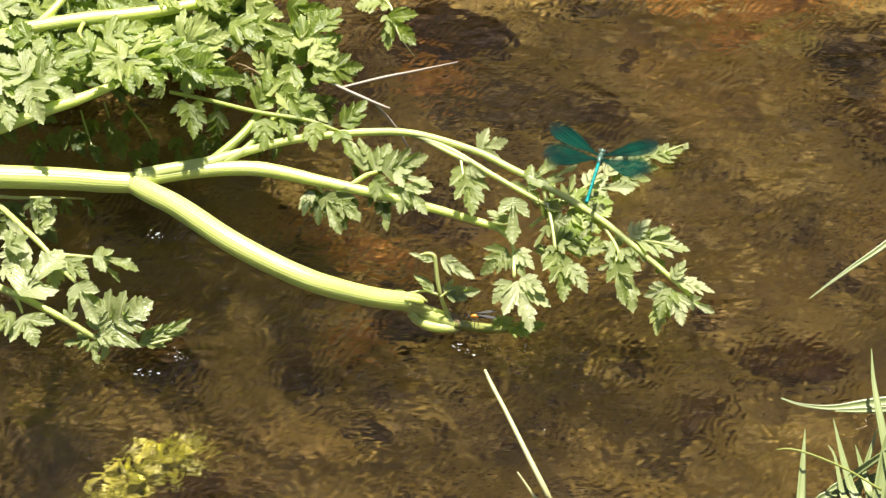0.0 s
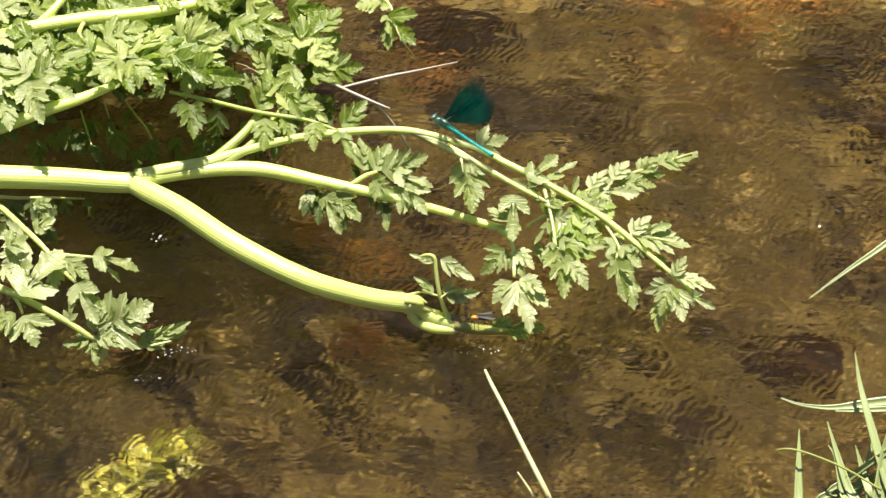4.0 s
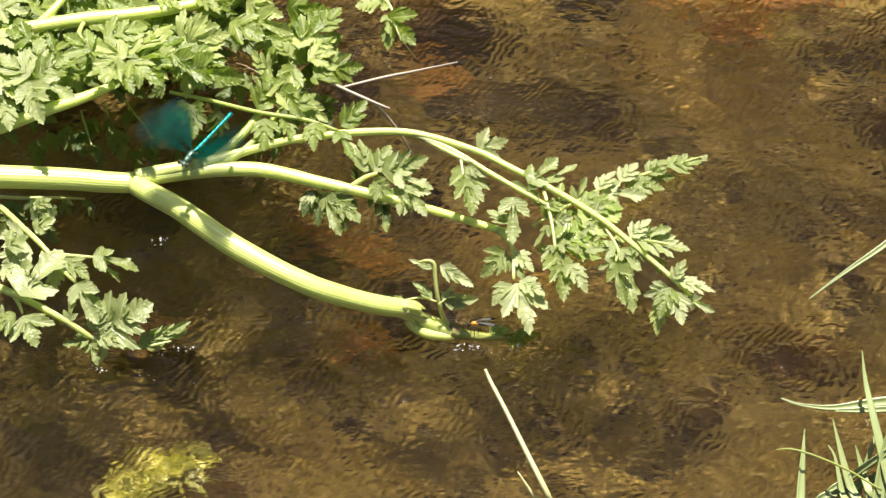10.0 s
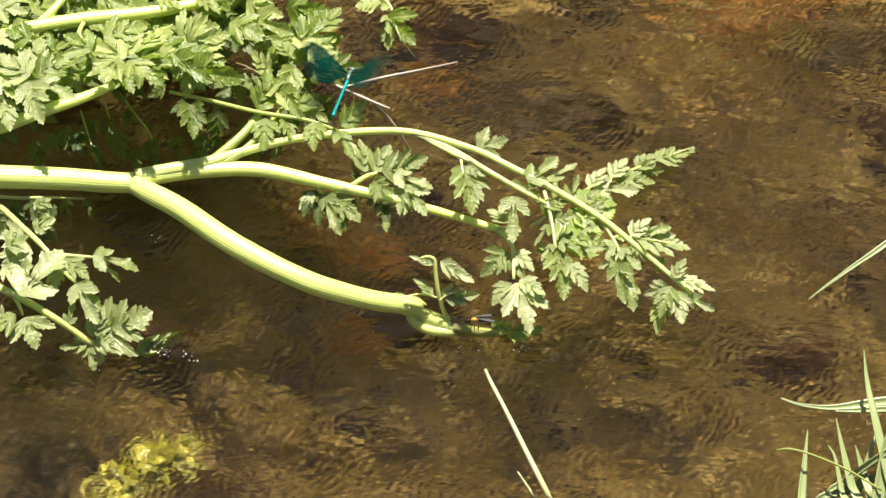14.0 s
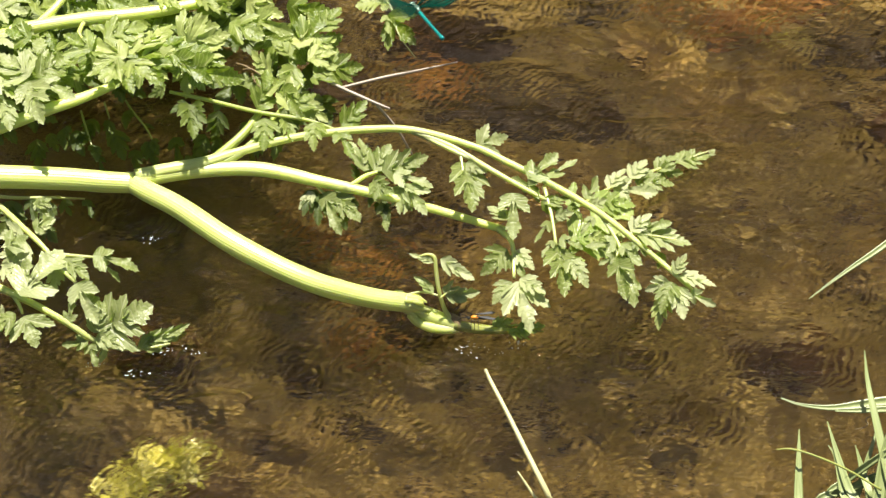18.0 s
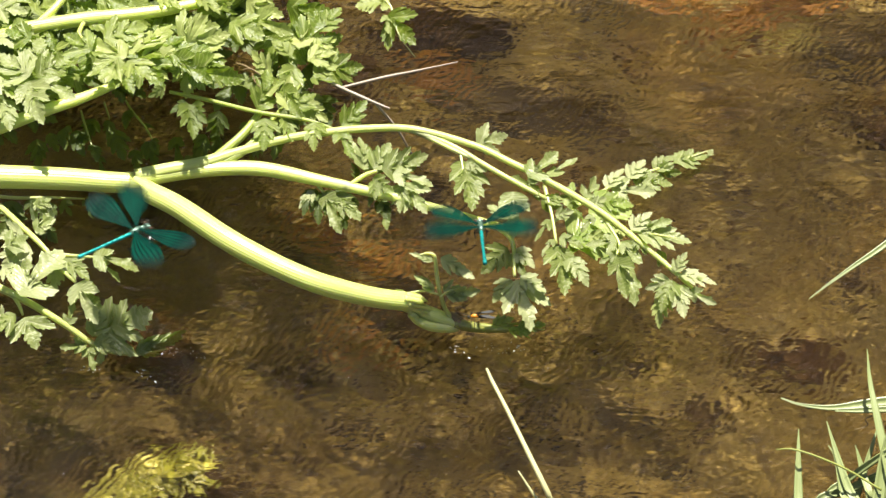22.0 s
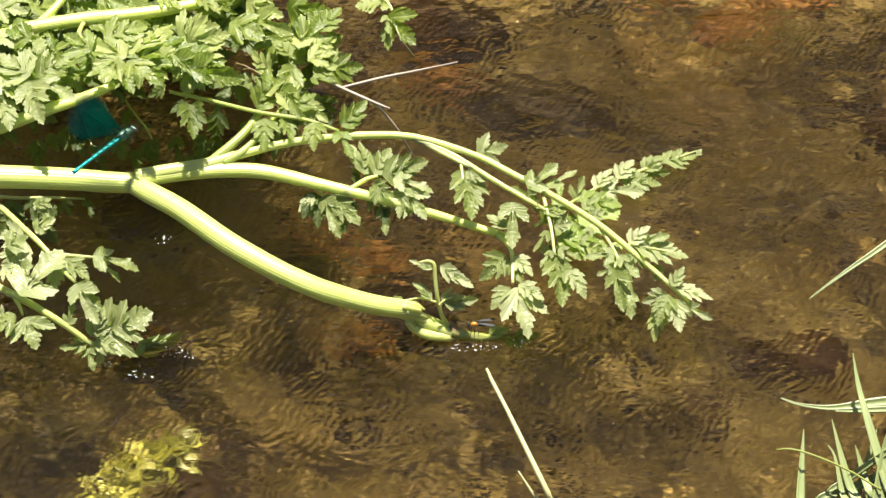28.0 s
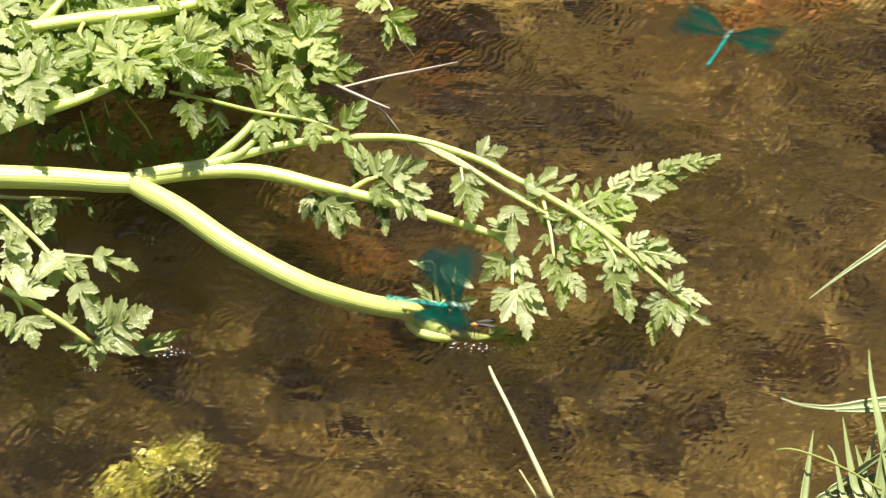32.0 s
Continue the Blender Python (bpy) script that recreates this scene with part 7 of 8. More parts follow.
    # grass in the breeze
    walk(front_blade, [
        (0, pose(-0.0416, -0.0104, 0.0050, 0, 0.00, 0)), (1, pose(-0.0416, -0.0104, 0.0050, 0, -1.77, 0)), (2, pose(-0.0416, -0.0104, 0.0050, 0, 0.29, 0)), (3, pose(-0.0416, -0.0104, 0.0050, 0, -7.07, 0)),
        (3.5, pose(-0.0416, -0.0104, 0.0050, 0, -6.19, 0)), (5.5, pose(-0.0416, -0.0104, 0.0050, 0, -6.19, 0)), (6, pose(-0.0416, -0.0104, 0.0050, 0, -8.84, 0)), (7, pose(-0.0416, -0.0104, 0.0050, 0, 0.00, 0)),
        (8, pose(-0.0416, -0.0104, 0.0050, 0, 0.00, 0)), (9, pose(-0.0416, -0.0104, 0.0050, 0, -0.59, 0)), (10, pose(-0.0416, -0.0104, 0.0050, 0, -0.59, 0)), (11, pose(-0.0416, -0.0104, 0.0050, 0, 0.00, 0)),
        (12, pose(-0.0416, -0.0104, 0.0050, 0, 5.01, 0)), (13, pose(-0.0416, -0.0104, 0.0050, 0, 5.89, 0)), (14, pose(-0.0416, -0.0104, 0.0050, 0, 2.65, 0)), (17, pose(-0.0416, -0.0104, 0.0050, 0, -2.65, 0)),
        (18, pose(-0.0416, -0.0104, 0.0050, 0, -6.19, 0)), (19, pose(-0.0416, -0.0104, 0.0050, 0, 0.59, 0)), (20, pose(-0.0416, -0.0104, 0.0050, 0, -3.24, 0)), (21, pose(-0.0416, -0.0104, 0.0050, 0, 1.47, 0)),
        (22, pose(-0.0416, -0.0104, 0.0050, 0, -6.78, 0)), (23, pose(-0.0416, -0.0104, 0.0050, 0, -0.59, 0)), (24, pose(-0.0416, -0.0104, 0.0050, 0, 0.00, 0)), (25, pose(-0.0416, -0.0104, 0.0050, 0, 6.78, 0)),
        (28, pose(-0.0416, -0.0104, 0.0050, 0, -1.47, 0)), (29, pose(-0.0416, -0.0104, 0.0050, 0, 4.42, 0)), (30, pose(-0.0416, -0.0104, 0.0050, 0, 4.42, 0)), (31, pose(-0.0416, -0.0104, 0.0050, 0, 5.89, 0)),
        (32, pose(-0.0416, -0.0104, 0.0050, 0, 8.84, 0)),
    ])
    walk(mid_blade, [
        (0, pose(-0.0090, -0.0002, 0.0050, 0, 0.59, 0)), (1, pose(-0.0090, -0.0002, 0.0050, 0, -1.18, 0)), (2, pose(-0.0090, -0.0002, 0.0050, 0, 0.88, 0)), (3, pose(-0.0090, -0.0002, 0.0050, 0, -6.48, 0)),
        (3.5, pose(-0.0090, -0.0002, 0.0050, 0, -5.60, 0)), (5.5, pose(-0.0090, -0.0002, 0.0050, 0, -5.60, 0)), (6, pose(-0.0090, -0.0002, 0.0050, 0, -8.25, 0)), (7, pose(-0.0090, -0.0002, 0.0050, 0, 0.59, 0)),
        (8, pose(-0.0090, -0.0002, 0.0050, 0, 0.59, 0)), (9, pose(-0.0090, -0.0002, 0.0050, 0, 0.00, 0)), (10, pose(-0.0090, -0.0002, 0.0050, 0, 0.00, 0)), (11, pose(-0.0090, -0.0002, 0.0050, 0, 0.59, 0)),
        (12, pose(-0.0090, -0.0002, 0.0050, 0, 5.60, 0)), (13, pose(-0.0090, -0.0002, 0.0050, 0, 6.48, 0)), (14, pose(-0.0090, -0.0002, 0.0050, 0, 3.24, 0)), (17, pose(-0.0090, -0.0002, 0.0050, 0, -2.06, 0)),
        (18, pose(-0.0090, -0.0002, 0.0050, 0, -5.60, 0)), (19, pose(-0.0090, -0.0002, 0.0050, 0, 1.18, 0)), (20, pose(-0.0090, -0.0002, 0.0050, 0, -2.65, 0)), (21, pose(-0.0090, -0.0002, 0.0050, 0, 2.06, 0)),
        (22, pose(-0.0090, -0.0002, 0.0050, 0, -6.19, 0)), (23, pose(-0.0090, -0.0002, 0.0050, 0, 0.00, 0)), (24, pose(-0.0090, -0.0002, 0.0050, 0, 0.59, 0)), (25, pose(-0.0090, -0.0002, 0.0050, 0, 7.37, 0)),
        (28, pose(-0.0090, -0.0002, 0.0050, 0, -0.88, 0)), (29, pose(-0.0090, -0.0002, 0.0050, 0, 5.01, 0)), (30, pose(-0.0090, -0.0002, 0.0050, 0, 5.01, 0)), (31, pose(-0.0090, -0.0002, 0.0050, 0, 6.48, 0)),
        (32, pose(-0.0090, -0.0002, 0.0050, 0, 9.43, 0)),
    ])
    walk(tall_blade, [
        (0, pose(0.0093, -0.0042, 0.0105, 0, 7.67, 0)), (1, pose(0.0093, -0.0042, 0.0105, 0, 2.74, 0)), (2, pose(0.0093, -0.0042, 0.0105, 0, 0.91, 0)), (3, pose(0.0093, -0.0042, 0.0105, 0, 0.91, 0)),
        (3.5, pose(0.0093, -0.0042, 0.0105, 0, -2.56, 0)), (5.5, pose(0.0093, -0.0042, 0.0105, 0, -0.91, 0)), (6, pose(0.0093, -0.0042, 0.0105, 0, -3.65, 0)), (7, pose(0.0093, -0.0042, 0.0105, 0, -4.75, 0)),
        (8, pose(0.0093, -0.0042, 0.0105, 0, -3.29, 0)), (9, pose(0.0093, -0.0042, 0.0105, 0, -2.74, 0)), (10, pose(0.0093, -0.0042, 0.0105, 0, 2.01, 0)), (11, pose(0.0093, -0.0042, 0.0105, 0, 1.83, 0)),
        (12, pose(0.0093, -0.0042, 0.0105, 0, 2.92, 0)), (13, pose(0.0093, -0.0042, 0.0105, 0, 1.28, 0)), (14, pose(0.0093, -0.0042, 0.0105, 0, 3.11, 0)), (17, pose(0.0093, -0.0042, 0.0105, 0, 1.83, 0)),
        (18, pose(0.0093, -0.0042, 0.0105, 0, 3.47, 0)), (19, pose(0.0093, -0.0042, 0.0105, 0, 2.38, 0)), (20, pose(0.0093, -0.0042, 0.0105, 0, -3.65, 0)), (21, pose(0.0093, -0.0042, 0.0105, 0, 4.38, 0)),
        (22, pose(0.0093, -0.0042, 0.0105, 0, 5.12, 0)), (23, pose(0.0093, -0.0042, 0.0105, 0, 0.73, 0)), (24, pose(0.0093, -0.0042, 0.0105, 0, 4.57, 0)), (25, pose(0.0093, -0.0042, 0.0105, 0, 0.73, 0)),
        (28, pose(0.0093, -0.0042, 0.0105, 0, -3.65, 0)), (29, pose(0.0093, -0.0042, 0.0105, 0, 5.85, 0)), (30, pose(0.0093, -0.0042, 0.0105, 0, 5.66, 0)), (31, pose(0.0093, -0.0042, 0.0105, 0, 9.14, 0)),
        (32, pose(0.0093, -0.0042, 0.0105, 0, 6.03, 0)),
    ])
    # the weed sways and the white glint specks dance
    foot = Vector(WEED_FOOT)
    walk(weed, [(i / 2, pose(*foot, 3 * math.sin(i * 1.9), 4 * math.sin(i * 1.3), 4 * math.sin(i * 0.83) + 2 * math.sin(i * 2.1))) for i in range(65)])
    dance = random.Random(4)
    for ob, place in bubbles:
        walk(ob, [(i / 4, pose(place.x + dance.gauss(0, 0.003), place.y + dance.gauss(0, 0.0015), place.z + dance.uniform(-0.0022, 0.0004), 0, 0, dance.uniform(-25, 25))) for i in range(129)])
    walk(bug, [
        (0, pose(0.0166, -0.0658, 0.0167)), (0.5, pose(0.0166, -0.0658, 0.0171)), (1, pose(0.0166, -0.0658, 0.0181)), (1.5, pose(0.0166, -0.0658, 0.0186)),
        (2, pose(0.0166, -0.0658, 0.0181)), (2.5, pose(0.0166, -0.0658, 0.0157)), (3, pose(0.0166, -0.0658, 0.0143)), (3.5, pose(0.0166, -0.0658, 0.0157)),
        (5.5, pose(0.0166, -0.0658, 0.0119)), (6, pose(0.0166, -0.0658, 0.0105)), (6.5, pose(0.0166, -0.0658, 0.0114)), (7, pose(0.0166, -0.0658, 0.0090)),
        (7.5, pose(0.0166, -0.0658, 0.0076)), (8, pose(0.0166, -0.0658, 0.0086)), (8.5, pose(0.0166, -0.0658, 0.0100)), (9, pose(0.0166, -0.0658, 0.0100)),
        (9.5, pose(0.0166, -0.0658, 0.0100)), (10, pose(0.0166, -0.0658, 0.0105)), (10.5, pose(0.0166, -0.0658, 0.0090)), (11, pose(0.0166, -0.0658, 0.0090)),
        (11.5, pose(0.0166, -0.0658, 0.0090)), (12, pose(0.0166, -0.0658, 0.0100)), (12.5, pose(0.0166, -0.0658, 0.0105)), (13, pose(0.0166, -0.0658, 0.0119)),
        (13.5, pose(0.0166, -0.0658, 0.0119)), (14, pose(0.0166, -0.0658, 0.0138)), (14.5, pose(0.0166, -0.0658, 0.0129)), (16.5, pose(0.0166, -0.0658, 0.0143)),
        (17, pose(0.0166, -0.0658, 0.0143)), (17.5, pose(0.0166, -0.0658, 0.0167)), (18, pose(0.0166, -0.0658, 0.0157)), (18.5, pose(0.0166, -0.0658, 0.0167)),
        (19, pose(0.0166, -0.0658, 0.0186)), (19.5, pose(0.0166, -0.0658, 0.0181)), (20, pose(0.0166, -0.0658, 0.0157)), (20.5, pose(0.0166, -0.0658, 0.0152)),
        (21, pose(0.0166, -0.0658, 0.0119)), (21.5, pose(0.0166, -0.0658, 0.0129)), (22, pose(0.0166, -0.0658, 0.0167)), (22.5, pose(0.0166, -0.0658, 0.0167)),
        (23, pose(0.0166, -0.0658, 0.0152)), (23.5, pose(0.0166, -0.0658, 0.0138)), (24, pose(0.0166, -0.0658, 0.0143)), (24.5, pose(0.0166, -0.0658, 0.0138)),
        (25, pose(0.0166, -0.0658, 0.0129)), (25.5, pose(0.0166, -0.0658, 0.0133)), (27.5, pose(0.0166, -0.0658, 0.0110)), (28, pose(0.0166, -0.0658, 0.0100)),
        (28.5, pose(0.0166, -0.0658, 0.0081)), (29, pose(0.0166, -0.0658, 0.0081)), (29.5, pose(0.0166, -0.0658, 0.0095)), (30, pose(0.0166, -0.0658, 0.0095)),
        (30.5, pose(0.0166, -0.0658, 0.0100)), (31, pose(0.0166, -0.0658, 0.0105)), (31.5, pose(0.0166, -0.0658, 0.0100)), (32, pose(0.0166, -0.0658, 0.0095)),
    ])
    # the two demoiselles
    walk(flier, [
        (0, pose(0.0855, 0.0028, 0.0697, -6, 0, -14)), (0.2, pose(0.0838, 0.0154, 0.0688, 6, 0, -19)), (0.5, pose(0.0787, 0.0240, 0.0691, 2, 0, -16)),
        (0.7, pose(0.0771, 0.0301, 0.0690, 3, 0, -15)), (1, pose(0.0755, 0.0354, 0.0695, -3, 0, -14)), (1.2, pose(0.0771, 0.0399, 0.0699, -9, 0, -12)),
        (1.5, pose(0.0758, 0.0487, 0.0700, -11, 0, -8)), (1.7, pose(0.0727, 0.0577, 0.0695, -4, 0, -7)), (2, pose(0.0697, 0.0523, 0.0699, -9, 0, -10)),
        (2.2, pose(0.0663, 0.0622, 0.0692, 1, 0, -4)), (2.5, pose(0.0642, 0.0460, 0.0693, -1, 0, -1)), (2.7, pose(0.0613, 0.0486, 0.0690, 3, 0, 1)),
        (3, pose(0.0577, 0.0434, 0.0689, 5, 0, 16)), (3.2, pose(0.0501, 0.0428, 0.0687, 7, 0, 25)), (3.4, pose(0.0452, 0.0415, 0.0691, 3, 0, 38)),
        (3.5, pose(0.0408, 0.0418, 0.0688, 7, 0, 44)), (3.9, pose(0.0081, 0.0345, 0.0690, 3, 0, 50)), (4.4, pose(-0.0267, 0.0143, 0.0695, -4, 0, 38)),
        (4.9, pose(-0.0543, -0.0164, 0.0743, -4, 0, 28)), (5.5, pose(-0.0604, -0.0417, 0.0771, -15, 0, 17)), (5.7, pose(-0.0591, -0.0347, 0.0760, -8, 0, 11)),
        (5.9, pose(-0.0575, -0.0367, 0.0756, -11, 0, 8)), (6, pose(-0.0553, -0.0315, 0.0745, -7, 0, 7)), (6.1, pose(-0.0544, -0.0207, 0.0734, 4, 0, 6)),
        (6.3, pose(-0.0511, -0.0154, 0.0720, 7, 0, 4)), (6.5, pose(-0.0484, 0.0004, 0.0712, 5, 0, 5)), (6.7, pose(-0.0475, 0.0105, 0.0713, 1, 0, 11)),
        (6.9, pose(-0.0504, 0.0299, 0.0717, 8, 0, 17)), (7, pose(-0.0532, 0.0294, 0.0733, -3, 0, 16)), (7.1, pose(-0.0571, 0.0296, 0.0750, -10, 0, 17)),
        (7.3, pose(-0.0549, 0.0549, 0.0738, -6, 0, 14)), (7.5, pose(-0.0546, 0.0655, 0.0733, -2, 0, 9)), (7.7, pose(-0.0487, 0.0803, 0.0714, -2, 0, 12)),
        (7.9, pose(-0.0477, 0.0890, 0.0718, -9, 0, 26)), (8, pose(-0.0464, 0.1026, 0.0713, -7, 0, 31)), (8.1, pose(-0.0444, 0.1147, 0.0706, -6, 0, 36)),
        (8.3, pose(-0.0466, 0.1198, 0.0717, -13, 0, 34)), (8.5, pose(-0.0655, 0.1160, 0.0776, -9, 0, 69)), (8.7, pose(-0.0607, 0.1282, 0.0751, 5, 0, 86)),
        (8.9, pose(-0.0776, 0.1052, 0.0811, -5, 0, 96)), (9, pose(-0.0835, 0.0939, 0.0831, -6, 0, 98)), (9.1, pose(-0.0934, 0.0874, 0.0867, -13, 0, 105)),
        (9.3, pose(-0.1047, 0.0670, 0.0899, -21, 0, 133)), (9.5, pose(-0.1155, 0.0335, 0.0892, -11, 0, 139)), (9.7, pose(-0.1222, 0.0255, 0.0886, -2, 0, 157)),
        (9.9, pose(-0.1315, -0.0018, 0.0886, -1, 0, 150)), (10, pose(-0.1351, -0.0129, 0.0889, -5, 0, 146)), (10.1, pose(-0.1379, -0.0204, 0.0886, -1, 0, 146)),
        (10.3, pose(-0.1435, -0.0329, 0.0885, -0, 0, 143)), (10.5, pose(-0.1539, -0.0240, 0.0882, 4, 0, 124)), (10.7, pose(-0.1672, -0.0235, 0.0886, -1, 0, 99)),
        (10.9, pose(-0.1696, -0.0165, 0.0882, 5, 0, 92)), (11, pose(-0.1817, -0.0100, 0.0878, 9, 0, 88)), (11.1, pose(-0.1911, -0.0047, 0.0876, 13, 0, 85)),
        (11.3, pose(-0.1912, -0.0145, 0.0875, 14, 0, 84)), (11.5, pose(-0.1819, -0.0111, 0.0876, 13, 0, 57)), (11.7, pose(-0.1783, -0.0255, 0.0894, -13, 0, 10)),
        (11.9, pose(-0.1739, -0.0365, 0.0901, -23, 0, 7)), (12, pose(-0.1731, -0.0365, 0.0901, -24, 0, 7)), (12.1, pose(-0.1629, -0.0347, 0.0890, -7, 0, -5)),
        (12.3, pose(-0.1563, -0.0616, 0.0894, -13, 0, 0)), (12.5, pose(-0.1394, -0.0572, 0.0885, -0, 0, -9)), (12.7, pose(-0.1242, -0.0712, 0.0897, -17, 0, -8)),
        (12.9, pose(-0.1050, -0.0441, 0.0886, -2, 0, -14)), (13, pose(-0.0986, -0.0385, 0.0877, 1, 0, -12)), (13.1, pose(-0.0894, -0.0357, 0.0849, -2, 0, -10)),
        (13.3, pose(-0.0785, -0.0109, 0.0814, -8, 0, -15)), (13.5, pose(-0.0720, 0.0186, 0.0788, -2, 0, -7)), (13.7, pose(-0.0597, 0.0305, 0.0747, -2, 0, -11)),
        (13.9, pose(-0.0529, 0.0552, 0.0730, -11, 0, -12)), (14, pose(-0.0526, 0.0640, 0.0726, -8, 0, -13)), (14.1, pose(-0.0486, 0.0707, 0.0713, -8, 0, -12)),
        (14.3, pose(-0.0360, 0.0937, 0.0699, -10, 0, -19)), (14.5, pose(-0.0300, 0.1091, 0.0702, -13, 0, -13)), (14.8, pose(-0.0221, 0.1567, 0.0697, -7, 0, -13)),
        (15.4, pose(-0.0023, 0.2225, 0.0695, -4, 0, -14)), (16.4, pose(0.0239, 0.2282, 0.0692, 1, 0, -30)), (17.2, pose(0.0073, 0.2023, 0.0697, -6, 0, 29)),
        (17.7, pose(-0.0079, 0.1521, 0.0699, -10, 0, 25)), (17.9, pose(-0.0120, 0.1308, 0.0701, -13, 0, 26)), (18, pose(-0.0150, 0.1221, 0.0701, -13, 0, 25)),
        (18.1, pose(-0.0207, 0.1208, 0.0692, 1, 0, 42)), (18.2, pose(-0.0316, 0.1092, 0.0693, -1, 0, 56)), (18.3, pose(-0.0265, 0.0960, 0.0693, -1, 0, 69)),
        (18.5, pose(-0.0420, 0.0783, 0.0697, 8, 0, 82)), (18.7, pose(-0.0598, 0.0423, 0.0760, 0, 0, 90)), (18.9, pose(-0.0684, 0.0210, 0.0788, 1, 0, 90)),
        (19, pose(-0.0767, -0.0012, 0.0816, 2, 0, 90)), (19.1, pose(-0.0833, -0.0086, 0.0841, -2, 0, 94)), (19.3, pose(-0.0911, -0.0152, 0.0867, -2, 0, 95)),
        (19.5, pose(-0.1114, -0.0295, 0.0886, -1, 0, 96)), (19.7, pose(-0.1261, -0.0363, 0.0888, -4, 0, 99)), (19.9, pose(-0.1419, -0.0408, 0.0888, -4, 0, 99)),
        (20, pose(-0.1499, -0.0382, 0.0888, -5, 0, 101)), (20.2, pose(-0.1589, -0.0383, 0.0887, -3, 0, 100)), (20.4, pose(-0.1814, -0.0543, 0.0889, -5, 0, 104)),
        (20.6, pose(-0.1992, -0.0451, 0.0879, 8, 0, 91)), (20.7, pose(-0.2123, -0.0496, 0.0876, 14, 0, 85)), (20.8, pose(-0.2185, -0.0621, 0.0875, 14, 0, 85)),
        (20.9, pose(-0.2223, -0.0757, 0.0891, -8, 0, 54)), (21, pose(-0.2254, -0.0765, 0.0888, -5, 0, 55)), (21.1, pose(-0.2256, -0.0790, 0.0888, -4, 0, 51)),
        (21.2, pose(-0.2270, -0.0819, 0.0892, -10, 0, 31)), (21.3, pose(-0.2251, -0.0832, 0.0890, -7, 0, 14)), (21.4, pose(-0.2240, -0.0852, 0.0893, -11, 0, 1)),
        (21.5, pose(-0.2208, -0.0804, 0.0893, -12, 0, -5)), (21.6, pose(-0.2135, -0.0767, 0.0894, -14, 0, -14)), (21.7, pose(-0.2073, -0.0739, 0.0897, -18, 0, -14)),
        (21.8, pose(-0.1999, -0.0730, 0.0896, -16, 0, -17)), (21.9, pose(-0.1737, -0.0702, 0.0892, -10, 0, -43)), (22, pose(-0.1600, -0.0678, 0.0891, -8, 0, -52)),
        (22.2, pose(-0.1324, -0.0708, 0.0896, -15, 0, -47)), (22.4, pose(-0.0961, -0.0809, 0.0873, -5, 0, -42)), (22.5, pose(-0.0759, -0.0799, 0.0800, 4, 0, -37)),
        (22.6, pose(-0.0421, -0.0798, 0.0704, -17, 0, -38)), (22.8, pose(-0.0260, -0.0682, 0.0703, -16, 0, -39)), (23, pose(0.0285, -0.0581, 0.0687, 8, 0, -55)),
        (23.1, pose(0.0363, -0.0441, 0.0707, -21, 0, -28)), (23.2, pose(0.0436, -0.0301, 0.0700, -11, 0, -42)), (23.3, pose(0.0577, -0.0140, 0.0699, -9, 0, -36)),
        (23.4, pose(0.0844, 0.0084, 0.0700, -11, 0, -30)), (23.6, pose(0.0986, 0.0435, 0.0689, 6, 0, -17)), (23.7, pose(0.1015, 0.0577, 0.0685, 11, 0, -7)),
        (23.8, pose(0.0998, 0.0762, 0.0675, 26, 0, 4)), (23.9, pose(0.0922, 0.0849, 0.0666, 41, 0, 25)), (24, pose(0.0871, 0.0850, 0.0667, 39, 0, 30)),
        (24.1, pose(0.0815, 0.0832, 0.0668, 37, 0, 34)), (24.2, pose(0.0747, 0.0714, 0.0670, 34, 0, 40)), (24.4, pose(0.0605, 0.0487, 0.0674, 28, 0, 53)),
        (24.6, pose(0.0410, 0.0351, 0.0687, 7, 0, 44)), (24.8, pose(0.0211, 0.0239, 0.0682, 15, 0, 70)), (25, pose(0.0057, 0.0246, 0.0690, 3, 0, 54)),
        (25.2, pose(-0.0116, 0.0294, 0.0683, 14, 0, 74)), (25.5, pose(-0.0433, 0.0311, 0.0709, -2, 0, 55)), (26, pose(-0.0905, 0.0231, 0.0858, -2, 0, 59)),
        (26.6, pose(-0.1435, 0.0215, 0.0893, -11, 0, 42)), (27.1, pose(-0.1793, 0.0118, 0.0883, 3, 0, 0)), (27.5, pose(-0.1924, 0.0023, 0.0884, 1, 0, -6)),
        (27.7, pose(-0.1877, 0.0069, 0.0889, -6, 0, -21)), (27.9, pose(-0.1827, 0.0053, 0.0891, -8, 0, -27)), (28, pose(-0.1727, 0.0030, 0.0884, 2, 0, -44)),
        (28.2, pose(-0.1635, -0.0079, 0.0889, -6, 0, -48)), (28.4, pose(-0.1545, -0.0057, 0.0891, -9, 0, -49)), (28.7, pose(-0.1380, -0.0078, 0.0892, -9, 0, -48)),
        (29, pose(-0.1100, -0.0142, 0.0887, -4, 0, -49)), (29.3, pose(-0.0872, -0.0025, 0.0837, -11, 0, -46)), (29.6, pose(-0.0551, 0.0285, 0.0714, 12, 0, -72)),
        (29.9, pose(-0.0340, 0.0383, 0.0695, -4, 0, -54)), (30, pose(-0.0288, 0.0588, 0.0680, 18, 0, -67)), (30.2, pose(-0.0114, 0.0655, 0.0696, -5, 0, -52)),
        (30.3, pose(-0.0112, 0.0816, 0.0679, 19, 0, -68)), (30.5, pose(-0.0018, 0.0907, 0.0683, 14, 0, -73)), (30.6, pose(0.0024, 0.0907, 0.0682, 15, 0, -73)),
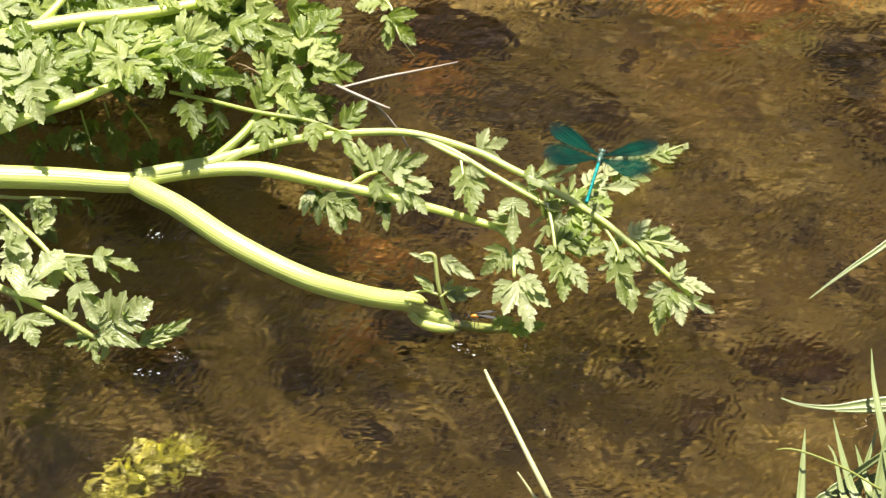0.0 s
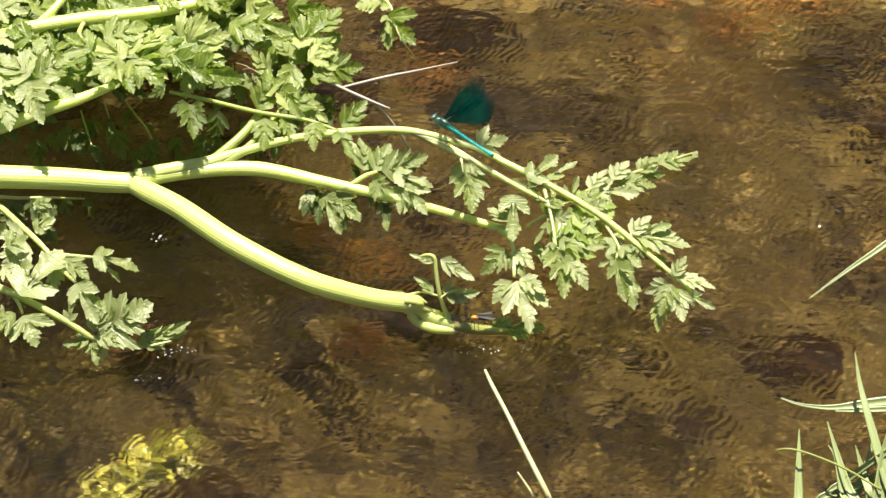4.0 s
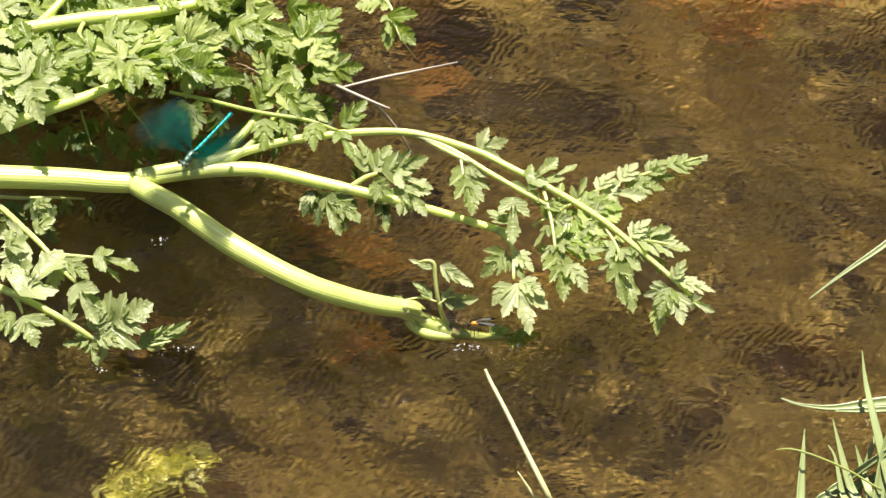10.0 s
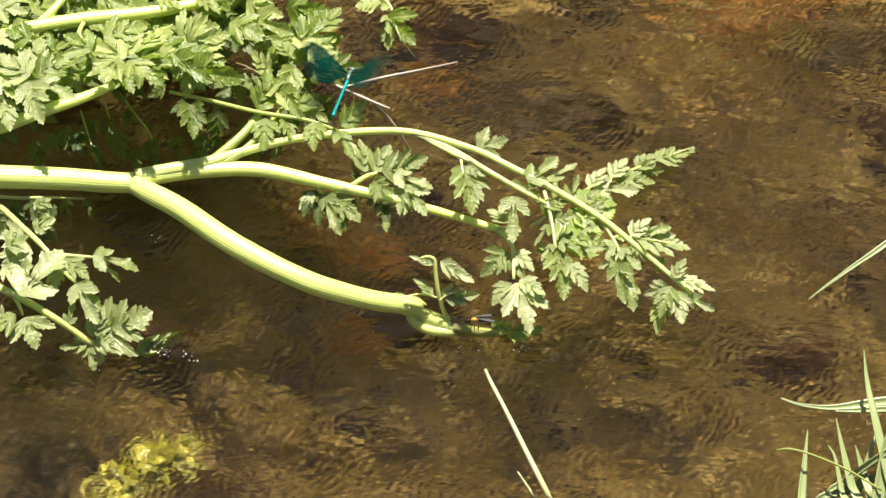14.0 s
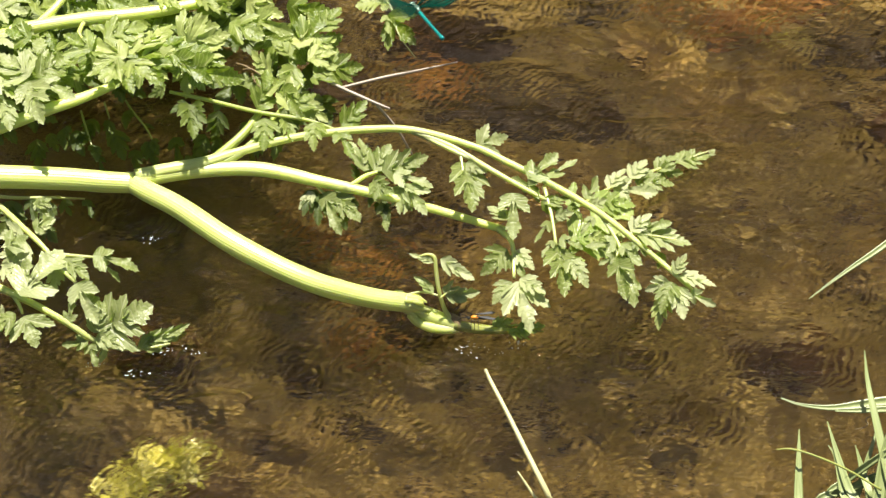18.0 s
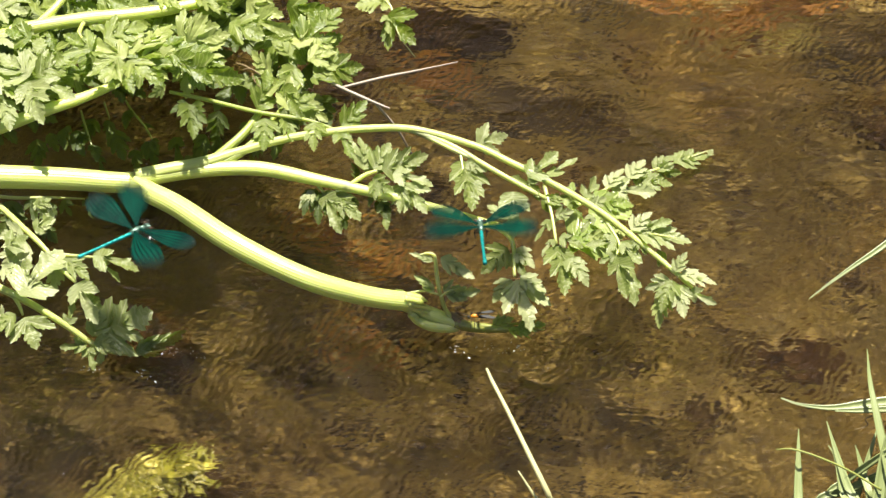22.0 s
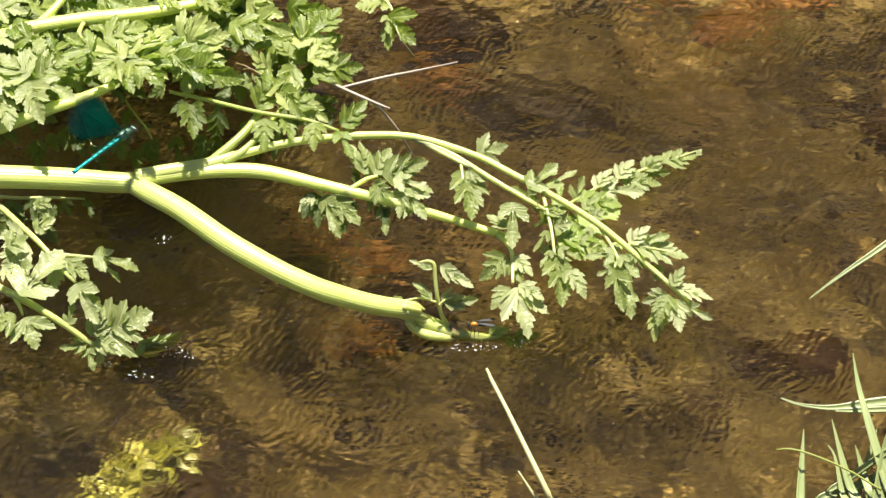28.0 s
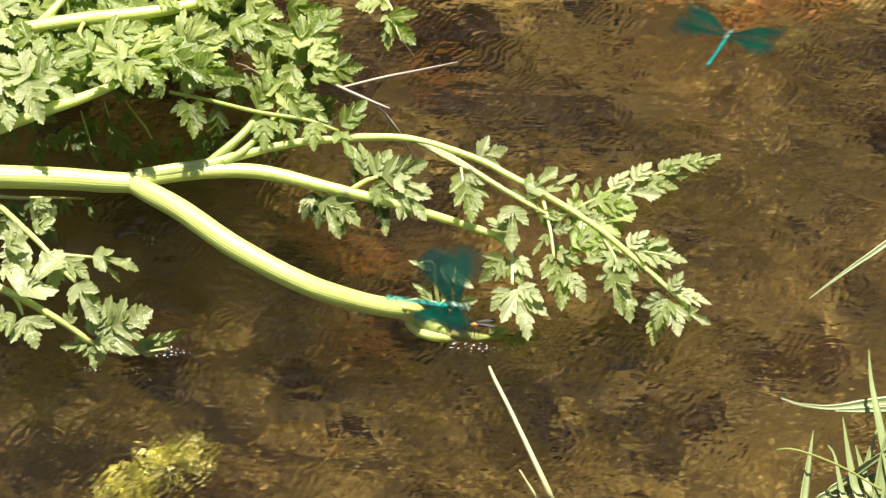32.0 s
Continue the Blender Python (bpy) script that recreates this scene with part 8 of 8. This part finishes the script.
        (30.8, pose(0.0095, 0.0807, 0.0689, 5, 0, -83)), (30.9, pose(0.0037, 0.0848, 0.0689, 5, 0, -83)), (31, pose(0.0043, 0.0775, 0.0689, 4, 0, -84)),
        (31.1, pose(0.0084, 0.0610, 0.0696, -5, 0, -93)), (31.3, pose(0.0110, 0.0316, 0.0696, -5, 0, -93)), (31.5, pose(0.0012, -0.0029, 0.0677, 23, 0, -95)),
        (31.7, pose(0.0015, -0.0478, 0.0676, 24, 0, -116)), (31.8, pose(0.0004, -0.0697, 0.0684, 13, 0, -126)), (31.9, pose(-0.0018, -0.0840, 0.0688, 7, 0, -117)),
        (32, pose(0.0060, -0.1030, 0.0697, -6, 0, -95)),
    ])
    walk(rival, [
        (0, pose(0.2657, 0.2622, 0.0645, -11, 0, -51)), (4, pose(0.2439, 0.2515, 0.0645, -11, 0, -51)), (7.5, pose(0.2344, 0.2251, 0.0646, -12, 0, -50)),
        (8.2, pose(0.2072, 0.1629, 0.0644, -10, 0, -107)), (8.5, pose(0.1940, 0.1443, 0.0644, -9, 0, -106)), (9, pose(0.1680, 0.1411, 0.0640, -4, 0, -160)),
        (9.4, pose(0.1799, 0.1845, 0.0634, 5, 0, -136)), (10.5, pose(0.2114, 0.2717, 0.0610, 43, 0, -125)), (14, pose(0.2462, 0.2718, 0.0610, 44, 0, -127)),
        (17.5, pose(0.2861, 0.1948, 0.0610, 43, 0, -47)), (18, pose(0.2910, 0.1640, 0.0608, 47, 0, -5)), (18.6, pose(0.2830, 0.1301, 0.0620, 27, 0, 47)),
        (19, pose(0.2566, 0.0897, 0.0629, 13, 0, 83)), (19.1, pose(0.2450, 0.0637, 0.0626, 16, 0, 92)), (19.3, pose(0.2398, 0.0397, 0.0625, 19, 0, 94)),
        (19.5, pose(0.2054, 0.0041, 0.0629, 13, 0, 101)), (19.7, pose(0.1982, -0.0136, 0.0623, 21, 0, 91)), (19.9, pose(0.1688, -0.0274, 0.0628, 14, 0, 91)),
        (20, pose(0.1455, -0.0356, 0.0638, -1, 0, 80)), (20.2, pose(0.1163, -0.0092, 0.0626, 16, 0, 93)), (20.4, pose(0.0893, 0.0046, 0.0634, 5, 0, 77)),
        (20.5, pose(0.0660, 0.0005, 0.0635, 3, 0, 80)), (20.6, pose(0.0581, 0.0013, 0.0623, 21, 0, 91)), (20.8, pose(0.0114, -0.0035, 0.0617, 31, 0, 96)),
        (21, pose(0.0252, -0.0026, 0.0641, -5, 0, 16)), (21.2, pose(0.0128, -0.0120, 0.0640, -3, 0, 16)), (21.4, pose(0.0029, -0.0330, 0.0637, 1, 0, 15)),
        (21.6, pose(0.0124, -0.0330, 0.0637, 0, 0, 12)), (21.8, pose(0.0138, -0.0495, 0.0643, -7, 0, 7)), (22, pose(0.0202, -0.0437, 0.0650, -18, 0, 3)),
        (22.2, pose(0.0273, -0.0263, 0.0647, -14, 0, -3)), (22.4, pose(0.0624, 0.0081, 0.0645, -10, 0, -14)), (22.5, pose(0.0684, 0.0255, 0.0644, -9, 0, -10)),
        (22.6, pose(0.0791, 0.0365, 0.0644, -10, 0, -11)), (22.8, pose(0.1027, 0.0701, 0.0641, -5, 0, -11)), (23, pose(0.1137, 0.1277, 0.0641, -6, 0, 6)),
        (23.1, pose(0.1183, 0.1480, 0.0641, -6, 0, 0)), (23.4, pose(0.1270, 0.1979, 0.0642, -6, 0, 1)), (25, pose(0.1772, 0.2665, 0.0636, 2, 0, -29)),
        (28.5, pose(0.2076, 0.2557, 0.0642, -6, 0, 25)), (30.2, pose(0.1879, 0.1735, 0.0648, -15, 0, 36)), (30.5, pose(0.1756, 0.1393, 0.0647, -14, 0, 42)),
        (30.6, pose(0.1669, 0.1298, 0.0646, -12, 0, 45)), (30.7, pose(0.1616, 0.1146, 0.0646, -12, 0, 47)), (30.8, pose(0.1523, 0.1128, 0.0647, -13, 0, 38)),
        (30.9, pose(0.1380, 0.0908, 0.0646, -13, 0, 38)), (31, pose(0.1189, 0.0620, 0.0647, -13, 0, 41)), (31.1, pose(0.0978, 0.0510, 0.0650, -18, 0, 44)),
        (31.2, pose(0.1032, 0.0415, 0.0648, -16, 0, 33)), (31.3, pose(0.1045, 0.0446, 0.0646, -12, 0, 14)), (31.4, pose(0.1045, 0.0552, 0.0641, -5, 0, -7)),
        (31.5, pose(0.1120, 0.0688, 0.0642, -7, 0, -14)), (31.6, pose(0.1259, 0.0840, 0.0645, -10, 0, -9)), (31.7, pose(0.1357, 0.1039, 0.0639, -2, 0, -10)),
        (31.8, pose(0.1404, 0.1002, 0.0644, -10, 0, -10)), (31.9, pose(0.1459, 0.1003, 0.0645, -11, 0, -15)), (32, pose(0.1625, 0.1043, 0.0648, -16, 0, -23)),
    ])
    # wing beats: a digit each tenth of a second, 9 spread flat, 0 shut over the back; the wing is in mid-stroke as it passes each
    for wings, beats in ((flier_wings, FLIER_BEATS), (rival_wings, RIVAL_BEATS)):
        rows = []
        for i, c in enumerate(beats):
            a, stroke = int(c) / 9, 0.62 if i % 2 else -0.62
            rows += [(i / 10 + k / 30, max(-0.1, min(1.6, a + k * stroke))) for k in (-1, 0, 1) if 0 <= i / 10 + k / 30 <= 32]
        for w, s, back in wings:
            walk(w, [(t, Matrix.Translation(w["rest"]) @ pose(0, 0, 0, 0, -s * (72 * (1 - a) * abs(1 - a) ** 0.4 + 6)) @ pose(0, 0, 0, 0, 0, -s * back * max(-0.15, 1 - a))) for t, a in rows])


FLIER_BEATS = (
    "75191830387407395027951739733877877416272928262729373837626884898798852767525728"
    "77292929386641336841573147524742444552599267767752168851486634687337383736372918"
    "37192817181918173718471913364338372718385535653334553378912786482538278629865973"
    "11776424632567322627161738494727283268642575361327382217671735774234767244445448"
    "5"
)
RIVAL_BEATS = (
    "39173837382727393827162729282627293738393829373828292929382938173737373828382729"
    "37383418185729183719281718191817371826471738171838383827371837272737371816171829"
    "39282838372816273717272828194825281853273476323838212687743695446516953828181729"
    "18182837171939363838283728383927272838372917173937273828183818373833323579991115"
    "8"
)

motions()
